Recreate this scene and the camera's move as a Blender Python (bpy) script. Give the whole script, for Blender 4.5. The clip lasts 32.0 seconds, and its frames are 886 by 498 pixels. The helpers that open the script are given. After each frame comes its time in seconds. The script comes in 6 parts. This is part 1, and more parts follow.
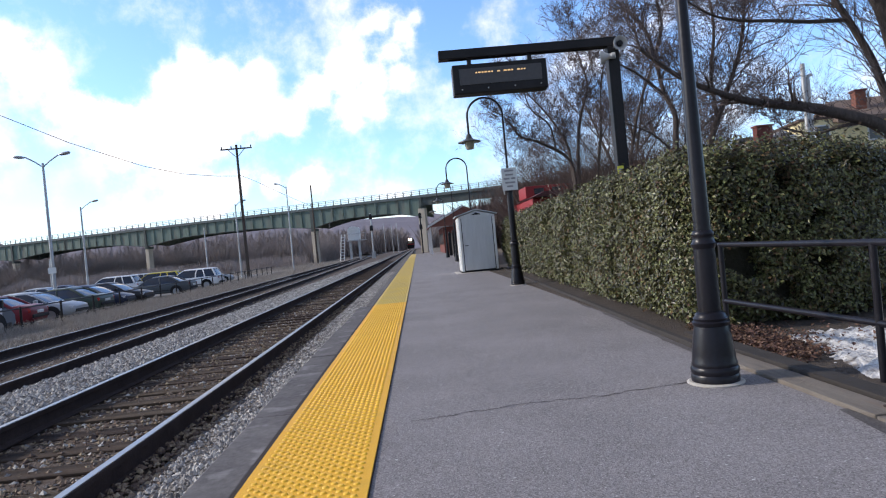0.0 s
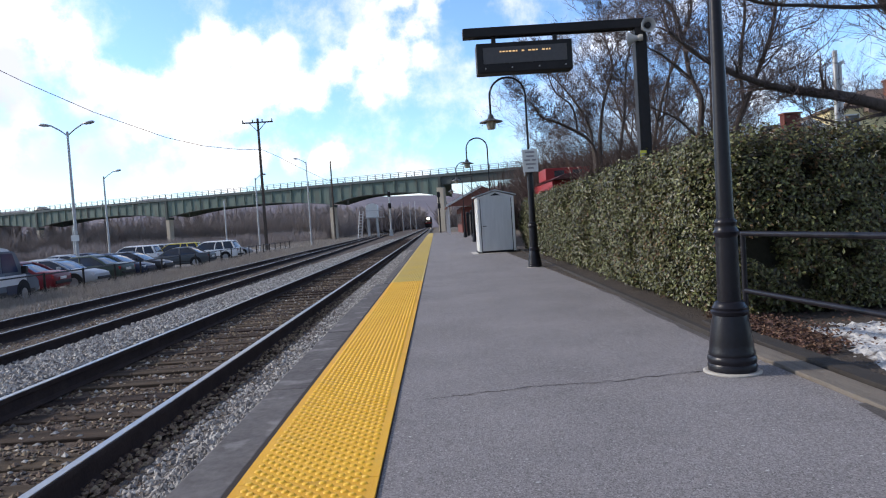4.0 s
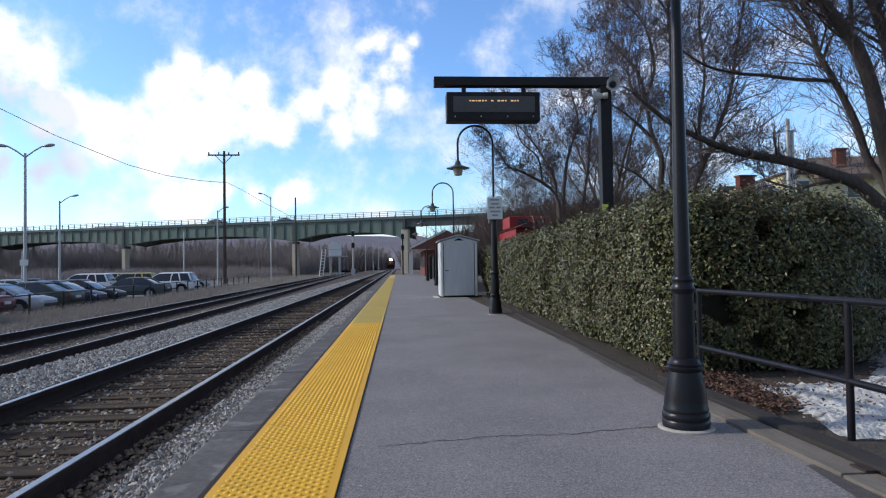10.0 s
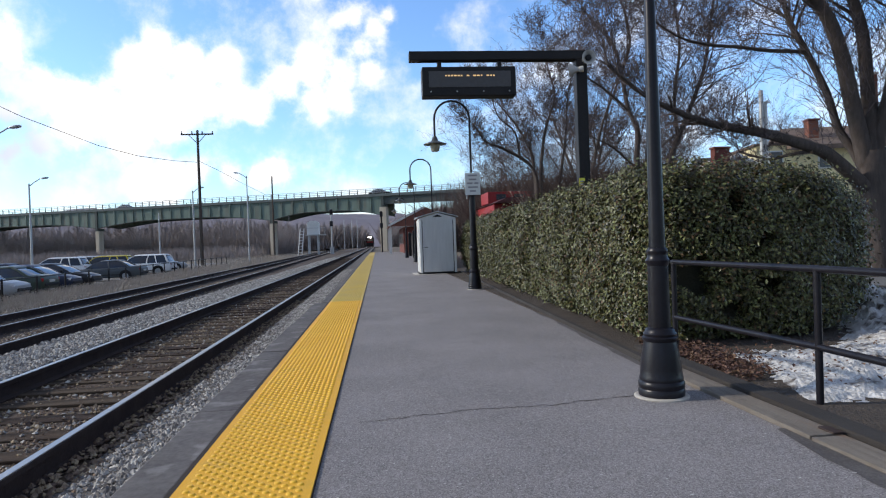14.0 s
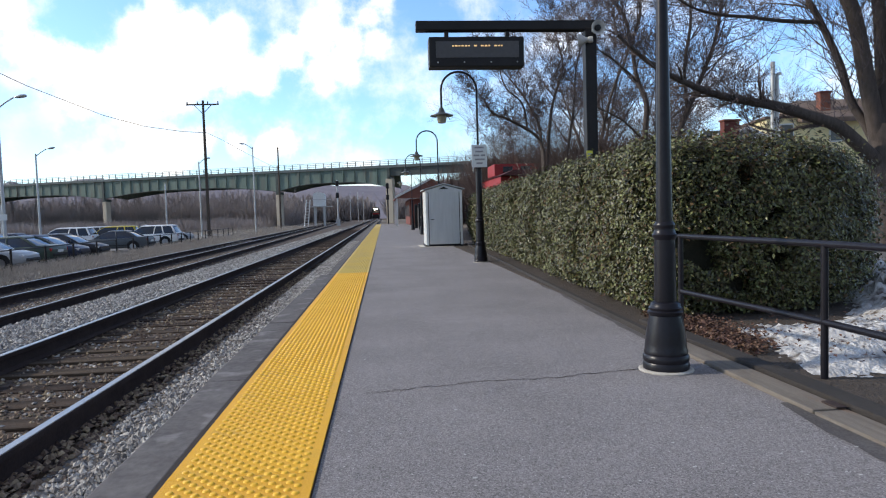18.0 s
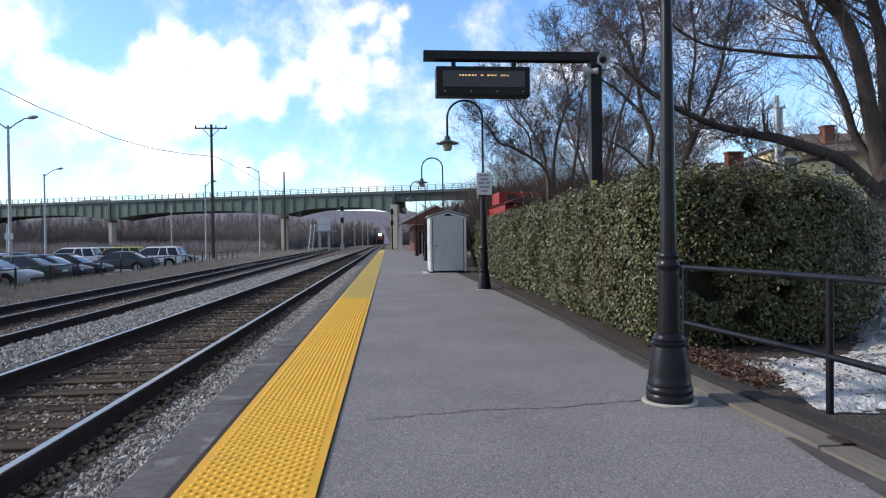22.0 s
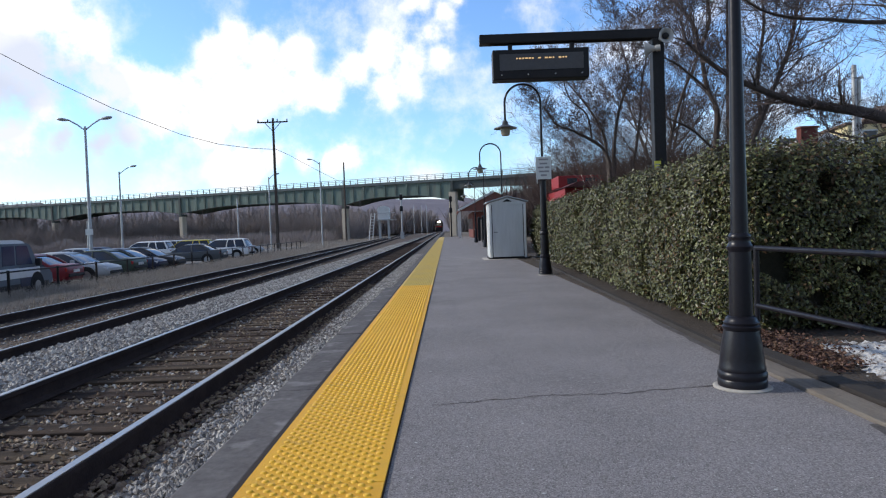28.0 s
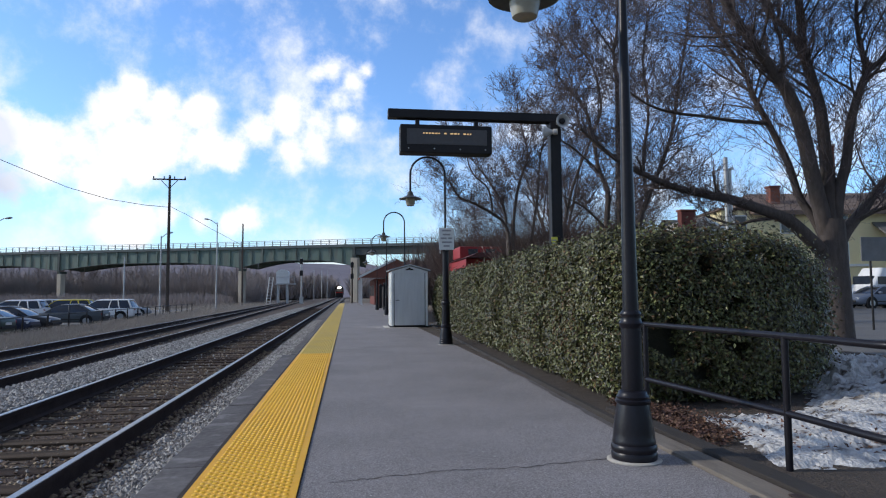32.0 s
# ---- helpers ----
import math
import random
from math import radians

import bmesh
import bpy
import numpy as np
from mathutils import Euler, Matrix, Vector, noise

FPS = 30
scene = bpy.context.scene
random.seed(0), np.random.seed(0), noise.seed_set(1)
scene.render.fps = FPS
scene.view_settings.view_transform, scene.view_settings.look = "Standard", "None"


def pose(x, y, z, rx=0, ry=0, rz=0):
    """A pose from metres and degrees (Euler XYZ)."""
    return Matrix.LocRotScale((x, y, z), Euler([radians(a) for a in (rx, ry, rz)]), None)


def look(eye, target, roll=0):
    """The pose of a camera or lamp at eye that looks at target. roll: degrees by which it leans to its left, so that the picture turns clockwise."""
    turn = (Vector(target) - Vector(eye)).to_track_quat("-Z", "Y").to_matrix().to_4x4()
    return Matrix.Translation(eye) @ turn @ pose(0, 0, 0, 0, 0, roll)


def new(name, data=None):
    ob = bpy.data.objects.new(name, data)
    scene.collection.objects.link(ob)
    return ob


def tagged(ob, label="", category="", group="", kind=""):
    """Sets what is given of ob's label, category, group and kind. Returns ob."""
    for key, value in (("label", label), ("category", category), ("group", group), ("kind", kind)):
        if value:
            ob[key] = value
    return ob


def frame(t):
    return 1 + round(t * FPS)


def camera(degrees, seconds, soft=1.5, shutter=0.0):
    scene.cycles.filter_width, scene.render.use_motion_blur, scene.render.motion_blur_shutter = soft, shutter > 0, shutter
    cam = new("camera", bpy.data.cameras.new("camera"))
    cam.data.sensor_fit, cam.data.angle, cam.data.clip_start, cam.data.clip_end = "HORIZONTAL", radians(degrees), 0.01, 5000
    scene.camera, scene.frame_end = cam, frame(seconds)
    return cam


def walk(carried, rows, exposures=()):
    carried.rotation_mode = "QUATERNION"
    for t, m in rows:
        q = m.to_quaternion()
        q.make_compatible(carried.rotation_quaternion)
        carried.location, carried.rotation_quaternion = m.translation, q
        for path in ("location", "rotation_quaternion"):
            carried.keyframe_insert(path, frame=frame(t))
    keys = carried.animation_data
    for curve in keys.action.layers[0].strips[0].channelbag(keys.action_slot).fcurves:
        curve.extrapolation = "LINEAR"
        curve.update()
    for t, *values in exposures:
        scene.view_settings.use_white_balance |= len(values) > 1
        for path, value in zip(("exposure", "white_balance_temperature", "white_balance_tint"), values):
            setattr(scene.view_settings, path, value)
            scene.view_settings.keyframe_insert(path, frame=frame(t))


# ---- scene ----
cam = camera(68.0, 32.0, soft=1.15)
PATH = [
    (0, (0.038, -0.323, 1.061), (0.113, 1.675, 1.043), -5.4),
    (0.5, (0.034, -0.326, 1.063), (0.112, 1.673, 1.047), -5.0),
    (1, (0.032, -0.328, 1.064), (0.103, 1.671, 1.05), -4.5),
    (1.5, (0.032, -0.326, 1.066), (0.092, 1.673, 1.052), -4.3),
    (2, (0.033, -0.324, 1.068), (0.082, 1.676, 1.052), -4.3),
    (2.5, (0.027, -0.329, 1.067), (0.062, 1.671, 1.043), -4.2),
    (3, (0.023, -0.329, 1.064), (0.049, 1.671, 1.024), -3.9),
    (3.5, (0.026, -0.324, 1.065), (0.047, 1.675, 1.004), -3.7),
    (5.5, (0.028, -0.317, 1.065), (0.017, 1.681, 0.978), -3.8),
    (6, (0.028, -0.309, 1.073), (-0.032, 1.688, 0.989), -3.8),
    (6.5, (0.03, -0.293, 1.062), (0.0, 1.707, 1.072), -1.9),
    (7, (0.04, -0.299, 1.064), (0.183, 1.687, 1.253), -1.6),
    (7.5, (0.038, -0.312, 1.066), (0.209, 1.676, 1.205), -1.9),
    (8, (0.035, -0.313, 1.067), (0.137, 1.68, 1.191), -2.0),
    (8.5, (0.034, -0.317, 1.07), (0.131, 1.679, 1.168), -2.1),
    (9, (0.023, -0.321, 1.073), (0.106, 1.676, 1.138), -0.9),
    (9.5, (0.027, -0.317, 1.078), (0.125, 1.68, 1.131), -0.6),
    (10, (0.03, -0.308, 1.076), (0.167, 1.687, 1.126), -0.9),
    (10.5, (0.032, -0.321, 1.085), (0.19, 1.673, 1.129), -1.0),
    (11, (0.026, -0.327, 1.085), (0.178, 1.667, 1.116), 0.3),
    (11.5, (0.03, -0.327, 1.085), (0.183, 1.667, 1.109), 0.7),
    (12, (0.033, -0.328, 1.083), (0.181, 1.666, 1.102), 0.0),
    (12.5, (0.034, -0.326, 1.083), (0.187, 1.668, 1.094), -1.0),
    (13, (0.037, -0.321, 1.082), (0.207, 1.672, 1.084), -1.5),
    (13.5, (0.041, -0.319, 1.078), (0.223, 1.673, 1.069), -1.9),
    (14, (0.041, -0.317, 1.074), (0.239, 1.673, 1.051), -2.0),
    (14.5, (0.04, -0.319, 1.075), (0.25, 1.67, 1.038), -2.2),
    (16.5, (0.033, -0.32, 1.075), (0.216, 1.669, 0.967), -2.2),
    (17, (0.038, -0.318, 1.076), (0.213, 1.671, 0.966), -2.1),
    (17.5, (0.038, -0.313, 1.075), (0.212, 1.676, 0.965), -2.1),
    (18, (0.04, -0.315, 1.079), (0.217, 1.675, 0.972), -1.7),
    (18.5, (0.034, -0.315, 1.075), (0.218, 1.674, 0.97), -1.0),
    (19, (0.036, -0.313, 1.076), (0.223, 1.675, 0.967), -0.8),
    (19.5, (0.037, -0.311, 1.075), (0.226, 1.677, 0.967), -0.8),
    (20, (0.037, -0.321, 1.077), (0.224, 1.668, 0.974), -0.7),
    (20.5, (0.035, -0.323, 1.083), (0.215, 1.667, 0.996), -0.7),
    (21, (0.034, -0.321, 1.078), (0.207, 1.67, 1.015), -0.7),
    (21.5, (0.037, -0.318, 1.077), (0.208, 1.674, 1.035), -0.8),
    (22, (0.037, -0.322, 1.081), (0.205, 1.671, 1.055), -0.7),
    (22.5, (0.037, -0.321, 1.08), (0.206, 1.672, 1.067), -0.7),
    (23, (0.029, -0.315, 1.08), (0.177, 1.679, 1.07), -0.6),
    (23.5, (0.033, -0.322, 1.081), (0.143, 1.675, 1.068), -0.8),
    (24, (0.034, -0.314, 1.076), (0.133, 1.683, 1.064), -1.0),
    (24.5, (0.033, -0.32, 1.08), (0.126, 1.678, 1.068), -1.1),
    (26.5, (0.035, -0.322, 1.078), (0.127, 1.676, 1.069), -1.0),
    (27, (0.026, -0.325, 1.075), (0.082, 1.674, 1.058), -1.4),
    (27.5, (0.021, -0.32, 1.075), (0.039, 1.68, 1.034), -1.8),
    (28, (0.021, -0.322, 1.078), (0.008, 1.677, 1.016), -2.0),
    (28.5, (0.017, -0.34, 1.089), (-0.044, 1.657, 1.015), -1.6),
    (29, (0.028, -0.313, 1.09), (-0.153, 1.678, 1.139), -0.5),
    (29.5, (0.024, -0.325, 1.092), (-0.101, 1.669, 1.173), 1.0),
    (30, (0.027, -0.312, 1.09), (-0.065, 1.683, 1.194), 1.1),
    (30.5, (0.032, -0.315, 1.093), (-0.065, 1.679, 1.203), 0.2),
    (31, (0.019, -0.336, 1.097), (-0.046, 1.662, 1.17), -1.2),
    (31.5, (-0.012, -0.331, 1.107), (0.259, 1.649, 1.183), -0.5),
    (32, (-0.008, -0.344, 1.105), (0.281, 1.631, 1.241), -0.4),
]
EXPOSURES = [(0, 0.60, 6780, 14), (3.5, 0.55, 6780, 13), (5.5, 0.52, 6750, 11), (6, 0.52, 6700, 10), (7, 0.35, 6500, 10), (8, 0.18, 6510, 10), (9, 0.2, 6520, 10), (12, 0.38, 6650, 10), (14.5, 0.42, 6800, 10),
             (16.5, 0.58, 6900, 10), (21, 0.58, 6850, 10), (22, 0.5, 6800, 10), (24, 0.42, 6760, 10), (27, 0.36, 6670, 10), (28, 0.33, 6630, 10), (29, 0.22, 6550, 10), (30, 0.05, 6480, 10), (31, -0.02, 6450, 10), (32, 0.2, 6450, 10)]
walk(cam, [(t, look(eye, target, roll)) for t, eye, target, roll in PATH], EXPOSURES)

# ---- light ----
SUN_AZ, SUN_EL = -82.0, 27.0          # degrees from +y towards +x, and above the horizon
sun_data = bpy.data.lights.new("sun", "SUN")
sun_data.energy, sun_data.angle, sun_data.color = 2.3, radians(3.0), (1.0, 0.94, 0.85)
sun = new("sun", sun_data)
_d = Vector((math.sin(radians(SUN_AZ)) * math.cos(radians(SUN_EL)), math.cos(radians(SUN_AZ)) * math.cos(radians(SUN_EL)), math.sin(radians(SUN_EL))))
sun.matrix_world = look(_d * 100, (0, 0, 0))

# cumulus banks: azimuth, elevation, half width in degrees
WEST_BANK = [(-36.7, 16.8, 2.3), (-34.6, 17.5, 2.5), (-32.3, 16.9, 2.5), (-30.3, 16.3, 2.4), (-28.5, 15.5, 2.1), (-35.1, 14.7, 3.0), (-32.2, 14.0, 3.1), (-29.2, 13.4, 2.8), (-36.4, 12.1, 3.0),
             (-33.9, 11.3, 3.0), (-30.9, 10.8, 2.9), (-27.4, 12.6, 2.3), (-25.6, 12.2, 2.2), (-23.5, 11.5, 2.3), (-27.6, 10.2, 2.3), (-35.0, 8.1, 2.2), (-32.7, 8.1, 2.3), (-30.0, 7.7, 2.2),
             (-27.5, 7.7, 2.1), (-25.5, 7.9, 1.7), (-38.6, 15.2, 4.0), (-39.1, 11.3, 3.5), (-39.4, 18.1, 3.0), (-21.2, 11.3, 2.3), (-23.6, 9.6, 1.8)]
MIDDLE_BANK = [(-18.5, 14.3, 2.1), (-17.3, 16.0, 1.7), (-17.6, 12.1, 2.7), (-14.9, 15.4, 1.9), (-12.5, 14.8, 1.8), (-14.8, 12.3, 2.7), (-11.9, 12.0, 2.1), (-9.9, 11.2, 1.5), (-19.4, 9.4, 1.7),
               (-16.6, 10.2, 1.9), (-19.8, 8.4, 1.1)]
EAST_PUFFS = [(-9.4, 11.7, 1.5), (-7.1, 13.5, 2.1), (-5.0, 14.4, 2.2), (-2.6, 14.8, 2.2), (-5.0, 12.2, 1.9), (-2.8, 12.8, 1.9), (-1.1, 16.6, 2.0), (-1.4, 18.8, 1.8), (0.3, 18.1, 1.6),
              (-0.2, 14.5, 1.5), (1.8, 18.9, 1.1)]
LOW_BANK = [(-18.3, 5.6, 1.6), (-16.5, 5.7, 1.8), (-14.1, 6.3, 1.8), (-12.1, 6.0, 1.5), (-8.3, 6.3, 1.6), (-9.8, 5.8, 1.2), (-32.1, 20.3, 1.2), (-36.0, 3.1, 1.3)]

BELLIES = [(-34.0, 12.5, 2.9), (-31.7, 12.2, 2.2), (-34.5, 9.4, 2.2), (-27.4, 11.3, 2.1), (-28.0, 7.3, 2.3), (-25.9, 7.5, 1.8), (-29.9, 6.9, 1.6)]


def make_world():
    w = bpy.data.worlds.new("sky")
    scene.world = w
    w.use_nodes = True
    nt = w.node_tree
    nt.nodes.clear()
    N, L = nt.nodes.new, nt.links.new

    def math_node(op, a, b=None, c=None):
        n = N("ShaderNodeMath")
        n.operation = op
        for i, v in enumerate((a, b, c)):
            if v is None:
                continue
            if isinstance(v, (int, float)):
                n.inputs[i].default_value = v
            else:
                L(v, n.inputs[i])
        return n.outputs[0]

    tc = N("ShaderNodeTexCoord")
    sky = N("ShaderNodeTexSky")
    sky.sky_type, sky.sun_disc = "NISHITA", False
    sky.sun_elevation, sky.sun_rotation = radians(SUN_EL), radians(SUN_AZ)
    sky.altitude, sky.air_density, sky.dust_density, sky.ozone_density = 100, 1.0, 0.6, 2.0
    # billows: the direction is stirred by two noises before the banks are laid out
    n1 = N("ShaderNodeTexNoise")
    n1.inputs["Scale"].default_value, n1.inputs["Detail"].default_value, n1.inputs["Roughness"].default_value = 10.0, 9.0, 0.62
    L(tc.outputs["Generated"], n1.inputs["Vector"])
    n2 = N("ShaderNodeTexNoise")
    n2.inputs["Scale"].default_value, n2.inputs["Detail"].default_value = 2.2, 5.0
    L(tc.outputs["Generated"], n2.inputs["Vector"])
    field = None
    for az, el, r in WEST_BANK + MIDDLE_BANK + EAST_PUFFS + LOW_BANK:
        d = (math.sin(radians(az)) * math.cos(radians(el)), math.cos(radians(az)) * math.cos(radians(el)), math.sin(radians(el)))
        dist = N("ShaderNodeVectorMath")
        dist.operation = "DISTANCE"
        L(tc.outputs["Generated"], dist.inputs[0])
        dist.inputs[1].default_value = d
        v = math_node("MULTIPLY_ADD", dist.outputs["Value"], -1.0 / radians(r), 1.5)
        v = math_node("MAXIMUM", v, 0.0)
        v = math_node("MINIMUM", v, 1.45)
        field = v if field is None else math_node("SMOOTH_MAX", field, v, 0.5)
    # scattered cloud in the part of the sky behind the camera and overhead
    sep = N("ShaderNodeSeparateXYZ")
    L(tc.outputs["Generated"], sep.inputs[0])
    back = math_node("MULTIPLY_ADD", sep.outputs["Y"], -2.0, 0.6)
    high = math_node("MULTIPLY_ADD", sep.outputs["Z"], 5.0, -2.2)
    back = math_node("MAXIMUM", back, high)
    back = math_node("MINIMUM", math_node("MAXIMUM", back, 0.0), 1.0)
    cover = back
    back = math_node("MULTIPLY", back, math_node("MULTIPLY", n2.outputs["Fac"], 1.5))
    field = math_node("MAXIMUM", field, back)
    edge_amount = math_node("MINIMUM", math_node("MULTIPLY_ADD", field, 1.5, 0.0), 1.0)
    puff = math_node("ADD", field, math_node("MULTIPLY", math_node("MULTIPLY_ADD", n1.outputs["Fac"], 3.7, -1.86), edge_amount))
    ramp = N("ShaderNodeMapRange")
    ramp.interpolation_type = "SMOOTHSTEP"
    ramp.inputs["From Min"].default_value, ramp.inputs["From Max"].default_value = 0.22, 1.15
    L(puff, ramp.inputs["Value"])
    # sky tint: clear blue aloft, pale at the horizon
    tint = N("ShaderNodeMix")
    tint.data_type, tint.blend_type = "RGBA", "MULTIPLY"
    tint.inputs["Factor"].default_value = 1.0
    L(sky.outputs["Color"], tint.inputs["A"])
    tint.inputs["B"].default_value = (SKY_TINT[0], SKY_TINT[1], SKY_TINT[2], 1)
    # grey bellies
    shade = N("ShaderNodeMix")
    shade.data_type = "RGBA"
    shade.inputs["A"].default_value, shade.inputs["B"].default_value = (0.50, 0.57, 0.74, 1), (0.99, 0.99, 1.0, 1)
    belly = N("ShaderNodeMapRange")
    belly.inputs["From Min"].default_value, belly.inputs["From Max"].default_value = 0.20, 0.38
    L(n2.outputs["Fac"], belly.inputs["Value"])
    low = N("ShaderNodeMapRange")
    low.inputs["From Min"].default_value, low.inputs["From Max"].default_value = 0.05, 0.20
    low.inputs["To Min"].default_value = 0.85
    L(sep.outputs["Z"], low.inputs["Value"])
    white = math_node("MULTIPLY", belly.outputs["Result"], low.outputs["Result"])
    for az, el, r in BELLIES:
        d = (math.sin(radians(az)) * math.cos(radians(el)), math.cos(radians(az)) * math.cos(radians(el)), math.sin(radians(el)))
        dist = N("ShaderNodeVectorMath")
        dist.operation = "DISTANCE"
        L(tc.outputs["Generated"], dist.inputs[0])
        dist.inputs[1].default_value = d
        v = math_node("MULTIPLY_ADD", dist.outputs["Value"], 1.0 / radians(r), -0.45)
        v = math_node("ADD", v, math_node("MULTIPLY_ADD", n1.outputs["Fac"], 1.0, -0.5))
        v = math_node("MINIMUM", math_node("MAXIMUM", v, 0.5), 1.0)
        white = math_node("MULTIPLY", white, v)
    L(white, shade.inputs["Factor"])
    # cloud overhead and behind shows its grey underside
    under = N("ShaderNodeMix")
    under.data_type = "RGBA"
    L(cover, under.inputs["Factor"])
    L(shade.outputs["Result"], under.inputs["A"])
    under.inputs["B"].default_value = (0.26, 0.27, 0.29, 1)
    mix = N("ShaderNodeMix")
    mix.data_type = "RGBA"
    L(ramp.outputs["Result"], mix.inputs["Factor"])
    L(tint.outputs["Result"], mix.inputs["A"])
    L(under.outputs["Result"], mix.inputs["B"])
    bg = N("ShaderNodeBackground")
    bg.inputs["Strength"].default_value = 1.0
    L(mix.outputs["Result"], bg.inputs["Color"])
    out = N("ShaderNodeOutputWorld")
    L(bg.outputs[0], out.inputs["Surface"])


SKY_TINT = (0.124, 0.161, 0.209)
make_world()


# ---- materials ----
def M(name, c1, c2=None, scale=8.0, rough=0.7, metal=0.0, bump=0.2, bscale=60.0, objrand=0.0, island=0.0, spots=None, coat=0.0, stretch=(1, 1, 1), spec=0.5, bdist=0.01, grain=0.5, blotch=1.0, cells=0.0):
    """Two tones mixed by noise at two scales, with fine relief; objrand and island vary the value from piece to piece."""
    m = bpy.data.materials.new(name)
    m.use_nodes = True
    nt = m.node_tree
    N, L = nt.nodes.new, nt.links.new
    b = nt.nodes["Principled BSDF"]
    b.inputs["Roughness"].default_value, b.inputs["Metallic"].default_value = rough, metal
    b.inputs["Specular IOR Level"].default_value = spec
    b.inputs["Coat Weight"].default_value = coat
    c2 = c2 or tuple(v * 0.75 for v in c1)
    tc = N("ShaderNodeTexCoord")
    mp = N("ShaderNodeMapping")
    mp.inputs["Scale"].default_value = stretch
    L(tc.outputs["Object"], mp.inputs["Vector"])
    big = N("ShaderNodeTexNoise")
    big.inputs["Scale"].default_value, big.inputs["Detail"].default_value, big.inputs["Roughness"].default_value = scale, 4.0, 0.6
    L(mp.outputs[0], big.inputs["Vector"])
    fine = N("ShaderNodeTexNoise")
    fine.inputs["Scale"].default_value, fine.inputs["Detail"].default_value = bscale, 3.0
    L(mp.outputs[0], fine.inputs["Vector"])
    add = N("ShaderNodeMath")
    add.operation = "MULTIPLY_ADD"
    if cells:
        vor = N("ShaderNodeTexVoronoi")
        vor.inputs["Scale"].default_value = cells
        L(mp.outputs[0], vor.inputs["Vector"])
        L(vor.outputs["Color"], add.inputs[0])
    else:
        L(fine.outputs["Fac"], add.inputs[0])
    add.inputs[1].default_value = grain
    bl = N("ShaderNodeMath")
    bl.operation = "MULTIPLY_ADD"
    L(big.outputs["Fac"], bl.inputs[0])
    bl.inputs[1].default_value, bl.inputs[2].default_value = blotch, 0.5 - 0.5 * blotch
    L(bl.outputs[0], add.inputs[2])
    rng = N("ShaderNodeMapRange")
    rng.inputs["From Min"].default_value, rng.inputs["From Max"].default_value = 0.25 + 0.5 * grain, 0.75 + 0.5 * grain
    L(add.outputs[0], rng.inputs["Value"])
    mix = N("ShaderNodeMix")
    mix.data_type = "RGBA"
    mix.inputs["A"].default_value, mix.inputs["B"].default_value = (*c1, 1), (*c2, 1)
    L(rng.outputs["Result"], mix.inputs["Factor"])
    col = mix.outputs["Result"]
    if spots:
        s_col, s_scale, s_lo, s_hi = spots
        sn = N("ShaderNodeTexNoise")
        sn.inputs["Scale"].default_value, sn.inputs["Detail"].default_value = s_scale, 5.0
        L(mp.outputs[0], sn.inputs["Vector"])
        sr = N("ShaderNodeMapRange")
        sr.inputs["From Min"].default_value, sr.inputs["From Max"].default_value = s_lo, s_hi
        L(sn.outputs["Fac"], sr.inputs["Value"])
        sm = N("ShaderNodeMix")
        sm.data_type = "RGBA"
        L(sr.outputs["Result"], sm.inputs["Factor"])
        L(col, sm.inputs["A"])
        sm.inputs["B"].default_value = (*s_col, 1)
        col = sm.outputs["Result"]
    for amount, kind in ((objrand, "o"), (island, "i")):
        if amount:
            src = N("ShaderNodeObjectInfo").outputs["Random"] if kind == "o" else N("ShaderNodeNewGeometry").outputs["Random Per Island"]
            hs = N("ShaderNodeHueSaturation")
            r = N("ShaderNodeMapRange")
            r.inputs["To Min"].default_value, r.inputs["To Max"].default_value = 1 - amount, 1 + amount
            L(src, r.inputs["Value"])
            L(r.outputs["Result"], hs.inputs["Value"])
            h = N("ShaderNodeMapRange")
            h.inputs["To Min"].default_value, h.inputs["To Max"].default_value = 0.5 - amount * 0.04, 0.5 + amount * 0.04
            L(src, h.inputs["Value"])
            L(h.outputs["Result"], hs.inputs["Hue"])
            L(col, hs.inputs["Color"])
            col = hs.outputs["Color"]
    L(col, b.inputs["Base Color"])
    if bump:
        bp = N("ShaderNodeBump")
        bp.inputs["Strength"].default_value, bp.inputs["Distance"].default_value = bump, bdist
        L(fine.outputs["Fac"], bp.inputs["Height"])
        L(bp.outputs[0], b.inputs["Normal"])
    return m


def glow(name, colour, strength):
    m = bpy.data.materials.new(name)
    m.use_nodes = True
    b = m.node_tree.nodes["Principled BSDF"]
    b.inputs["Base Color"].default_value = (*colour, 1)
    b.inputs["Emission Color"].default_value = (*colour, 1)
    b.inputs["Emission Strength"].default_value = strength
    return m


ASPHALT = M("platform_asphalt", (0.072, 0.066, 0.065), (0.335, 0.309, 0.308), 0.9, 0.92, 0, 0.6, 120, spots=((0.50, 0.48, 0.46), 75.0, 0.62, 0.72), bdist=0.006, grain=0.42, blotch=0.28, cells=150.0)
LOT = M("parking_asphalt", (0.10, 0.095, 0.09), (0.15, 0.145, 0.14), 0.6, 0.95, 0, 0.5, 30)
CONCRETE = M("edge_concrete", (0.062, 0.054, 0.052), (0.128, 0.116, 0.112), 3.0, 0.85, 0, 0.5, 22, objrand=0.2, spots=((0.21, 0.195, 0.19), 4.0, 0.57, 0.70), grain=0.7, bdist=0.01)
PALE_CONCRETE = M("pale_concrete", (0.34, 0.31, 0.27), (0.48, 0.45, 0.40), 1.2, 0.9, 0, 0.4, 30)
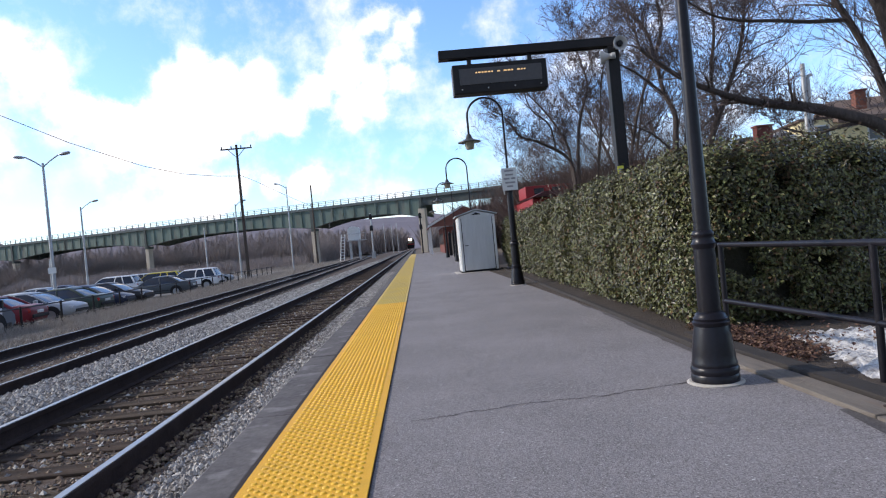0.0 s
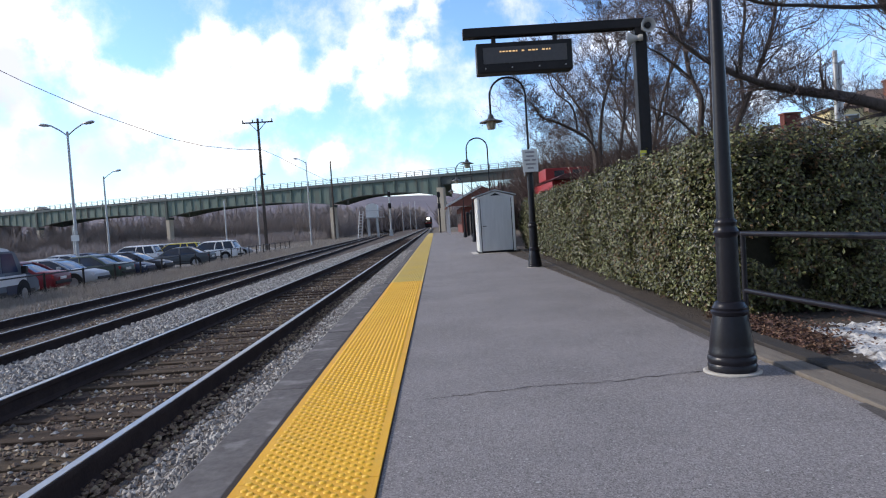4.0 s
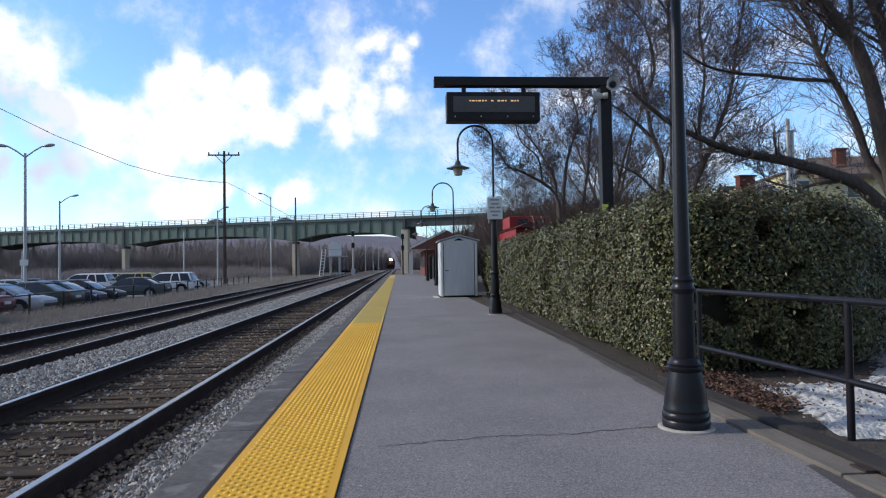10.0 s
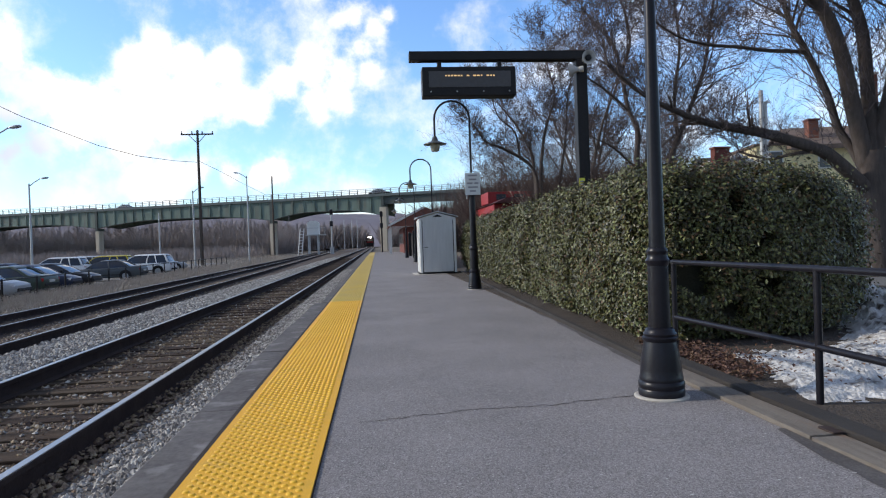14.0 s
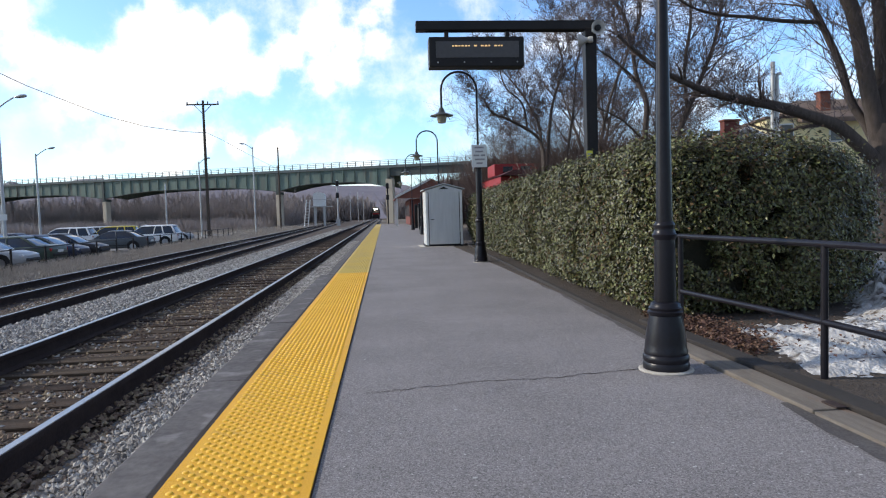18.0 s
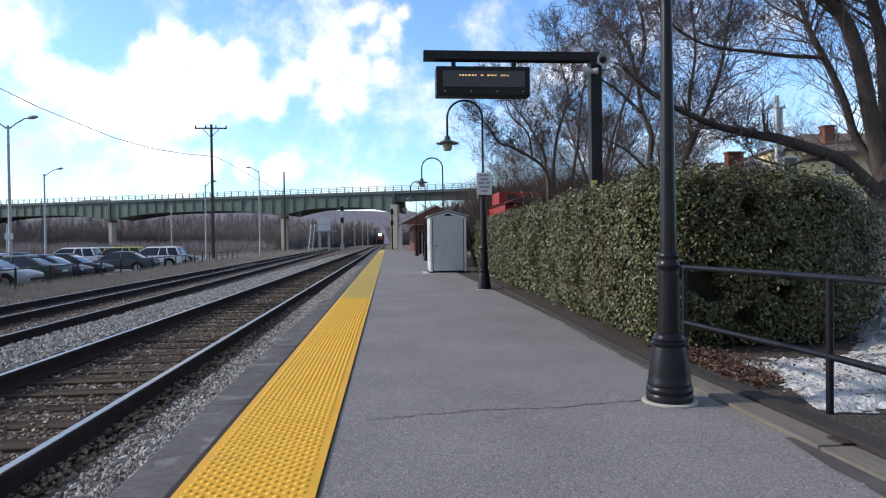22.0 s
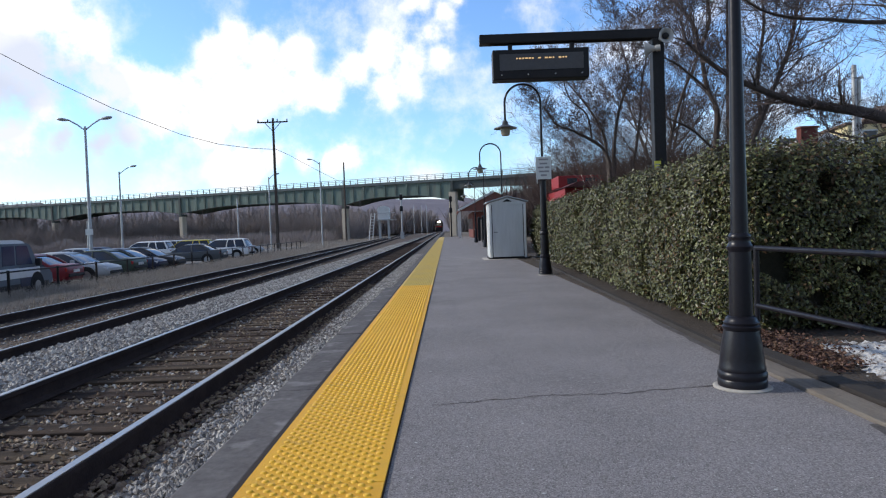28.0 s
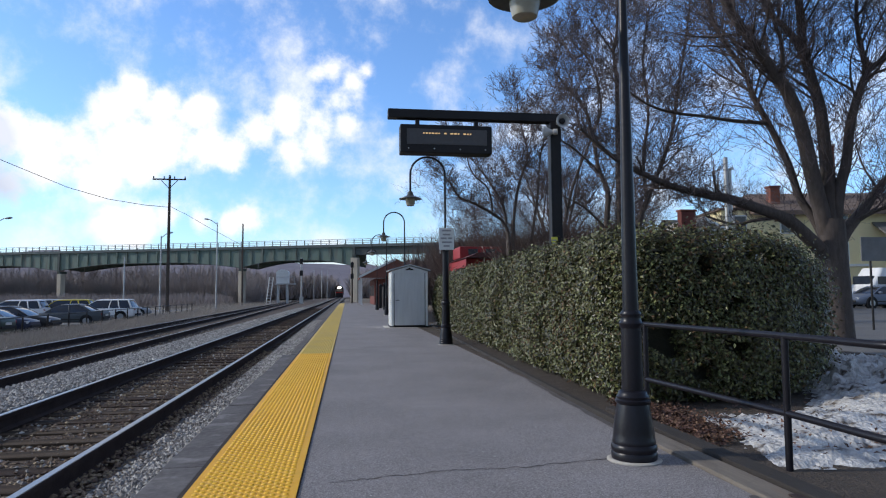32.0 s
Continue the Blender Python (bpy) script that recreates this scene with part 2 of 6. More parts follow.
YELLOW = M("tactile_yellow", (0.72, 0.35, 0.008), (0.80, 0.42, 0.015), 1.6, 0.65, 0, 0.25, 90, objrand=0.05, spots=((0.42, 0.24, 0.03), 3.0, 0.60, 0.85))
DOME = M("dome_yellow", (0.82, 0.44, 0.02), (0.88, 0.52, 0.04), 1.6, 0.6, 0, 0.1, 90)
FADED = M("faded_yellow", (0.62, 0.43, 0.08), (0.52, 0.38, 0.12), 1.2, 0.7, 0, 0.25, 90, objrand=0.06)
SEAM = M("dark_seam", (0.028, 0.020, 0.017), None, 20, 0.95)
BALLAST = M("ballast_bed", (0.055, 0.049, 0.044), (0.19, 0.172, 0.158), 14, 0.95, 0, 1.0, 45, bdist=0.04)
STONE = M("ballast_stone", (0.20, 0.188, 0.174), (0.46, 0.432, 0.40), 9, 0.9, 0, 0.5, 70, island=0.6)
BROWN_STONE = M("rusty_stone", (0.115, 0.080, 0.055), (0.31, 0.23, 0.165), 9, 0.95, 0, 0.5, 70, island=0.6)
BED = M("rusty_bed", (0.056, 0.038, 0.027), (0.108, 0.076, 0.055), 7, 0.95, 0, 1.0, 40, bdist=0.03)
TIE = M("tie_wood", (0.044, 0.029, 0.020), (0.105, 0.073, 0.051), 6, 0.95, 0, 0.9, 40, objrand=0.35, stretch=(0.3, 3, 3), spots=((0.020, 0.014, 0.011), 3.0, 0.5, 0.7), spec=0.2)
RAIL_SIDE = M("rusty_rail", (0.032, 0.024, 0.024), (0.060, 0.044, 0.040), 5, 0.9, 0.0, 0.4, 60, spec=0.15)
RAIL_TOP = M("polished_rail", (0.46, 0.44, 0.43), (0.30, 0.285, 0.28), 3, 0.36, 1.0, 0.05, 80, stretch=(1, 0.1, 1))
GRASS_DRY = M("dry_grass", (0.42, 0.375, 0.33), (0.28, 0.246, 0.214), 3, 0.95, 0, 0.0, 30, island=0.3)
SOIL = M("soil", (0.12, 0.095, 0.07), (0.20, 0.165, 0.125), 0.5, 0.97, 0, 0.8, 12, bdist=0.03)
MULCH = M("mulch", (0.045, 0.034, 0.027), (0.085, 0.066, 0.05), 6, 0.97, 0, 1.0, 45, bdist=0.03)
SNOW = M("old_snow", (0.62, 0.62, 0.62), (0.42, 0.41, 0.40), 3.0, 0.75, 0, 0.9, 22, spots=((0.09, 0.07, 0.055), 4.2, 0.56, 0.65), bdist=0.05)
LEAF_DEAD = M("dead_leaf", (0.17, 0.088, 0.060), (0.075, 0.040, 0.030), 20, 0.8, 0, 0, 60, island=0.5)
LEAF = M("hedge_leaf", (0.036, 0.044, 0.019), (0.142, 0.130, 0.047), 30, 0.40, 0, 0, 60, island=0.85, spec=0.38)
LEAF_BROWN = M("hedge_leaf_brown", (0.085, 0.055, 0.030), (0.16, 0.095, 0.050), 30, 0.6, 0, 0, 60, island=0.5, spec=0.2)
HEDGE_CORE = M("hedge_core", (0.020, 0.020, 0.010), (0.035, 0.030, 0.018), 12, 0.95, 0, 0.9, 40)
TIMBER = M("weathered_timber", (0.125, 0.105, 0.088), (0.220, 0.190, 0.156), 4, 0.9, 0, 0.7, 50, objrand=0.1, stretch=(6, 0.6, 6), spots=((0.17, 0.07, 0.03), 2.0, 0.60, 0.75))
DARK_ASPHALT = M("dark_asphalt", (0.060, 0.052, 0.050), (0.11, 0.10, 0.096), 5, 0.8, 0, 0.6, 90, grain=1.2)
DARK_TIMBER = M("dark_timber", (0.020, 0.016, 0.014), (0.040, 0.033, 0.028), 4, 0.9, 0, 0.6, 40, stretch=(4, 0.6, 4))
BLACK = M("black_paint", (0.008, 0.007, 0.010), (0.015, 0.014, 0.019), 3, 0.33, 0, 0.10, 40, spec=0.27)
STEEL_BLACK = M("black_steel", (0.012, 0.011, 0.012), (0.022, 0.020, 0.021), 3, 0.5, 0, 0.1, 40, spec=0.25)
GALV = M("galvanised", (0.38, 0.39, 0.40), (0.50, 0.51, 0.52), 3, 0.45, 0.4, 0.05, 30)
WHITE = M("white_paint", (0.74, 0.75, 0.74), (0.64, 0.65, 0.64), 4, 0.5, 0, 0.08, 40)
SHED_GREY = M("shed_front", (0.64, 0.645, 0.64), (0.54, 0.545, 0.54), 3, 0.6, 0, 0.12, 40, stretch=(4, 4, 0.5))
SHED_WHITE = M("shed_side", (0.80, 0.80, 0.77), (0.70, 0.70, 0.67), 3, 0.6, 0, 0.1, 40)
LAMP_GREEN = M("lamp_enamel", (0.05, 0.055, 0.055), (0.09, 0.095, 0.09), 6, 0.4, 0.2, 0.05, 40)
LENS = M("lamp_glass", (0.36, 0.34, 0.26), (0.28, 0.26, 0.20), 6, 0.25, 0, 0, 40)
CREAM = M("cream_plastic", (0.50, 0.49, 0.47), (0.40, 0.39, 0.37), 8, 0.5)
SCREEN = M("led_screen", (0.055, 0.050, 0.050), (0.072, 0.066, 0.066), 20, 0.35, 0, 0.2, 300)
AMBER = glow("led_amber", (1.0, 0.60, 0.25), 0.45)
SIGN_BACK = M("sign_back", (0.16, 0.16, 0.165), (0.22, 0.22, 0.225), 4, 0.6)
SIGN_YELLOW = M("sign_yellow", (0.78, 0.72, 0.08), (0.70, 0.64, 0.08), 10, 0.6)
INK = M("sign_ink", (0.36, 0.35, 0.37), None, 10, 0.7)
BRIDGE_GREEN = M("bridge_green", (0.105, 0.160, 0.136), (0.175, 0.232, 0.200), 0.5, 0.7, 0, 0.1, 3, stretch=(1, 1, 0.15), spots=((0.13, 0.13, 0.108), 0.9, 0.50, 0.75))
# shaded copy of the bridge steel: shadow put into the base colour
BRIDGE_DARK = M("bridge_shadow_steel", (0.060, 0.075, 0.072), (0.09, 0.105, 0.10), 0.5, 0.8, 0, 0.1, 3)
BRIDGE_DECK = M("bridge_concrete", (0.105, 0.130, 0.130), (0.16, 0.185, 0.185), 0.4, 0.85, 0, 0.1, 5)
PIER = M("pier_concrete", (0.43, 0.375, 0.30), (0.56, 0.50, 0.41), 0.3, 0.9, 0, 0.2, 4, stretch=(1, 1, 0.3))
BARK = M("tree_bark", (0.060, 0.047, 0.041), (0.112, 0.088, 0.077), 6, 0.95, 0, 0.9, 50, stretch=(3, 3, 0.6))
TWIG = M("twig_bark", (0.085, 0.066, 0.066), (0.135, 0.105, 0.104), 10, 0.95, 0, 0, 50, island=0.3)
BRUSH = M("brush_twigs", (0.085, 0.058, 0.052), (0.13, 0.095, 0.084), 3, 0.95, 0, 0, 20, island=0.35)
# distant woods and hill: aerial haze is mixed into these pale base colours
HAZY_WOODS = M("far_woods", (0.25, 0.214, 0.203), (0.33, 0.286, 0.272), 0.12, 1.0, 0, 0.6, 0.9, island=0.08)
HILL = M("hazy_hill", (0.150, 0.133, 0.158), (0.205, 0.178, 0.200), 0.02, 1.0, 0, 0.8, 0.09, bdist=3.0)
CABOOSE_RED = M("caboose_red", (0.34, 0.020, 0.022), (0.25, 0.018, 0.020), 1.5, 0.5, 0, 0.1, 20)
CAB_DARK = M("caboose_roof", (0.12, 0.03, 0.03), (0.08, 0.025, 0.025), 2, 0.7)
BRICK = M("red_brick", (0.22, 0.075, 0.052), (0.155, 0.053, 0.040), 3, 0.9, 0, 0.6, 30, objrand=0.25)
HOUSE_YELLOW = M("yellow_siding", (0.88, 0.76, 0.44), (0.82, 0.70, 0.40), 1, 0.8, 0, 0.2, 20)
STATION_ROOF = M("red_shingle", (0.17, 0.068, 0.052), (0.24, 0.10, 0.075), 2, 0.9, 0, 0.6, 12)
ROOF_BROWN = M("roof_shingle", (0.12, 0.085, 0.068), (0.18, 0.13, 0.105), 2, 0.9, 0, 0.6, 12, objrand=0.2)
GLASS = M("dark_glass", (0.035, 0.045, 0.055), (0.05, 0.06, 0.07), 1, 0.08, 0, 0, 5, spec=0.8)
DULL_GLASS = M("dusty_glass", (0.035, 0.042, 0.05), (0.055, 0.06, 0.065), 2, 0.5, 0.02, 0, 5, spec=0.3)
CAR_GLASS = M("car_glass", (0.030, 0.040, 0.060), (0.018, 0.026, 0.042), 1, 0.07, 0.0, 0, 5, spec=0.55)
TYRE = M("tyre_rubber", (0.018, 0.018, 0.019), None, 20, 0.9)
CHROME = M("wheel_rim", (0.45, 0.46, 0.48), None, 20, 0.35, 0.8)
TAIL = M("tail_light", (0.42, 0.02, 0.02), None, 20, 0.25)
HEADLAMP = M("head_lamp", (0.7, 0.72, 0.75), None, 20, 0.15)
POLE_WOOD = M("pole_wood", (0.060, 0.045, 0.036), (0.10, 0.08, 0.065), 2, 0.9, 0, 0.5, 30, stretch=(4, 4, 0.4))
LOCO_DARK = M("loco_paint", (0.020, 0.017, 0.018), (0.034, 0.028, 0.030), 1, 0.6, spec=0.15)
LOCO_LIGHT = glow("locomotive_headlight", (1.0, 0.90, 0.72), 30.0)


# ---- mesh helpers ----
def box(bm, a, b, bevel=0.0):
    """A box between two corners."""
    x0, y0, z0 = a
    x1, y1, z1 = b
    v = [bm.verts.new(p) for p in ((x0, y0, z0), (x1, y0, z0), (x1, y1, z0), (x0, y1, z0), (x0, y0, z1), (x1, y0, z1), (x1, y1, z1), (x0, y1, z1))]
    fs = [bm.faces.new([v[i] for i in q]) for q in ((0, 3, 2, 1), (4, 5, 6, 7), (0, 1, 5, 4), (1, 2, 6, 5), (2, 3, 7, 6), (3, 0, 4, 7))]
    if bevel:
        es = list({e for f in fs for e in f.edges})
        bmesh.ops.bevel(bm, geom=es, offset=bevel, segments=2, affect="EDGES", profile=0.6)
    return bm


def tube(bm, pts, radii, seg=8, caps=True):
    """A tube along points, with one radius for each."""
    rings = []
    pts = [Vector(p) for p in pts]
    if isinstance(radii, (int, float)):
        radii = [radii] * len(pts)
    up = Vector((0, 0, 1))
    for i, p in enumerate(pts):
        d = (pts[min(i + 1, len(pts) - 1)] - pts[max(i - 1, 0)]).normalized()
        u = d.cross(up if abs(d.z) < 0.95 else Vector((0, 1, 0))).normalized()
        v = d.cross(u)
        rings.append([bm.verts.new(p + (u * math.cos(t) + v * math.sin(t)) * radii[i]) for t in (2 * math.pi * k / seg for k in range(seg))])
    for a, b in zip(rings, rings[1:]):
        for k in range(seg):
            bm.faces.new((a[k], a[(k + 1) % seg], b[(k + 1) % seg], b[k]))
    if caps:
        bm.faces.new(rings[0][::-1])
        bm.faces.new(rings[-1])
    return bm


def lathe(bm, profile, seg=20, at=(0, 0)):
    """A turned body: (radius, height) from bottom to top."""
    rings = []
    for r, z in profile:
        rings.append([bm.verts.new((at[0] + r * math.cos(2 * math.pi * k / seg), at[1] + r * math.sin(2 * math.pi * k / seg), z)) for k in range(seg)])
    for a, b in zip(rings, rings[1:]):
        for k in range(seg):
            bm.faces.new((a[k], a[(k + 1) % seg], b[(k + 1) % seg], b[k]))
    bm.faces.new(rings[0][::-1])
    bm.faces.new(rings[-1])
    return bm


def extrude(bm, outline, y0, y1, axis="y"):
    """A prism: an outline of (a, z) drawn out from y0 to y1 along y, or along x."""
    def at(a, z, s):
        return (a, s, z) if axis == "y" else (s, a, z)
    f = [bm.verts.new(at(a, z, y0)) for a, z in outline]
    g = [bm.verts.new(at(a, z, y1)) for a, z in outline]
    n = len(outline)
    bm.faces.new(f)
    bm.faces.new(g[::-1])
    for k in range(n):
        bm.faces.new((f[k], g[k], g[(k + 1) % n], f[(k + 1) % n]))
    return bm


def mesh_of(bm, name, material, smooth=False):
    bmesh.ops.recalc_face_normals(bm, faces=bm.faces)
    me = bpy.data.meshes.new(name)
    bm.to_mesh(me)
    bm.free()
    me.materials.append(material)
    if smooth:
        for p in me.polygons:
            p.use_smooth = True
        me.set_sharp_from_angle(angle=radians(40))
    return me


def part(name, bm, material, parent, label="", smooth=False, kind=""):
    """Links a bmesh, or a mesh made before, as one mesh object under a thing or a part."""
    me = bm if isinstance(bm, bpy.types.Mesh) else mesh_of(bm, name, material, smooth)
    ob = new(name, me)
    ob.parent = parent
    return tagged(ob, label, kind=kind)


def thing(name, at, label, category, rz=0.0, group="", kind=""):
    ob = new(name)
    ob.empty_display_size = 0.2
    ob.matrix_basis = pose(at[0], at[1], at[2], 0, 0, rz)
    return tagged(ob, label, category, group, kind)


def solid(name, bm, material, label, category="", kind="", group="", at=(0, 0, 0), rz=0.0, smooth=False):
    ob = new(name, mesh_of(bm, name, material, smooth))
    ob.matrix_basis = pose(at[0], at[1], at[2], 0, 0, rz)
    return tagged(ob, label, category, group, kind)


def raw(name, verts, faces, material, smooth=False):
    me = bpy.data.meshes.new(name)
    me.from_pydata(verts, [], faces)
    me.materials.append(material)
    if smooth:
        for p in me.polygons:
            p.use_smooth = True
    return me


B = bmesh.new
rnd = random.Random(7)

# ---- ground ----
RAIL_Z = -0.10
BED_Z = -0.31


def ground_z(x, y):
    if x < -13:
        z = -0.89
    elif x < -10:
        z = -0.89 + (x + 13) / 3 * 0.47
    elif x < 2.3:
        z = -0.42
    elif x < 3.0:
        z = -0.05 if y < 85 else -0.38
    else:
        z = -0.02 if y < 85 else -0.3
    return z


def build_ground():
    xs = [-3000, -900, -300, -150, -80, -50, -30, -20, -13, -11.5, -10, -8, -1.5, 2.29, 2.31, 3.0, 6, 12, 20, 40, 80, 200, 600, 3000]
    ys = [-800, -60, -20, 0, 5, 10, 20, 40, 60, 84, 86, 120, 160, 220, 400, 900, 4000]
    vs = [(x, y, ground_z(x, y)) for y in ys for x in xs]
    n = len(xs)
    fs = [(j * n + i, j * n + i + 1, (j + 1) * n + i + 1, (j + 1) * n + i) for j in range(len(ys) - 1) for i in range(n - 1)]
    g = new("ground", raw("ground", vs, fs, SOIL))
    tagged(g, "bare brown winter soil reaching to the horizon", "ground", kind="structure")


build_ground()
solid("parking_lot", box(B(), (-60, -15, -1.0), (-15.2, 95, -0.85)), LOT, "worn grey asphalt of the station car park", "parking lot", "structure")
solid("access_road", box(B(), (9.05, -10, -0.12), (90, 45, 0.0)), LOT, "grey asphalt road beside the planting strip", "road", "structure")
bm = B()
extrude(bm, [(-9.9, -0.80), (-9.3, -0.40), (-5.6, -0.38), (-5.1, -0.30), (-4.95, -0.25), (-4.05, -0.25), (-3.93, BED_Z), (-1.88, BED_Z), (-1.80, -0.25), (-1.10, -0.19), (-1.10, -0.80)], -8, 260)
solid("ballast", bm, BALLAST, "grey crushed stone ballast under the tracks", "ballast", "structure")


# ---- platform ----
def edge_x(y):
    """The platform's border along the hedge, which leans away from the track."""
    return 2.185 if y < 4.3 else 2.185 + (y - 4.3) * 0.035


def build_platform():
    bm = B()
    ys = [-8, 0, 4.3, 8, 12, 16, 20, 24, 30, 82]
    top, low = [], []
    for y in ys:
        xr = min(edge_x(y), 2.95)
        top.append((bm.verts.new((-0.885, y, 0)), bm.verts.new((xr, y, 0))))
        low.append((bm.verts.new((-0.885, y, -0.45)), bm.verts.new((xr, y, -0.45))))
    for i in range(len(ys) - 1):
        bm.faces.new((top[i][0], top[i][1], top[i + 1][1], top[i + 1][0]))
        bm.faces.new((top[i][1], low[i][1], low[i + 1][1], top[i + 1][1]))
        bm.faces.new((top[i][0], top[i + 1][0], low[i + 1][0], low[i][0]))
    bm.faces.new((top[0][0], low[0][0], low[0][1], top[0][1]))
    bm.faces.new((top[-1][0], top[-1][1], low[-1][1], low[-1][0]))
    p = solid("platform", bm, ASPHALT, "grey asphalt station platform with fine cracks", "platform", "structure")
    # cracks across the asphalt
    def crack(pts, w, seed):
        r = random.Random(seed)
        line = []
        for (x0, y0), (x1, y1) in zip(pts, pts[1:]):
            for k in range(14):
                t = k / 14
                line.append((x0 + (x1 - x0) * t + r.uniform(-.01, .01), y0 + (y1 - y0) * t + r.uniform(-.018, .018)))
        vs, fs = [], []
        for i, (x, y) in enumerate(line):
            ww = w * r.uniform(0.4, 1.2)
            vs += [(x, y - ww, 0.003), (x, y + ww, 0.003)]
            if i:
                fs.append((2 * i - 2, 2 * i, 2 * i + 1, 2 * i - 1))
        ob = new("crack", raw("crack", vs, fs, SEAM))
        ob.parent = p
    crack([(-0.1, 3.66), (0.2, 3.72), (0.65, 3.80), (1.1, 3.80), (1.75, 3.92)], 0.0055, 3)
    # pale scuffs and flecks trodden into the asphalt
    r = random.Random(17)
    vs, fs = [], []
    for _ in range(130):
        x, y, a = r.uniform(-0.2, 2.1), 1.9 + 9 * r.random() ** 1.6, r.uniform(0.003, 0.010)
        b = len(vs)
        for k in range(7):
            q = a * r.uniform(0.5, 1.3)
            vs.append((x + q * math.cos(k * 0.898), y + 0.7 * q * math.sin(k * 0.898), 0.0035))
        fs.append(tuple(range(b, b + 7)))
    flecks = new("pale_flecks", raw("pale_flecks", vs, fs, CREAM))
    flecks.parent = p
    tagged(flecks, "pale flecks on the asphalt", kind="stuff")
    crack([(-0.26, 9.4), (1.2, 9.5), (2.3, 9.4)], 0.004, 4)
    return p


platform = build_platform()
edge = thing("platform_edge", (0, 0, 0), "dark stained concrete edging slabs along the platform", "platform edge", kind="structure")
y = -8.0
slab_r = random.Random(11)
while y < 82:
    ln = 2.44
    out = (-1.185 if y < 12.0 else -1.06) + slab_r.uniform(-0.012, 0.012)
    if abs(y + ln - 12.3) < 2.0 and y < 12.3:
        ln = 12.3 - y
    bm = B()
    box(bm, (out, y + 0.008, -0.44), (-0.925, y + ln - 0.008, -0.004 + slab_r.uniform(-0.006, 0.0)), 0.012)
    part("edging_slab", bm, CONCRETE, edge)
    y += ln
bm = B()
box(bm, (-0.930, -8, -0.05), (-0.884, 82, -0.004))
solid("edge_seam", bm, SEAM, "dark open joint beside the tactile strip", "seam", "structure")

bm = B()
box(bm, (-0.284, -8, -0.02), (-0.273, 82, 0.003))
solid("edge_seam", bm, SEAM, "dark joint between tactile strip and asphalt", "seam", "structure")

strip = thing("tactile_strip", (0, 0, 0), "yellow tactile warning strip with raised domes", "tactile paving", kind="structure")
TW, TL_ = 0.61, 1.22
bm = B()
box(bm, (-0.89, 0.0012, 0.0), (-0.89 + TW, TL_ - 0.0012, 0.012), 0.002)
tile_mesh = mesh_of(bm, "tile", YELLOW)
bm = B()
box(bm, (-0.89, 0.0012, 0.0), (-0.89 + TW, TL_ - 0.0012, 0.012), 0.002)
old_tile_mesh = mesh_of(bm, "tile", FADED)
for i in range(-4, 67):
    t_ob = new("tile", tile_mesh if i < 10 else old_tile_mesh)
    t_ob.parent = strip
    t_ob.location = (0, i * TL_, 0)


def domes(y0, y1, seg, name, material):
    """Raised domes in staggered rows."""
    vs, fs = [], []
    pitch = 0.071
    row = 0
    y = y0
    while y < y1:
        for i in range(8 - row % 2):
            cx, cy = -0.835 + pitch * (i + 0.5 * (row % 2)), y
            b = len(vs)
            for r, z in ((0.0165, 0.012), (0.013, 0.0165), (0.007, 0.0185)):
                for s in range(seg):
                    a = 2 * math.pi * s / seg
                    vs.append((cx + r * math.cos(a), cy + r * math.sin(a), z))
            for k in (0, seg):
                for s in range(seg):
                    fs.append((b + k + s, b + k + (s + 1) % seg, b + k + seg + (s + 1) % seg, b + k + seg + s))
            fs.append(tuple(b + 2 * seg + s for s in range(seg)))
        y += pitch / 2
        row += 1
    ob = new(name, raw(name, vs, fs, material, True))
    ob.parent = strip
    tagged(ob, kind="stuff")


domes(-4.8, 12.2, 8, "domes", DOME)
domes(12.25, 60.0, 5, "domes", FADED)


# ---- tracks ----
def rail_mesh(name, y0, y1):
    h = 0.17
    out = [(-0.07, -h), (0.07, -h), (0.07, -h + 0.012), (0.012, -h + 0.03), (0.012, -0.05), (0.036, -0.038), (0.036, -0.006), (-0.036, -0.006), (-0.036, -0.038), (-0.012, -0.05), (-0.012, -h + 0.03), (-0.07, -h + 0.012)]
    return extrude(B(), out, y0, y1)


def head_mesh(y0, y1, w):
    return extrude(B(), [(-w, -0.0055), (w, -0.0055), (w - 0.002, 0.0), (-w + 0.002, 0.0)], y0, y1)


def build_track(name, xs, label, y1, ties, tie_x, tie_len, z=RAIL_Z, turn=0.0):
    tr = thing(name, (0, 0, z), label, "railway track", rz=turn, kind="structure")
    for x in xs:
        r = part("rail", rail_mesh("rail", -8, y1), RAIL_SIDE, tr)
        r.location = (x, 0, 0)
        if ties or x < -7:
            hd = part("rail_head", head_mesh(-8, y1, 0.028 if turn == 0 else 0.018), RAIL_TOP, tr, "polished running surface")
            hd.location = (x, 0, 0)
    rr = random.Random(hash(len(name)) % 100)
    bm = B()
    box(bm, (-tie_len / 2, -0.115, -0.35), (tie_len / 2, 0.115, -0.168), 0.012)
    tm = mesh_of(bm, "tie", TIE)
    for i in range(ties):
        t = new("tie", tm)
        t.parent = tr
        t.matrix_basis = pose(tie_x + rr.uniform(-.04, .04), -2 + i * 0.53 + rr.uniform(-.03, .03), 0.002 + rr.uniform(-0.014, 0.010), 0, 0, rr.uniform(-0.8, 0.8))
    return tr


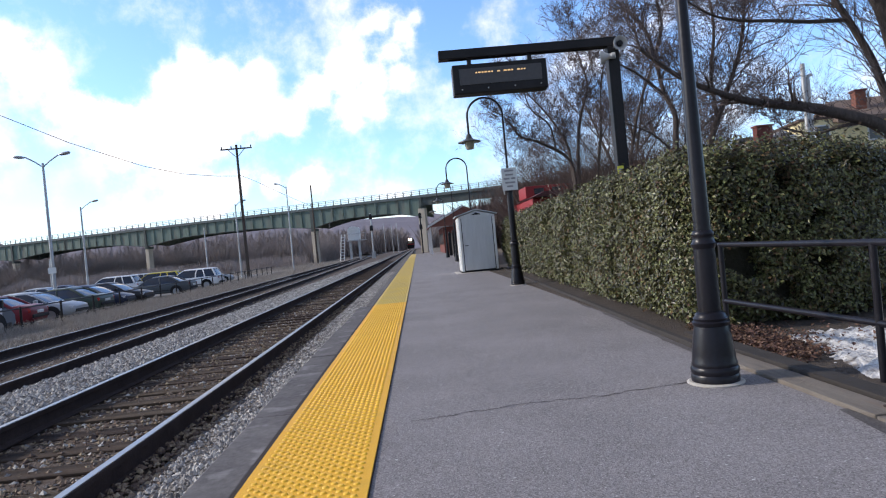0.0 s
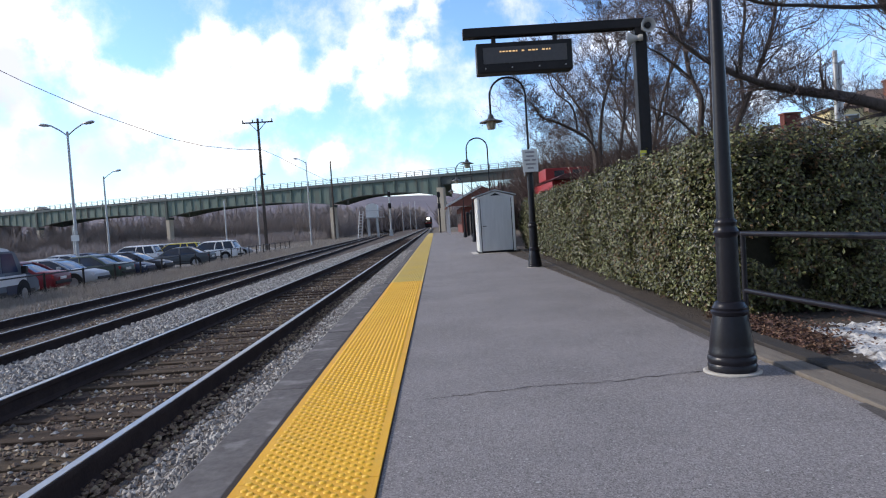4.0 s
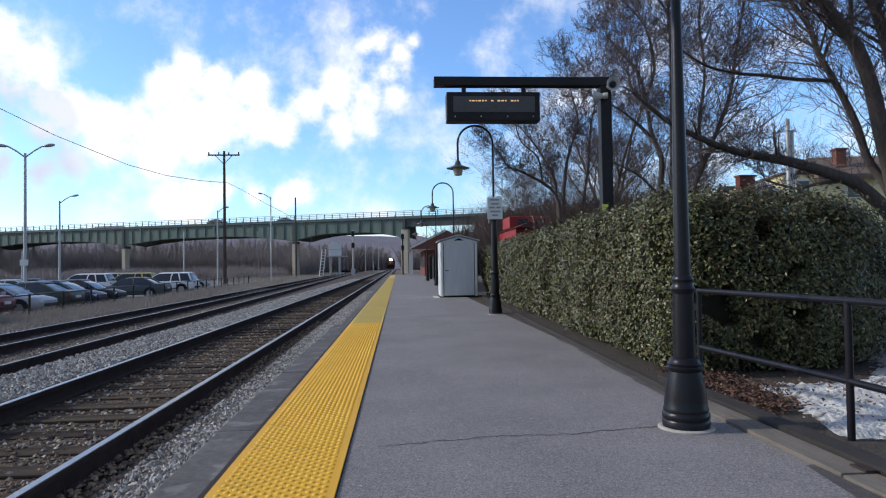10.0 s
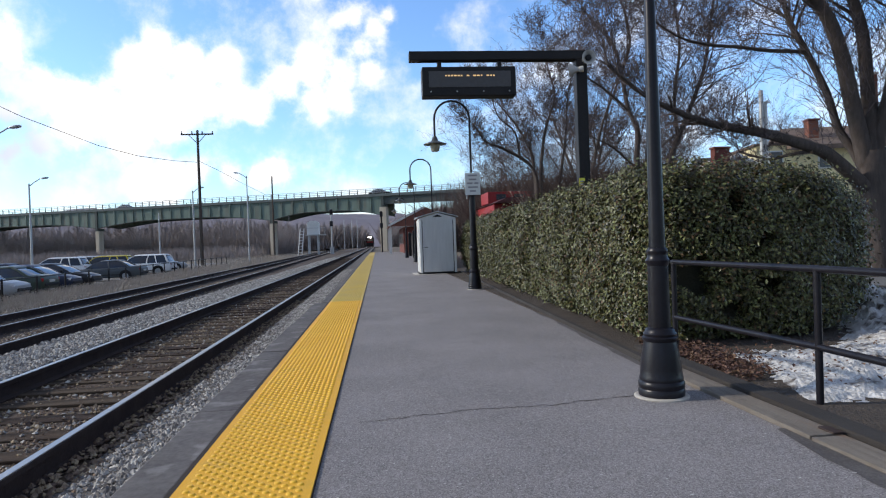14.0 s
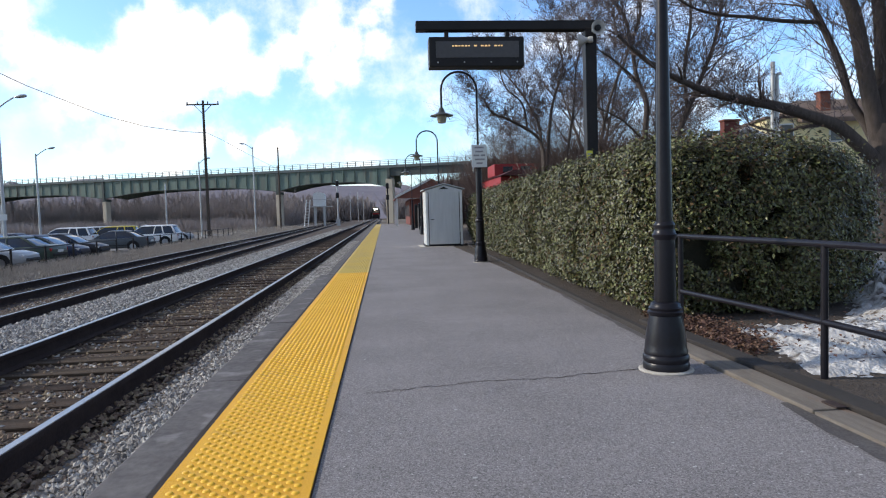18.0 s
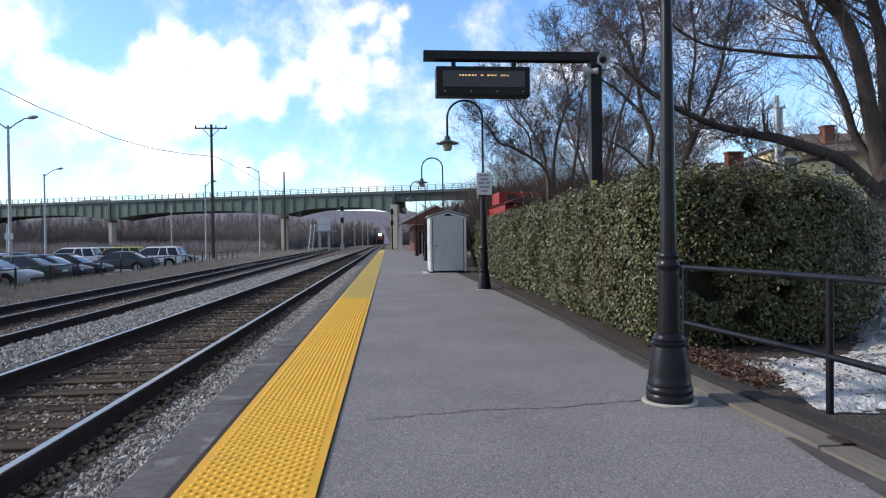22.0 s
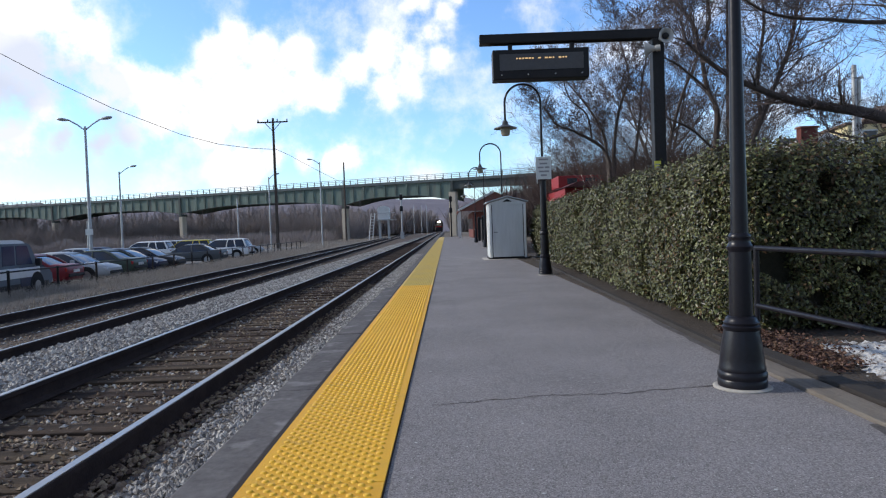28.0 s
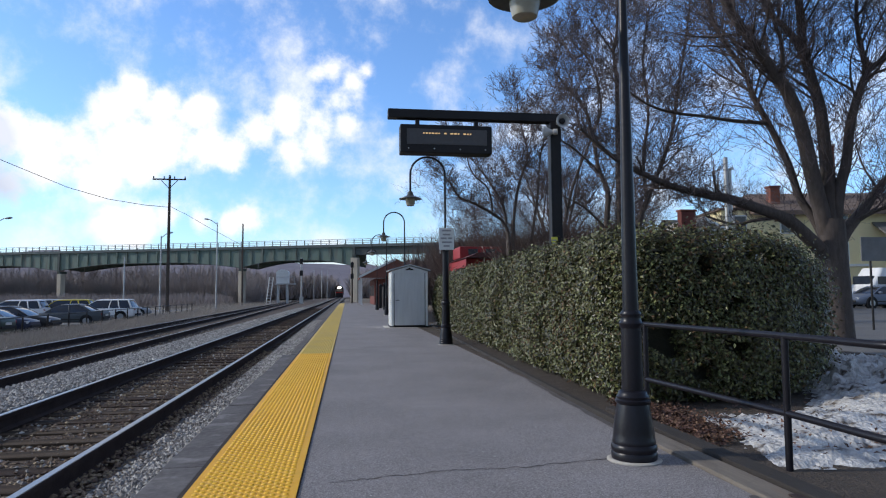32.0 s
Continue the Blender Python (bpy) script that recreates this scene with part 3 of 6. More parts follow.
NEAR_X = -2.76
track_main = build_track("railway_track", (NEAR_X - 0.755, NEAR_X + 0.755), "main railway track with polished rails and brown timber ties", 320, 130, NEAR_X, 2.6)
track_far = build_track("railway_track", (-5.17, -6.55), "second track with rusty rails", 320, 60, -5.85, 2.6, -0.20, 1.7)
track_side = build_track("railway_track", (-6.67, -7.72), "dark siding track joining the second line", 320, 0, -7.5, 2.6, -0.20, 1.7)
solid("track_bed", box(B(), (NEAR_X - 1.15, -8, -0.36), (NEAR_X + 1.05, 300, -0.290)), BED, "rusty brown gravel between the rails", "track bed", "structure")
solid("track_bed", box(B(), (-9.95, -8, -0.45), (-5.0, 300, -0.36)), BED, "dark oily gravel under the second track", "track bed", "structure")


def scatter_stones(name, areas, material, label, seed, cribs=0.0):
    """Angular stones lying on the bed: (x0, x1, y0, y1, z, number, size). cribs: the share kept off the tops of the ties."""
    r = np.random.RandomState(seed)
    base = np.array([(1, 0, 0), (0, 1, 0), (-1, 0, 0), (0, -1, 0), (0, 0, 1), (0, 0, -1)], float)
    tri = np.array([(0, 1, 4), (1, 2, 4), (2, 3, 4), (3, 0, 4), (1, 0, 5), (2, 1, 5), (3, 2, 5), (0, 3, 5)])
    V, F, n0 = [], [], 0
    for x0, x1, y0, y1, z, n, size in areas:
        c = np.stack([r.uniform(x0, x1, n), y0 + (y1 - y0) * r.uniform(0, 1, n) ** 1.5, np.full(n, z)], 1)
        if cribs:
            on_tie = np.abs((c[:, 1] + 2.265) % 0.53 - 0.265) < 0.125
            c[:, 2] += np.where(on_tie, 0.016, 0.0)
            c = c[~(on_tie & (r.uniform(0, 1, n) < cribs))]
            n = len(c)
        s = size * r.uniform(0.5, 1.3, (n, 1, 1)) * r.uniform(0.6, 1.25, (n, 6, 1))
        a = r.uniform(0, 6.28, n)
        ca, sa = np.cos(a)[:, None], np.sin(a)[:, None]
        p = base[None] * s + r.uniform(-0.25, 0.25, (n, 6, 3)) * size
        p = np.stack([p[..., 0] * ca - p[..., 1] * sa, p[..., 0] * sa + p[..., 1] * ca, p[..., 2] * 0.75], 2) + c[:, None, :]
        V.append(p.reshape(-1, 3))
        F.append((tri[None] + n0 + np.arange(n)[:, None, None] * 6).reshape(-1, 3))
        n0 += n * 6
    ob = new(name, raw(name, np.concatenate(V).tolist(), np.concatenate(F).tolist(), material))
    return tagged(ob, label, "gravel", kind="stuff")


scatter_stones("ballast_stones", [(-1.72, -1.45, 2.0, 14, -0.232, 2600, 0.022), (-1.5, -1.17, 2.0, 14, -0.208, 6500, 0.0235), (-1.66, -1.17, -6.0, 2.0, -0.215, 3500, 0.024), (-5.0, -4.0, -6.0, 4.0, -0.25, 4500, 0.031), (-1.7, -1.1, 12, 34, -0.218, 5500, 0.028), (-5.0, -4.0, 4.0, 26, -0.25, 10000, 0.031), (-5.0, -4.0, 26, 70, -0.25, 3500, 0.045), (-5.3, -4.9, 4.0, 40, -0.31, 3000, 0.03), (-6.7, -5.3, 7, 30, -0.36, 900, 0.028)], STONE, "pale grey crushed stone beside the rails", 1)
scatter_stones("crib_stones", [(NEAR_X - 0.68, NEAR_X + 0.68, 2.2, 26, -0.283, 1500, 0.023)], STONE, "scattered pale stones between the ties", 6, 0.75)
scatter_stones("track_gravel", [(NEAR_X - 0.70, NEAR_X + 0.70, 2.2, 30, -0.284, 9500, 0.022), (NEAR_X - 0.70, NEAR_X + 0.70, -6, 2.2, -0.284, 2500, 0.022)], BROWN_STONE, "rust-stained gravel between the rails", 2, 0.80)
scatter_stones("shoulder_gravel", [(-1.98, -1.5, 2.0, 16, -0.245, 3600, 0.022), (-9.9, -5.3, 6, 30, -0.36, 5500, 0.03)], BROWN_STONE, "dark rust-stained gravel beside the rail", 7)


# ---- hedge ----
def hedge_front(y):
    return 2.50 + (y - 5.6) * 0.030


def build_hedge():
    hd = thing("hedge", (2.6, 5.6, 0), "clipped evergreen hedge with small glossy leaves", "hedge")
    # lumpy solid core, its dark colour standing for shade between the leaves
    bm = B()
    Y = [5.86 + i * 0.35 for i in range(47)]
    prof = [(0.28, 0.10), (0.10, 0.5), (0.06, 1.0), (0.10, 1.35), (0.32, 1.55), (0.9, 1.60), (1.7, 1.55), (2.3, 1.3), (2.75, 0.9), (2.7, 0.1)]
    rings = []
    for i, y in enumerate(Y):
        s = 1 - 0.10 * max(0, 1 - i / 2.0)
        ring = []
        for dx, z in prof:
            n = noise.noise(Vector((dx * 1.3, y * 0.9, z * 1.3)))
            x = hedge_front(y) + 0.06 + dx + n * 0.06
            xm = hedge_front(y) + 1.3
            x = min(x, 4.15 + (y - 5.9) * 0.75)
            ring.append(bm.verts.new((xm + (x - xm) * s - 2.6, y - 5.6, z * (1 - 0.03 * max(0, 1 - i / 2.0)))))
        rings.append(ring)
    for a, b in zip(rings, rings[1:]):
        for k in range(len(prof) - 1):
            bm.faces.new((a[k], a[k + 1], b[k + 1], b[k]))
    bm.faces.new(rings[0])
    part("branch_mass", bm, HEDGE_CORE, hd, "solid inside of the hedge, coloured dark for its shade")
    r = np.random.RandomState(5)
    P, Nn, S = [], [], []

    def add(p, n, s):
        P.append(p), Nn.append(n), S.append(s)

    def face(n, fn, size, deep=0.055, gap=-0.50):
        u, v = r.uniform(0, 1, n), r.uniform(0, 1, n)
        p, nn = fn(u, v)
        d = r.normal(0, deep, n)[:, None] - 0.02
        lump = np.array([noise.noise(Vector((q[0] * 1.7, q[1] * 1.7, q[2] * 1.7))) for q in p])[:, None] * 0.13
        keep = np.array([noise.noise(Vector((q[0] * 4.5 + 9, q[1] * 4.5, q[2] * 4.5))) for q in p]) > gap
        p = p + nn * (d + lump)
        add(p[keep], nn[keep], np.full(keep.sum(), size) * r.uniform(0.7, 1.35, keep.sum()))

    def rounded(zc):
        """Inset and normal tilt at the shoulder of the hedge."""
        t = np.clip((zc - 1.38) / 0.34, 0, 1)
        return 0.30 * (1 - np.sqrt(np.clip(1 - t * t, 0, 1))), t

    def left(y0, y1):
        def fn(u, v):
            y, z = y0 + (y1 - y0) * u, 0.06 + 1.66 * v
            ins, t = rounded(z)
            end = np.clip((6.15 - y) / 0.55, 0, 1)
            foot = np.clip((0.35 - z) / 0.3, 0, 1) * 0.16
            x = 2.50 + (y - 5.6) * 0.030 + ins + end ** 2 * 0.28 + foot
            nn = np.stack([-np.ones_like(y), -end * 0.8, t * 0.9], 1)
            return np.stack([x, y, z], 1), nn / np.linalg.norm(nn, axis=1)[:, None]
        return fn

    def near(u, v):
        x, z = 2.62 + 3.2 * u, 0.03 + 1.69 * v
        ins, t = rounded(z)
        rt = np.clip((x - 3.9) / 1.9, 0, 1)
        lt = np.clip((3.0 - x) / 0.4, 0, 1)
        y = 5.66 + ins * 1.2 + rt ** 2 * 1.6 + lt ** 2 * 0.22 + np.clip((0.55 - z) / 0.55, 0, 1) * 0.25
        z = z - rt ** 2 * 0.44 * (z / 1.7)
        nn = np.stack([rt * 0.9 - lt * 0.7, -np.ones_like(x), t * 0.9], 1)
        return np.stack([x, y, z], 1), nn / np.linalg.norm(nn, axis=1)[:, None]

    def right(u, v):
        y, z = 7.0 + 8 * u, 0.1 + 1.35 * v
        x = 5.7 + (y - 6.4) * 0.03
        return np.stack([x, y, z], 1), np.tile([1.0, -0.2, 0.2], (len(y), 1))

    def top(u, v):
        y, q = 5.72 + 16.4 * u, v
        x = 2.75 + (y - 5.6) * 0.03 + 2.5 * q
        y = np.maximum(y, 5.78 + np.clip((x - 3.9) / 1.9, 0, 1) ** 2 * 1.7)
        z = 1.715 - np.clip((q - 0.55) / 0.45, 0, 1) ** 2 * 0.45 - np.clip((6.4 - y) / 0.6, 0, 1) ** 2 * 0.16
        return np.stack([x, y, z], 1), np.tile([0.0, 0.0, 1.0], (len(y), 1))

    def sprigs(u, v):
        p, nn = top(u, v * 0.75)
        k = np.array([max(0.0, noise.noise(Vector((q[0] * 3.0, q[1] * 3.0, 4)))) for q in p])
        p[:, 2] += k * r.uniform(0, 0.26, len(p))
        return p, nn

    face(82000, left(5.6, 10.0), 0.0215)
    face(60000, left(10.0, 16.0), 0.0245)
    face(24000, left(16.0, 22.2), 0.031)
    face(62000, near, 0.0215, 0.09, -0.34)
    face(4000, right, 0.04)
    face(40000, top, 0.028)
    face(13000, sprigs, 0.023)
    P, Nn, S = np.concatenate(P), np.concatenate(Nn), np.concatenate(S)
    n = len(P)
    # each leaf: a folded diamond, its face turned roughly outward and up
    nn = Nn + r.normal(0, 0.55, (n, 3)) + np.array([0, 0, 0.35])
    nn /= np.linalg.norm(nn, axis=1)[:, None]
    t = np.cross(nn, r.normal(0, 1, (n, 3)))
    t /= np.linalg.norm(t, axis=1)[:, None]
    b = np.cross(nn, t)
    S = S[:, None]
    V = np.stack([P - t * S, P + b * S * 0.52 + nn * S * 0.12, P + t * S, P - b * S * 0.52 + nn * S * 0.12], 1) - np.array([2.6, 5.6, 0])
    brown = r.uniform(0, 1, n) < np.array([0.05 + 0.22 * max(0.0, noise.noise(Vector((q[0] * 1.1, q[1] * 1.1, q[2] * 1.6 + 5)))) for q in P])
    for leaf_set, name, material, label in ((V[~brown], "leaves", LEAF, ""), (V[brown], "brown_leaves", LEAF_BROWN, "withered brown leaves")):
        i = np.arange(len(leaf_set))[:, None] * 4
        F = np.concatenate([i + np.array([0, 1, 2]), i + np.array([0, 2, 3])])
        part(name, raw(name, leaf_set.reshape(-1, 3).tolist(), F.tolist(), material), None, hd, label, kind="stuff")


build_hedge()

# ---- timber and planting bed ----
curb = thing("timber_curb", (0, 0, 0), "weathered timber edging along the platform", "edging", kind="structure")
for y0, y1, dz in ((-2.0, 2.80, 0.0), (2.81, 4.75, 0.004)):
    bm = B()
    box(bm, (2.19, y0, -0.25), (2.372, y1, 0.020 + dz), 0.008)
    part("timber", bm, TIMBER, curb)
bm = B()
box(bm, (2.385, -2.0, -0.2), (2.535, 5.6, 0.045), 0.012)
solid("dark_sleeper", bm, DARK_TIMBER, "black stained timber retaining the planting bed", "edging", "structure")
bm = B()
ys = [4.45 + i * 0.8 for i in range(23)]
for a, b in zip(ys, ys[1:]):
    v = [bm.verts.new(p) for p in ((edge_x(a) - 0.005, a, 0.05), (edge_x(a) + 0.05, a, 0.05), (edge_x(b) + 0.05, b, 0.05), (edge_x(b) - 0.005, b, 0.05), (edge_x(a) - 0.005, a, -0.1), (edge_x(a) + 0.05, a, -0.1), (edge_x(b) + 0.05, b, -0.1), (edge_x(b) - 0.005, b, -0.1))]
    for q in ((0, 1, 2, 3), (0, 3, 7, 4), (1, 5, 6, 2)):
        bm.faces.new([v[i] for i in q])
solid("hedge_curb", bm, DARK_TIMBER, "dark timber edging at the foot of the hedge", "edging", "structure")
bm = B()
ys = [4.4 + i * 0.22 for i in range(80)]
dr = random.Random(5)
va = [(bm.verts.new((edge_x(y) - 0.045 - 0.05 * noise.noise(Vector((y * 1.3, 0, 0))) - dr.uniform(0.0, 0.03), y, 0.003)), bm.verts.new((edge_x(y) + 0.01, y, 0.005))) for y in ys]
for p, q in zip(va, va[1:]):
    bm.faces.new((p[0], p[1], q[1], q[0]))
solid("dirt_strip", bm, DARK_ASPHALT, "washed-out grit along the platform border", "dirt", "structure")
bm = B()
ys = [1.1 + i * 0.16 for i in range(13)]
va = [(bm.verts.new((2.185 - 0.20 * math.sin(math.pi * (i + 0.3) / 13) ** 0.6 * 0.5 - dr.uniform(0, 0.025), y, 0.003)), bm.verts.new((2.189, y, 0.004))) for i, y in enumerate(ys)]
for p, q in zip(va, va[1:]):
    bm.faces.new((p[0], p[1], q[1], q[0]))
solid("damp_stain", bm, DARK_ASPHALT, "dark patch on the asphalt beside the timber", "stain", "structure")
solid("planting_bed", box(B(), (2.3, -3, -0.2), (9.0, 40, 0.012)), MULCH, "dark mulch of the planting strip", "planting bed", "structure")


def build_snow():
    bm = B()
    nx, ny = 160, 200
    x0, x1, y0, y1 = 2.66, 7.6, 2.6, 9.2
    g = {}
    for j in range(ny + 1):
        for i in range(nx + 1):
            x, y = x0 + (x1 - x0) * i / nx, y0 + (y1 - y0) * j / ny
            n = noise.noise(Vector((x * 1.1, y * 1.1, 3))) * 0.5 + noise.noise(Vector((x * 3.1, y * 3.1, 8))) * 0.28 + noise.noise(Vector((x * 7, y * 7, 1))) * 0.30 + noise.noise(Vector((x * 15, y * 15, 6))) * 0.26 + noise.noise(Vector((x * 31, y * 31, 2))) * 0.16
            e = min((x - 2.74 - 0.24 * (y - 3.4)) * 1.8, (7.4 - x) * 1.2, (y - 3.45 - 0.10 * (x - 2.7)) * 1.7, (8.6 - y), (5.05 - y) * 1.3 + max(0.0, x - 4.2) * 2.2, 0.9)
            z = 0.02 + 0.13 * (e + n * 0.75) + max(0.0, min(1.0, (y - 5.2) * 0.8)) * max(0.0, n + 0.25) * 0.22 * min(1.0, max(0.0, e * 2))
            g[i, j] = (bm.verts.new((x, y, z)), z)
    for j in range(ny):
        for i in range(nx):
            q = (g[i, j], g[i + 1, j], g[i + 1, j + 1], g[i, j + 1])
            if max(v[1] for v in q) > -0.01:
                bm.faces.new([v[0] for v in q])
    bmesh.ops.delete(bm, geom=[v for v in bm.verts if not v.link_faces], context="VERTS")
    solid("snow_patch", bm, SNOW, "patch of old melting snow dotted with leaf litter", "snow", kind="stuff", smooth=True)


build_snow()


def scatter_leaves():
    r = np.random.RandomState(9)
    n = 4200
    x = 2.50 + np.abs(r.normal(0, 0.20, n)) + r.uniform(0, 0.15, n)
    y = 4.0 + 1.9 * r.uniform(0, 1, n) ** 0.7 + (x - 2.6) * 0.5
    m = 700
    x = np.concatenate([x, r.uniform(2.7, 7.2, m)])
    y = np.concatenate([y, r.uniform(3.3, 5.0, m)])
    n += m
    z = 0.02 + r.uniform(0, 0.05, n)
    z[-m:] = 0.10 + r.uniform(0, 0.05, m)
    P = np.stack([x, y, z], 1)
    nn = np.array([0, 0, 1.0]) + r.normal(0, 0.45, (n, 3))
    nn /= np.linalg.norm(nn, axis=1)[:, None]
    t = np.cross(nn, r.normal(0, 1, (n, 3)))
    t /= np.linalg.norm(t, axis=1)[:, None]
    b = np.cross(nn, t)
    S = r.uniform(0.009, 0.024, (n, 1))
    V = np.stack([P - t * S, P + b * S * 0.6 + nn * S * 0.3, P + t * S, P - b * S * 0.6 + nn * S * 0.3], 1)
    i = np.arange(n)[:, None] * 4
    F = np.concatenate([i + np.array([0, 1, 2]), i + np.array([0, 2, 3])])
    ob = new("leaf_litter", raw("leaf_litter", V.reshape(-1, 3).tolist(), F.tolist(), LEAF_DEAD))
    tagged(ob, "reddish brown fallen leaves at the hedge foot", "leaves", kind="stuff")


scatter_leaves()


# ---- lamp posts ----
def arch(x_out, z0, top, n=14):
    """The gooseneck: up from the post at x 0 and over to the lamp at x_out."""
    r = abs(x_out) / 2
    s = -1 if x_out < 0 else 1
    pts = [(0, 0, z0), (0, 0, (z0 + top - r) / 2), (0, 0, top - r)]
    for k in range(1, n + 1):
        a = math.pi * k / n
        pts.append((s * (r - r * math.cos(a)), 0, top - r + r * math.sin(a)))
    return pts


def lamp_post(at, post_top, arch_top, head_z, label, rz=0.0, slim=0.043, lower=0.069):
    """slim: the radius of the shaft where the gooseneck begins; lower: that of the shaft above the base."""
    lp = thing("street_lamp", at, label, "street lamp", rz=rz, group="platform lamps")
    bm = B()
    lathe(bm, [(0.174, -0.01), (0.178, 0.007), (0.166, 0.014)], 28)
    part("footing", bm, PALE_CONCRETE, lp, "round concrete footing ring")
    bm = B()
    lathe(bm, [(0.147, 0.012), (0.150, 0.05), (0.143, 0.062), (0.149, 0.075), (0.149, 0.10), (0.139, 0.112), (0.142, 0.128), (0.136, 0.142), (0.132, 0.19), (0.124, 0.26), (0.112, 0.33), (0.104, 0.368), (0.114, 0.378), (0.116, 0.394), (0.104, 0.404), (0.108, 0.418), (0.096, 0.434), (0.092, 0.448), (0.076, 0.46)], 32)
    part("base", bm, BLACK, lp, "turned cast-iron base", smooth=True)
    bm = B()
    # lightly fluted lower shaft
    seg = 32
    rings = []
    for z, r0 in ((0.455, lower * 1.05), (0.87, lower * 0.97)):
        rings.append([bm.verts.new((r0 * (1 if k % 2 else 0.985) * math.cos(2 * math.pi * k / seg), r0 * (1 if k % 2 else 0.985) * math.sin(2 * math.pi * k / seg), z)) for k in range(seg)])
    for k in range(seg):
        bm.faces.new((rings[0][k], rings[0][(k + 1) % seg], rings[1][(k + 1) % seg], rings[1][k]))
    part("fluted_shaft", bm, BLACK, lp, smooth=True)
    bm = B()
    k = lower / 0.069
    lathe(bm, [(0.066 * k, 0.865), (0.078 * k, 0.885), (0.080 * k, 0.90), (0.070 * k, 0.915), (0.064 * k, 0.945), (0.069 * k, 0.955), (0.069 * k, 0.968), (0.057 * k, 0.985)], 24)
    part("collar", bm, BLACK, lp, smooth=True)
    bm = B()
    tube(bm, [(0, 0, 0.98), (0, 0, post_top)], [0.0535 * k, slim], 18)
    part("shaft", bm, BLACK, lp, smooth=True)
    off = -0.70
    if slim > 0.03:
        off = -0.77
        bm = B()
        lathe(bm, [(slim, post_top - 0.03), (slim + 0.008, post_top - 0.01), (slim + 0.008, post_top + 0.02), (0.03, post_top + 0.04)], 16)
        part("upper_collar", bm, BLACK, lp, smooth=True)
    bm = B()
    pts = arch(off, post_top, arch_top)
    pts.append((off, 0, head_z + 0.30))
    tube(bm, pts, 0.024, 10)
    part("gooseneck", bm, BLACK, lp, smooth=True)
    hd = B()
    lathe(hd, [(0.03, head_z + 0.33), (0.055, head_z + 0.30), (0.07, head_z + 0.24), (0.10, head_z + 0.215), (0.245, head_z + 0.165), (0.25, head_z + 0.15), (0.235, head_z + 0.15), (0.11, head_z + 0.175), (0.09, head_z + 0.17)], 24, (off, 0))
    shade = part("shade", hd, LAMP_GREEN, lp, "shallow metal shade", smooth=True)
    gl = B()
    lathe(gl, [(0.068, head_z), (0.085, head_z + 0.01), (0.105, head_z + 0.10), (0.105, head_z + 0.172)], 20, (off, 0))
    part("lens", gl, LENS, shade, "yellowed glass lens", smooth=True)
    return lp


lamp_1 = lamp_post((1.878, 3.86, 0), 3.2, 3.95, 2.96, "black cast-iron gooseneck lamp post beside the railing", slim=0.0265)
lamp_2 = lamp_post((2.13, 13.9, 0), 2.05, 4.12, 3.03, "black gooseneck lamp post with a white notice", slim=0.066, lower=0.088)
for (lx, ly, top, hz) in ((2.09, 23.8, 4.12, 3.05), (2.06, 34.5, 4.25, 3.15), (2.08, 46.0, 4.25, 3.15)):
    lamp_post((lx, ly, 0), 2.05, top, hz, "black gooseneck lamp post farther along the platform", slim=0.05, lower=0.075)


def notice(at, w, h, rows, material, label, name, rz=0.0):
    nt = thing(name, at, label, "sign", rz=rz)
    bm = B()
    box(bm, (-w / 2, -0.004, 0), (w / 2, 0.004, h), 0.002)
    part("panel", bm, material, nt)
    for i, (frac, a, b) in enumerate(rows):
        bm = B()
        box(bm, (-w / 2 + w * a, -0.0075, h * frac), (-w / 2 + w * b, -0.0042, h * (frac + 0.075)))
        part("text_bar", bm, INK, nt)
    return nt


notice((2.14, 13.80, 2.06), 0.33, 0.48, [(0.84, 0.2, 0.8), (0.66, 0.25, 0.75), (0.49, 0.12, 0.5), (0.49, 0.6, 0.88), (0.31, 0.2, 0.85), (0.14, 0.3, 0.7)], WHITE, "white metal notice with dark lines of text", "platform_notice")
notice((2.02, 13.92, 1.98), 0.10, 0.36, [], WHITE, "small white notice edge-on behind the lamp post", "platform_notice", rz=70)

# ---- railing ----
rail = thing("railing", (2.67, 3.4, 0), "black tubular steel railing beside the planting bed", "railing")
for z, nm in ((0.83, "top_rail"), (0.357, "middle_rail")):
    bm = B()
    bend = [(-0.115, 1.70, z), (0.0, 0.0, z), (0.0, -0.72, z), (0.03, -0.84, z), (0.12, -0.93, z), (0.28, -0.96, z), (2.2, -1.0, z), (4.5, -1.05, z)]
    tube(bm, bend, 0.022, 12)
    part(nm, bm, BLACK, rail, smooth=True)
for x, y in ((-0.115, 1.68), (0.0, 0.0), (1.9, -0.995), (3.9, -1.035)):
    bm = B()
    tube(bm, [(x, y, -0.02), (x, y, 0.825)], 0.022, 12)
    part("post", bm, BLACK, rail, smooth=True)

bm = B()
box(bm, (2.31, 2.80, 0.024), (2.372, 2.92, 0.034), 0.004)
solid("anchor_plate", bm, RAIL_SIDE, "small rusty steel plate on the timber edging", "plate")

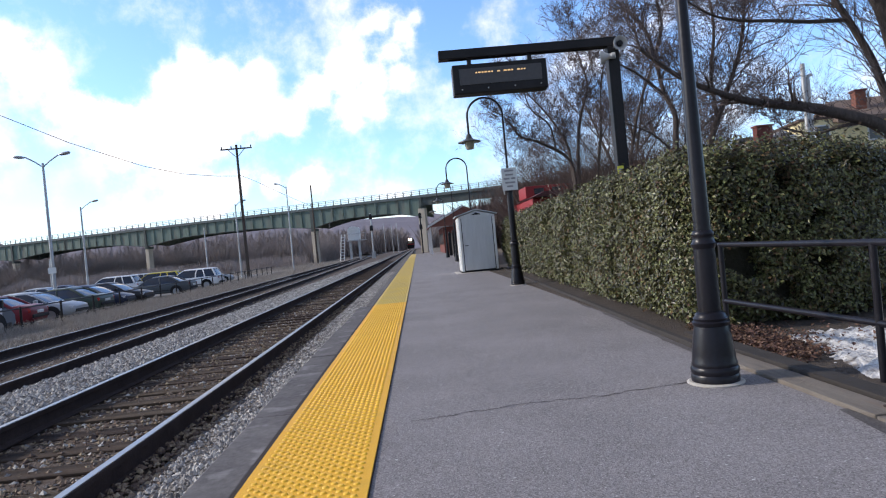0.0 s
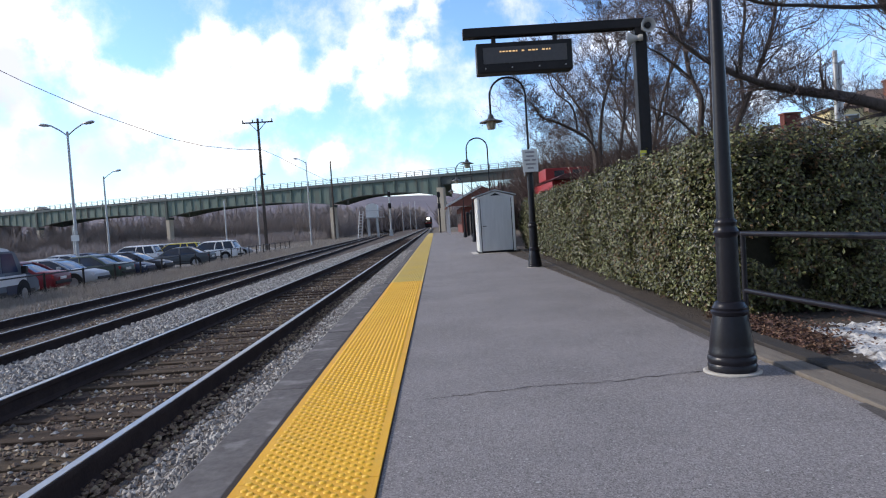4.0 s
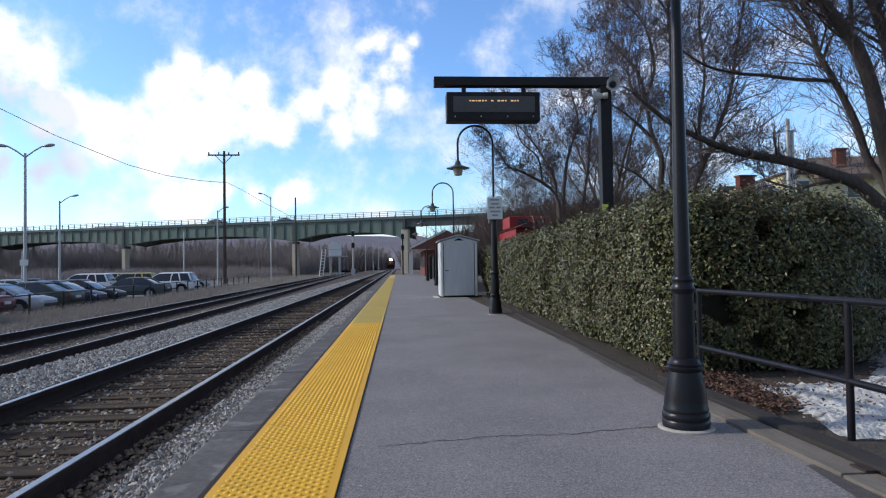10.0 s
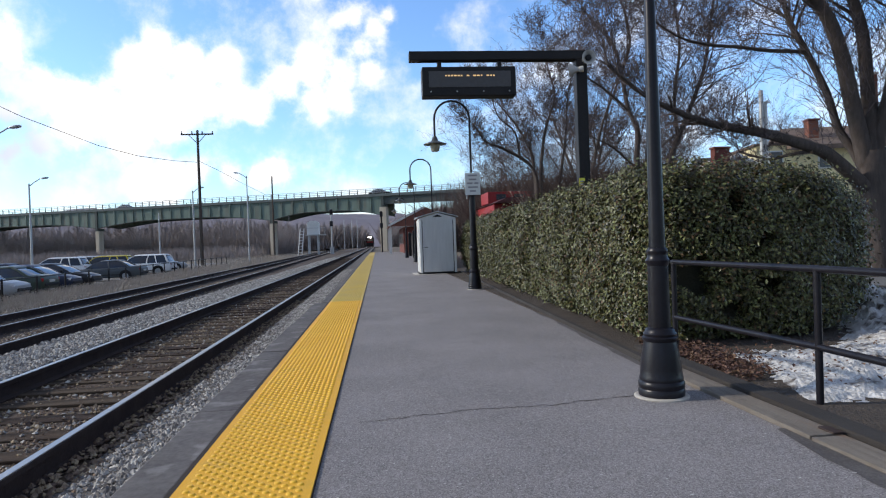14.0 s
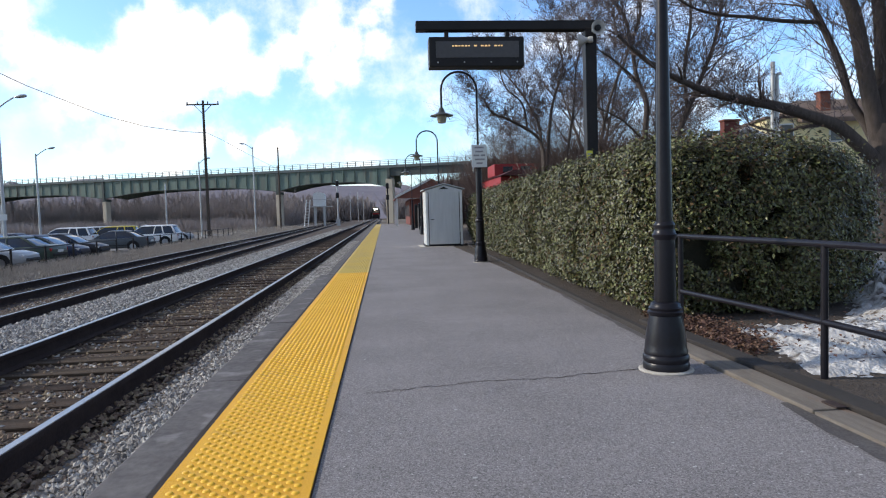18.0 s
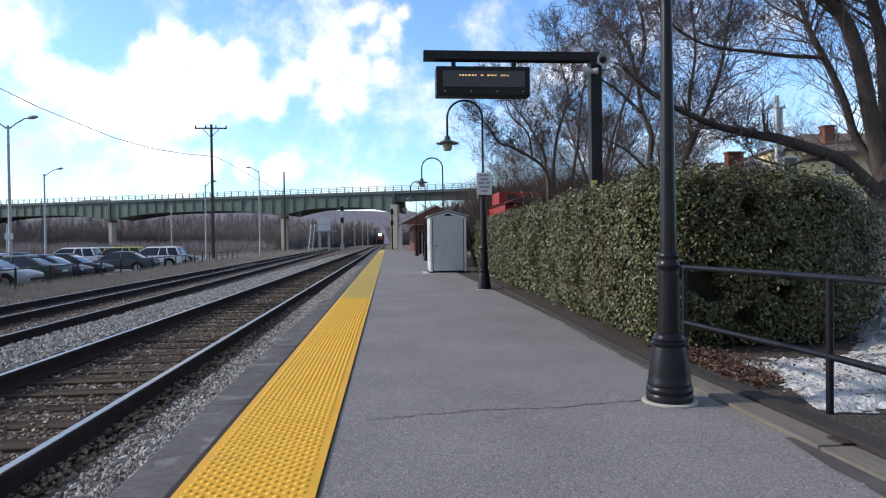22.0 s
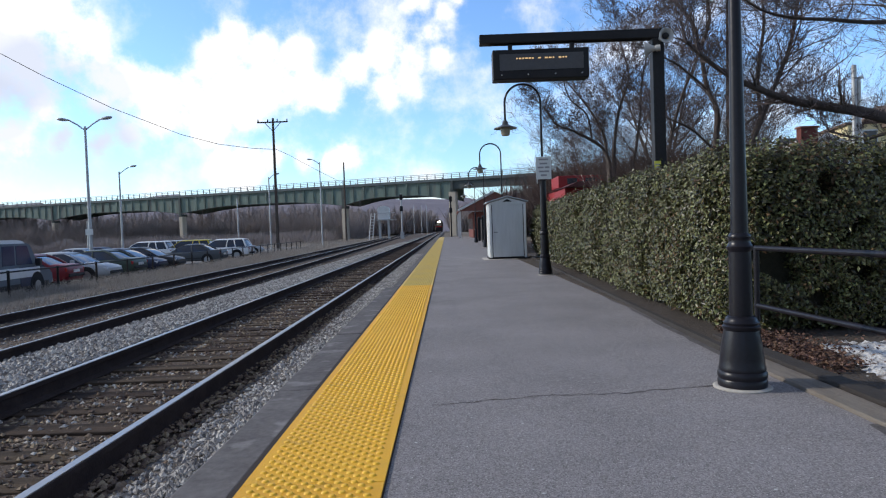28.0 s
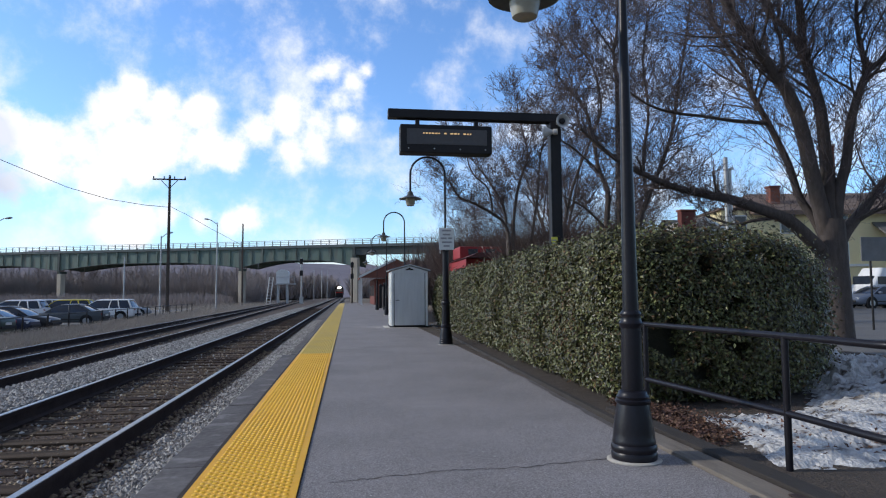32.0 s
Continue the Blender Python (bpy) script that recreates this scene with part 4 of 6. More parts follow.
# ---- passenger information sign ----
SY = 11.0
gantry = thing("sign_gantry", (3.71, SY, 0), "black steel gantry arm carrying a passenger information display", "gantry")
bm = B()
box(bm, (-0.10, -0.095, 0), (0.095, 0.095, 4.181), 0.012)
part("upright", bm, STEEL_BLACK, gantry)
bm = B()
box(bm, (-3.02, -0.10, 4.18), (0.20, 0.10, 4.335), 0.012)
part("beam", bm, STEEL_BLACK, gantry)
for x in (-2.5, -1.45):
    bm = B()
    box(bm, (x - 0.035, -0.05, 4.055), (x + 0.035, 0.05, 4.182), 0.006)
    part("hanger", bm, STEEL_BLACK, gantry)
bm = B()
tube(bm, [(-2.85, 0.0, 4.175), (-0.2, 0.0, 4.175)], 0.012, 6)
part("conduit", bm, STEEL_BLACK, gantry)
disp = thing("information_display", (1.715, SY, 3.55), "black framed electronic departure display with amber text", "display")
bm = B()
box(bm, (-0.815, -0.11, 0.01), (0.815, 0.18, 0.515), 0.02)
part("case", bm, STEEL_BLACK, disp)
bm = B()
box(bm, (-0.70, -0.118, 0.16), (0.72, -0.1105, 0.435), 0.003)
part("screen", bm, SCREEN, disp)
for x in (-0.67, -0.22, 0.24, 0.69):
    bm = B()
    lathe(bm, [(0.012, 0), (0.012, 0.012), (0.006, 0.016)], 8)
    s = part("screw", bm, GALV, disp)
    s.matrix_basis = pose(x, -0.112, 0.085, 90, 0, 0)
lr = random.Random(21)
x = -0.42
while x < 0.45:
    w = lr.uniform(0.025, 0.05)
    if lr.random() > 0.22:
        bm = B()
        box(bm, (x, -0.1215, 0.345), (x + w, -0.1185, 0.368))
        part("led_segment", bm, AMBER, disp)
    x += w + 0.018


def horn(at, rz):
    h = thing("horn_speaker", at, "cream horn loudspeaker on the gantry", "loudspeaker", rz=rz, group="horn loudspeakers")
    bm = B()
    lathe(bm, [(0.05, -0.17), (0.055, -0.11), (0.04, -0.09), (0.05, -0.05), (0.08, 0.0), (0.122, 0.06), (0.125, 0.075), (0.103, 0.068), (0.05, 0.0), (0.02, -0.02)], 22)
    o = part("bell", bm, CREAM, h, smooth=True)
    o.matrix_basis = pose(0, 0, 0, 90, 0, 0)
    bm = B()
    lathe(bm, [(0.045, 0.0), (0.055, 0.03), (0.05, 0.06), (0.01, 0.075)], 14)
    o = part("core", bm, STEEL_BLACK, h, "dark centre plug", smooth=True)
    o.matrix_basis = pose(0, 0, 0, 90, 0, 0)
    bm = B()
    tube(bm, [(0, 0.12, 0), (0, 0.16, 0.03), (0, 0.17, 0.12)], 0.014, 6)
    part("bracket", bm, STEEL_BLACK, h)
    return h


horn((3.775, 10.78, 4.16), 4)
horn((3.545, 10.86, 3.98), -112)
tag = thing("yellow_tag", (3.645, 10.898, 1.90), "small yellow warning tag on the gantry upright", "sign")
bm = B()
box(bm, (-0.055, -0.004, 0), (0.055, 0.0, 0.20), 0.001)
part("panel", bm, SIGN_YELLOW, tag)
for z in (0.03, 0.08, 0.13):
    bm = B()
    box(bm, (-0.04, -0.007, z), (0.035, -0.0045, z + 0.022))
    part("text_bar", bm, INK, tag)


# ---- storage shed ----
def build_shed():
    sh = thing("storage_shed", (2.04, 21.35, 0), "small grey and white metal storage shed with a gabled roof", "shed")
    W, D, H = 0.58, 1.25, 1.84
    bm = B()
    box(bm, (-W - 0.06, 0.02, -0.01), (W + 0.03, D, 0.06), 0.005)
    part("floor_frame", bm, STEEL_BLACK, sh)
    bm = B()
    extrude(bm, [(-W, 0.06), (W, 0.06), (W, H), (0, H + 0.20), (-W, H)], 0.0, 0.03)
    part("front_wall", bm, SHED_WHITE, sh, "white front frame")
    bm = B()
    extrude(bm, [(-W, 0.06), (W, 0.06), (W, H), (0, H + 0.20), (-W, H)], D - 0.03, D)
    part("back_wall", bm, SHED_WHITE, sh)
    for s in (-1, 1):
        bm = B()
        box(bm, (s * W - (0.0 if s > 0 else 0.03), 0.031, 0.06), (s * W + (0.03 if s > 0 else 0.0), D - 0.031, H))
        sw = part("side_wall", bm, SHED_WHITE, sh, "bright white ribbed side")
        for k in range(7):
            yy = 0.10 + k * 0.17
            bm = B()
            box(bm, (s * (W + 0.03) - 0.012, yy, 0.08), (s * (W + 0.03) + 0.012, yy + 0.05, H - 0.02), 0.004)
            part("rib", bm, SHED_WHITE, sw)
    bm = B()
    box(bm, (-0.525, -0.012, 0.05), (0.525, -0.0005, H - 0.015))
    part("door_gap", bm, STEEL_BLACK, sh, "dark gap round the door")
    bm = B()
    extrude(bm, [(-0.17, H + 0.05), (0.17, H + 0.05), (0, H + 0.135)], -0.052, -0.046)
    part("vent", bm, STEEL_BLACK, sh, "small dark gable vent")
    # door with ribs
    bm = B()
    box(bm, (-0.50, -0.022, 0.08), (0.50, -0.002, H - 0.04), 0.004)
    d = part("door", bm, SHED_GREY, sh, "grey ribbed door")
    for k in range(9):
        bm = B()
        xx = -0.44 + k * 0.105
        box(bm, (xx, -0.0255, 0.12), (xx + 0.045, -0.0225, H - 0.08), 0.003)
        part("rib", bm, SHED_GREY, d)
    bm = B()
    tube(bm, [(-0.46, -0.05, 0.90), (-0.34, -0.05, 0.90)], 0.012, 6)
    part("handle", bm, STEEL_BLACK, d)
    for xx in (-0.562, 0.562):
        bm = B()
        box(bm, (xx - 0.035, -0.028, 0.05), (xx + 0.035, -0.001, H), 0.004)
        part("corner_trim", bm, SHED_WHITE, sh)
    for s in (-1, 1):
        bm = B()
        extrude(bm, [(0, H + 0.215), (s * (W + 0.11), H + 0.03), (s * (W + 0.11), H + 0.062), (0, H + 0.25)], -0.10, D + 0.08)
        part("roof_panel", bm, GALV, sh, "pale metal roof panel")
    bm = B()
    extrude(bm, [(-W - 0.02, H + 0.02), (0, H + 0.19), (W + 0.02, H + 0.02), (W + 0.02, H - 0.05), (-W - 0.02, H - 0.05)], -0.045, -0.032)
    part("gable", bm, SHED_GREY, sh)
    solid("concrete_pad", box(B(), (1.22, 21.0, -0.1), (2.70, 22.75, 0.012), 0.004), PALE_CONCRETE, "thin concrete pad under the shed", "pad", "structure")


build_shed()


# ---- road bridge ----
BR_A = math.degrees(math.atan2(0.37, -1.0))       # heading of the bridge, towards its far end
BP = Vector((1.5, 135.0, 0))
BU = Vector((-1, 0.37, 0)).normalized()


def at_bridge(s):
    """Metres along the bridge from the pier beside the track."""
    return BP + BU * s


def build_bridge():
    br = thing("road_bridge", (BP.x, BP.y, 0), "long green steel girder road bridge on concrete piers", "bridge", rz=BR_A)
    # local frame: x along the bridge away from the track pier, y across
    piers = [-40.0, 0.0, 25.3, 70.2, 113.0, 156.0]
    bm = B()
    box(bm, (-260, -0.15, 10.40), (260, 9.0, 10.95))
    part("deck", bm, BRIDGE_DECK, br, "pale concrete deck edge")
    bm = B()
    box(bm, (-260, -0.55, 10.78), (260, -0.10, 11.30))
    part("kerb", bm, BRIDGE_DECK, br)
    for yy in (-0.25, 7.4):
        for a, b in zip(piers, piers[1:]):
            if yy > 0 and a < -1:
                continue
            L_ = b - a
            n = 16
            bm = B()
            outl = [(a + 0.05, 10.77)]
            for k in range(n + 1):
                u = k / n
                haunch = max(0.0, 1 - min(u, 1 - u) / 0.34) ** 1.6
                outl.append((a + 0.05 + (L_ - 0.1) * u, 8.25 - 1.35 * haunch))
            outl.append((b - 0.05, 10.77))
            if a < -1:
                outl = [(a, 10.77), (a, 9.1), (b - 0.05, 9.1), (b - 0.05, 10.77)]
            extrude(bm, outl, yy, yy + 0.06)
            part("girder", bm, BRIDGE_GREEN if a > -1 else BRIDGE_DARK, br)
            # bottom flange
            if a > -1:
                bm = B()
                rings = [[bm.verts.new(c) for c in ((p[0], yy - 0.25, p[1]), (p[0], yy + 0.3, p[1]), (p[0], yy + 0.3, p[1] - 0.1), (p[0], yy - 0.25, p[1] - 0.1))] for p in outl[1:-1]]
                for u, v in zip(rings, rings[1:]):
                    for k in range(4):
                        bm.faces.new((u[k], u[(k + 1) % 4], v[(k + 1) % 4], v[k]))
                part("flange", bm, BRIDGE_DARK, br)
            if yy < 0 and a > -1:
                m = int(L_ / 2.4)
                for k in range(1, m):
                    x = a + L_ * k / m
                    u = k / m
                    z0 = 8.25 - 1.35 * max(0.0, 1 - min(u, 1 - u) / 0.34) ** 1.6
                    bm = B()
                    box(bm, (x - 0.05, yy - 0.16, z0), (x + 0.05, yy, 10.7))
                    if k % 4 == 0:
                        box(bm, (x - 0.16, yy - 0.24, 9.8), (x + 0.16, yy, 10.7))
                    part("stiffener", bm, BRIDGE_GREEN, br)
    for s in piers[1:]:
        bm = B()
        box(bm, (s - (0.5 if s else 0.75), -0.3, -1.0), (s + (0.5 if s else 0.75), 1.1, 6.2 if s else 8.6), 0.1)
        part("pier_column", bm, PIER, br, "pale concrete column")
        bm = B()
        box(bm, (s - 0.40, -0.4, 6.2 if s else 8.6), (s + 0.40, 1.6, 6.75 if s else 9.3), 0.05)
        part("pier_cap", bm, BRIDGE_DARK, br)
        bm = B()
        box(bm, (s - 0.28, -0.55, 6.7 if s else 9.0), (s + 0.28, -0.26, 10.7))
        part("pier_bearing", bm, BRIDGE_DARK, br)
    # parapet: posts and rails
    pm = mesh_of(box(B(), (-0.07, -0.07, 11.0), (0.07, 0.07, 12.3)), "parapet_post", BRIDGE_DECK)
    for yy in (-0.32, 8.8):
        for k in range(145 if yy < 0 else 60):
            x = -72 + k * (1.8 if yy < 0 else 4.3)
            o = new("parapet_post", pm)
            o.parent = br
            o.location = (x, yy, 0)
        for z in (11.6, 12.0, 12.35):
            bm = B()
            box(bm, (-258, yy - 0.06, z), (258, yy + 0.06, z + 0.09))
            part("parapet_rail", bm, GALV, br)
    # the far side of the deck lies away from the platform
    for o in br.children:
        o.location.y = -o.location.y
        if o.data.users == 1:
            o.data.transform(Matrix.Diagonal((1, -1, 1, 1)))
            o.data.flip_normals()
    return br


build_bridge()


# ---- bare trees ----
def grow(seed, height, trunk_r, stems=4, levels=4, twig=0.0046, stem_lean=0.3, limbs=(), reach=0.30, dense=1.0):
    """A bare tree: stems that run on to the top, side branches, and fine twigs. Returns limb and twig mesh data."""
    r = random.Random(seed)
    LV, LF, TV, TF = [], [], [], []

    def seg(p, q, r0, r1):
        if r0 > 0.02:
            V, F, n = LV, LF, (9 if r0 > 0.09 else 5)
        else:
            V, F, n = TV, TF, 3
            r0, r1 = max(r0, twig), max(r1, twig * 0.7)
        d = q - p
        if d.length < 1e-5:
            return
        d.normalize()
        u = d.cross(Vector((0.3, 0.2, 1)) if abs(d.z) < 0.9 else Vector((1, 0, 0))).normalized()
        v = d.cross(u)
        b = len(V)
        for c, rad in ((p, r0), (q, r1)):
            for k in range(n):
                a = 2 * math.pi * k / n
                V.append(tuple(c + (u * math.cos(a) + v * math.sin(a)) * rad))
        for k in range(n):
            F.append((b + k, b + (k + 1) % n, b + n + (k + 1) % n, b + n + k))

    def shoot(p, dr, length, rad, level):
        """A side branch that leaves at a wide angle and bends up again."""
        ax = Vector((r.uniform(-1, 1), r.uniform(-1, 1), r.uniform(-0.45, 0.5)))
        ax = (ax - dr * ax.dot(dr)).normalized()
        branch(p, (dr * r.uniform(0.6, 1.0) + ax * r.uniform(0.55, 0.9) + Vector((0, 0, 0.12))).normalized(), length, rad, level)

    def branch(p, d, length, rad, level):
        steps = (9, 6, 5, 4, 4)[min(level, 4)]
        cur, dr = p.copy(), d.copy()
        curl = Vector((r.uniform(-1, 1), r.uniform(-1, 1), r.uniform(-0.4, 1.0))) * 0.12
        for k in range(steps):
            wob = min(0.07 + 0.11 * level, 0.38)
            dr = (dr + curl + Vector((r.uniform(-1, 1), r.uniform(-1, 1), r.uniform(-0.8, 1.0))) * wob).normalized()
            nxt = cur + dr * (length / steps)
            a, b = rad * (1 - 0.75 * k / steps), rad * (1 - 0.75 * (k + 1) / steps)
            seg(cur, nxt, a, b)
            cur = nxt
            if level < levels and k >= (3 if level == 0 else 1 if level < 3 else 0):
                left = 1 - k / steps
                ln = (height * reach * (0.45 + 0.75 * left) if level == 0 else length * (0.40 + 0.36 * left)) * r.uniform(0.7, 1.25)
                for _ in range(1 + (r.random() < (0.75 if level == 0 else 0.25))):
                    if level > 1 and r.random() < 0.38:
                        continue
                    shoot(cur, dr, ln, b * r.uniform(0.4, 0.66), level + 1)
        if level < levels:
            shoot(cur, dr, length * 0.45, rad * 0.25, level + 1)

    for pts, r0, r1, ln in limbs:
        # a limb bent through its joints, with branches along its outer part
        n = len(pts) - 1
        line = []
        for i in range(n):
            p0, p1, p2, p3 = (Vector(pts[max(0, min(n, i + k))]) for k in (-1, 0, 1, 2))
            for u in (0, 0.25, 0.5, 0.75):
                line.append(0.5 * (2 * p1 + (p2 - p0) * u + (2 * p0 - 5 * p1 + 4 * p2 - p3) * u * u + (3 * p1 - p0 - 3 * p2 + p3) * u ** 3))
        line.append(Vector(pts[-1]))
        m = len(line) - 1
        for i in range(m):
            a, b = r0 + (r1 - r0) * i / m, r0 + (r1 - r0) * (i + 1) / m
            seg(line[i], line[i + 1], a, b)
            if ln and i > m * 0.12 and r0 > 0.06:
                # thin twigs on the stout part
                for _ in range(2 if ln >= 1.5 else 1 if r.random() < dense else 0):
                    shoot(line[i + 1], (line[i + 1] - line[i]).normalized(), ln * r.uniform(0.45, 0.9), 0.015, 2)
            if ln and i > m * (0.2 if r0 < 0.1 else 0.42):
                for _ in range(2 if r.random() < 1.6 * dense - 1 else 1 if r.random() < 1.6 * dense else 0):
                    shoot(line[i + 1], (line[i + 1] - line[i]).normalized(), ln * r.uniform(0.5, 1.2), min(b * r.uniform(0.3, 0.55), 0.034), 1 if r.random() < 0.6 else 2)
        if ln:
            for _ in range(3):
                shoot(line[-1], (line[-1] - line[-2]).normalized(), ln * 1.1, r1 * 0.55, 1)
    for s in range(stems):
        a = 2 * math.pi * s / max(stems, 1) + r.uniform(-.5, .5)
        le = stem_lean * r.uniform(0.5, 1.3)
        d = Vector((math.cos(a) * le, math.sin(a) * le, 1)).normalized()
        branch(Vector((math.cos(a) * 0.15, math.sin(a) * 0.15, -0.1)), d, height * r.uniform(0.75, 1.0), trunk_r * r.uniform(0.75, 1.1), 0)
    return raw("trunk", LV, LF, BARK, True), raw("crown", TV, TF, TWIG)


def tree(name, at, data, label, rz=0.0):
    t = thing(name, at, label, "tree", rz=rz)
    part("trunk", data[0], None, t)
    part("crown", data[1], None, t, "fine bare twigs", kind="stuff")
    return t


# ---- the train ----
def build_train():
    tr = thing("locomotive", (NEAR_X, 0, RAIL_Z), "dark diesel locomotive with its headlight burning", "train")
    bm = B()
    extrude(bm, [(-1.5, 0.9), (1.5, 0.9), (1.5, 3.2), (1.1, 4.1), (0.5, 4.45), (-0.5, 4.45), (-1.1, 4.1), (-1.5, 3.2)], 1.2, 20)
    part("body", bm, LOCO_DARK, tr)
    bm = B()
    v = [bm.verts.new(p) for p in ((-1.5, 1.2, 0.9), (1.5, 1.2, 0.9), (1.5, 1.2, 3.2), (-1.5, 1.2, 3.2), (-1.25, 0.0, 0.9), (1.25, 0.0, 0.9), (1.2, 0.3, 2.3), (-1.2, 0.3, 2.3), (1.1, 1.2, 4.1), (-1.1, 1.2, 4.1))]
    for f in ((4, 5, 6, 7), (7, 6, 2, 3), (0, 4, 7, 3), (5, 1, 2, 6), (3, 2, 8, 9), (0, 1, 5, 4)):
        bm.faces.new([v[i] for i in f])
    part("nose", bm, LOCO_DARK, tr)
    for s in (-1, 1):
        bm = B()
        box(bm, (s * 0.62 - 0.42, 1.10, 2.75), (s * 0.62 + 0.42, 1.19, 3.35), 0.02)
        part("windscreen", bm, GLASS, tr)
        bm = B()
        lathe(bm, [(0.30, 0.0), (0.30, 0.04), (0.2, 0.06)], 16)
        o = part("headlight", bm, LOCO_LIGHT, tr, "bright white headlight")
        o.matrix_basis = pose(s * 0.31, 1.10, 3.72, 90, 0, 0)
        bm = B()
        tube(bm, [(s * 1.3, 0.15, 0.9), (s * 1.3, 0.15, 2.0), (s * 0.5, 0.1, 2.0)], 0.03, 6)
        part("handrail", bm, GALV, tr)
    bm = B()
    box(bm, (-1.22, -0.01, 1.75), (1.22, 0.16, 2.1), 0.02)
    part("stripe", bm, TAIL, tr, "red stripe across the nose")
    bm = B()
    box(bm, (-1.35, 0.1, 0.15), (1.35, 0.5, 0.9), 0.05)
    part("pilot", bm, STEEL_BLACK, tr)
    for yy in (3.0, 5.6, 13.5, 16.1):
        for s in (-1, 1):
            bm = B()
            lathe(bm, [(0.5, -0.06), (0.5, 0.06)], 20)
            o = part("wheel", bm, STEEL_BLACK, tr)
            o.matrix_basis = pose(s * 0.755, yy, 0.5, 0, 90, 0)
    return tr


locomotive = build_train()


# ---- lights and poles of the car park ----
def parking_light(at, height, arms, label, plate=False, rz=0.0):
    p = thing("parking_light", at, label, "street lamp", rz=rz, group="car park lights")
    bm = B()
    tube(bm, [(0, 0, 0), (0, 0, height)], [0.105, 0.07], 12)
    part("pole", bm, GALV, p, smooth=True)
    for s in arms:
        bm = B()
        tube(bm, [(0, 0, height - 0.25), (s * 0.45, 0, height + 0.10), (s * 0.95, 0, height + 0.40), (s * 1.15, 0, height + 0.46)], 0.045, 8)
        part("arm", bm, GALV, p, smooth=True)
        bm = B()
        lathe(bm, [(0.06, -0.36), (0.15, -0.2), (0.19, 0.05), (0.15, 0.26), (0.05, 0.34)], 12)
        for v in bm.verts:
            v.co.y *= 0.9
            v.co.x *= 0.55
        o = part("luminaire", bm, GALV, p, "cobra-head luminaire", smooth=True)
        o.matrix_basis = pose(s * 1.35, 0, height + 0.46, 0, s * 82, 0)
    if plate:
        bm = B()
        box(bm, (-0.24, -0.13, 2.3), (0.24, -0.11, 2.65), 0.004)
        part("plate", bm, WHITE, p, "small white number plate")
    return p


parking_light((-21.9, 40.0, -0.85), 8.95, (-1, 1), "tall grey twin-arm car park light with a small plate", True)
parking_light((-30.84, 62.0, -0.85), 8.4, (1,), "grey single-arm car park light")
parking_light((-20.15, 75.0, -0.85), 8.5, (1,), "grey car park light beside the utility pole", rz=60)
parking_light((-17.1, 90.0, -0.85), 11.6, (-1,), "grey single-arm light pole near the tracks")
parking_light((-28.0, 88.0, -0.85), 6.9, (), "plain grey pole without a lamp")
parking_light((-33.0, 60.0, -0.85), 3.8, (), "short grey pole behind the parked cars")


for fx_, fh in ((-9.8, 9.0), (-7.5, 8.9), (-5.9, 8.9), (-13.5, 8.4)):
    parking_light((fx_, 200.0, -0.5), fh, (), "slim grey pole beside the far track")


def utility_pole(at, height, label, arms=True):
    p = thing("utility_pole", at, label, "utility pole")
    bm = B()
    tube(bm, [(0, 0, -0.2), (0, 0, height)], [0.20, 0.13], 12)
    part("pole", bm, POLE_WOOD, p, smooth=True)
    if arms:
        bm = B()
        box(bm, (-1.75, -0.22, height - 0.55), (1.75, -0.12, height - 0.40), 0.01)
        part("crossarm", bm, POLE_WOOD, p)
        for s in (-1, 1):
            bm = B()
            tube(bm, [(0, -0.17, height - 1.5), (s * 0.95, -0.17, height - 0.5)], 0.04, 6)
            part("brace", bm, POLE_WOOD, p)
        for x in (-1.65, -0.55, 0.55, 1.65):
            bm = B()
            lathe(bm, [(0.05, height - 0.40), (0.09, height - 0.33), (0.05, height - 0.26), (0.08, height - 0.20), (0.03, height - 0.12)], 10)
            o = part("insulator", bm, GLASS, p)
            o.location = (x, -0.17, 0)
    return p


utility_pole((-19.38, 75.0, -0.85), 15.2, "tall dark wooden utility pole with a crossarm")
utility_pole((-19.9, 130.0, -0.85), 15.7, "bare wooden pole by the bridge", arms=False)


def cable(pts, r, label):
    bm = B()
    tube(bm, pts, r, 5)
    solid("overhead_cable", bm, STEEL_BLACK, label, "cable")


cable([(-60, 19.5, 41.5), (-52, 30.4, 32.5), (-45, 40, 25.3), (-39.4, 47.7, 19.75), (-36.3, 51.9, 17.0), (-33.7, 55.5, 15.2), (-30.3, 60.1, 13.2), (-26.2, 65.7, 11.4), (-23.7, 69.1, 10.8), (-21.2, 72.6, 10.7), (-19.45, 74.9, 10.8)], 0.029, "thin black cable sagging to the utility pole")

cable([(-19.3, 75.0, 10.9), (-18.3, 78.0, 10.4), (-16.8, 84.0, 9.4), (-14.4, 92.0, 8.0)], 0.022, "thin black cable running down from the utility pole")


# ---- parked vehicles ----
def loop(x0, x1, w, z, r, lift=0.0):
    """A rounded rectangle in plan, 24 points, from rear to front; lift raises its front end."""
    pts = []
    for cx, cy, a0 in ((x1 - r, w - r, 0), (x0 + r, w - r, 90), (x0 + r, -w + r, 180), (x1 - r, -w + r, 270)):
        for k in range(6):
            a = radians(a0 + 90 * k / 5)
            x, y = cx + r * math.cos(a), cy + r * math.sin(a)
            pts.append((x, y, z + lift * (x - x0) / (x1 - x0)))
    return pts


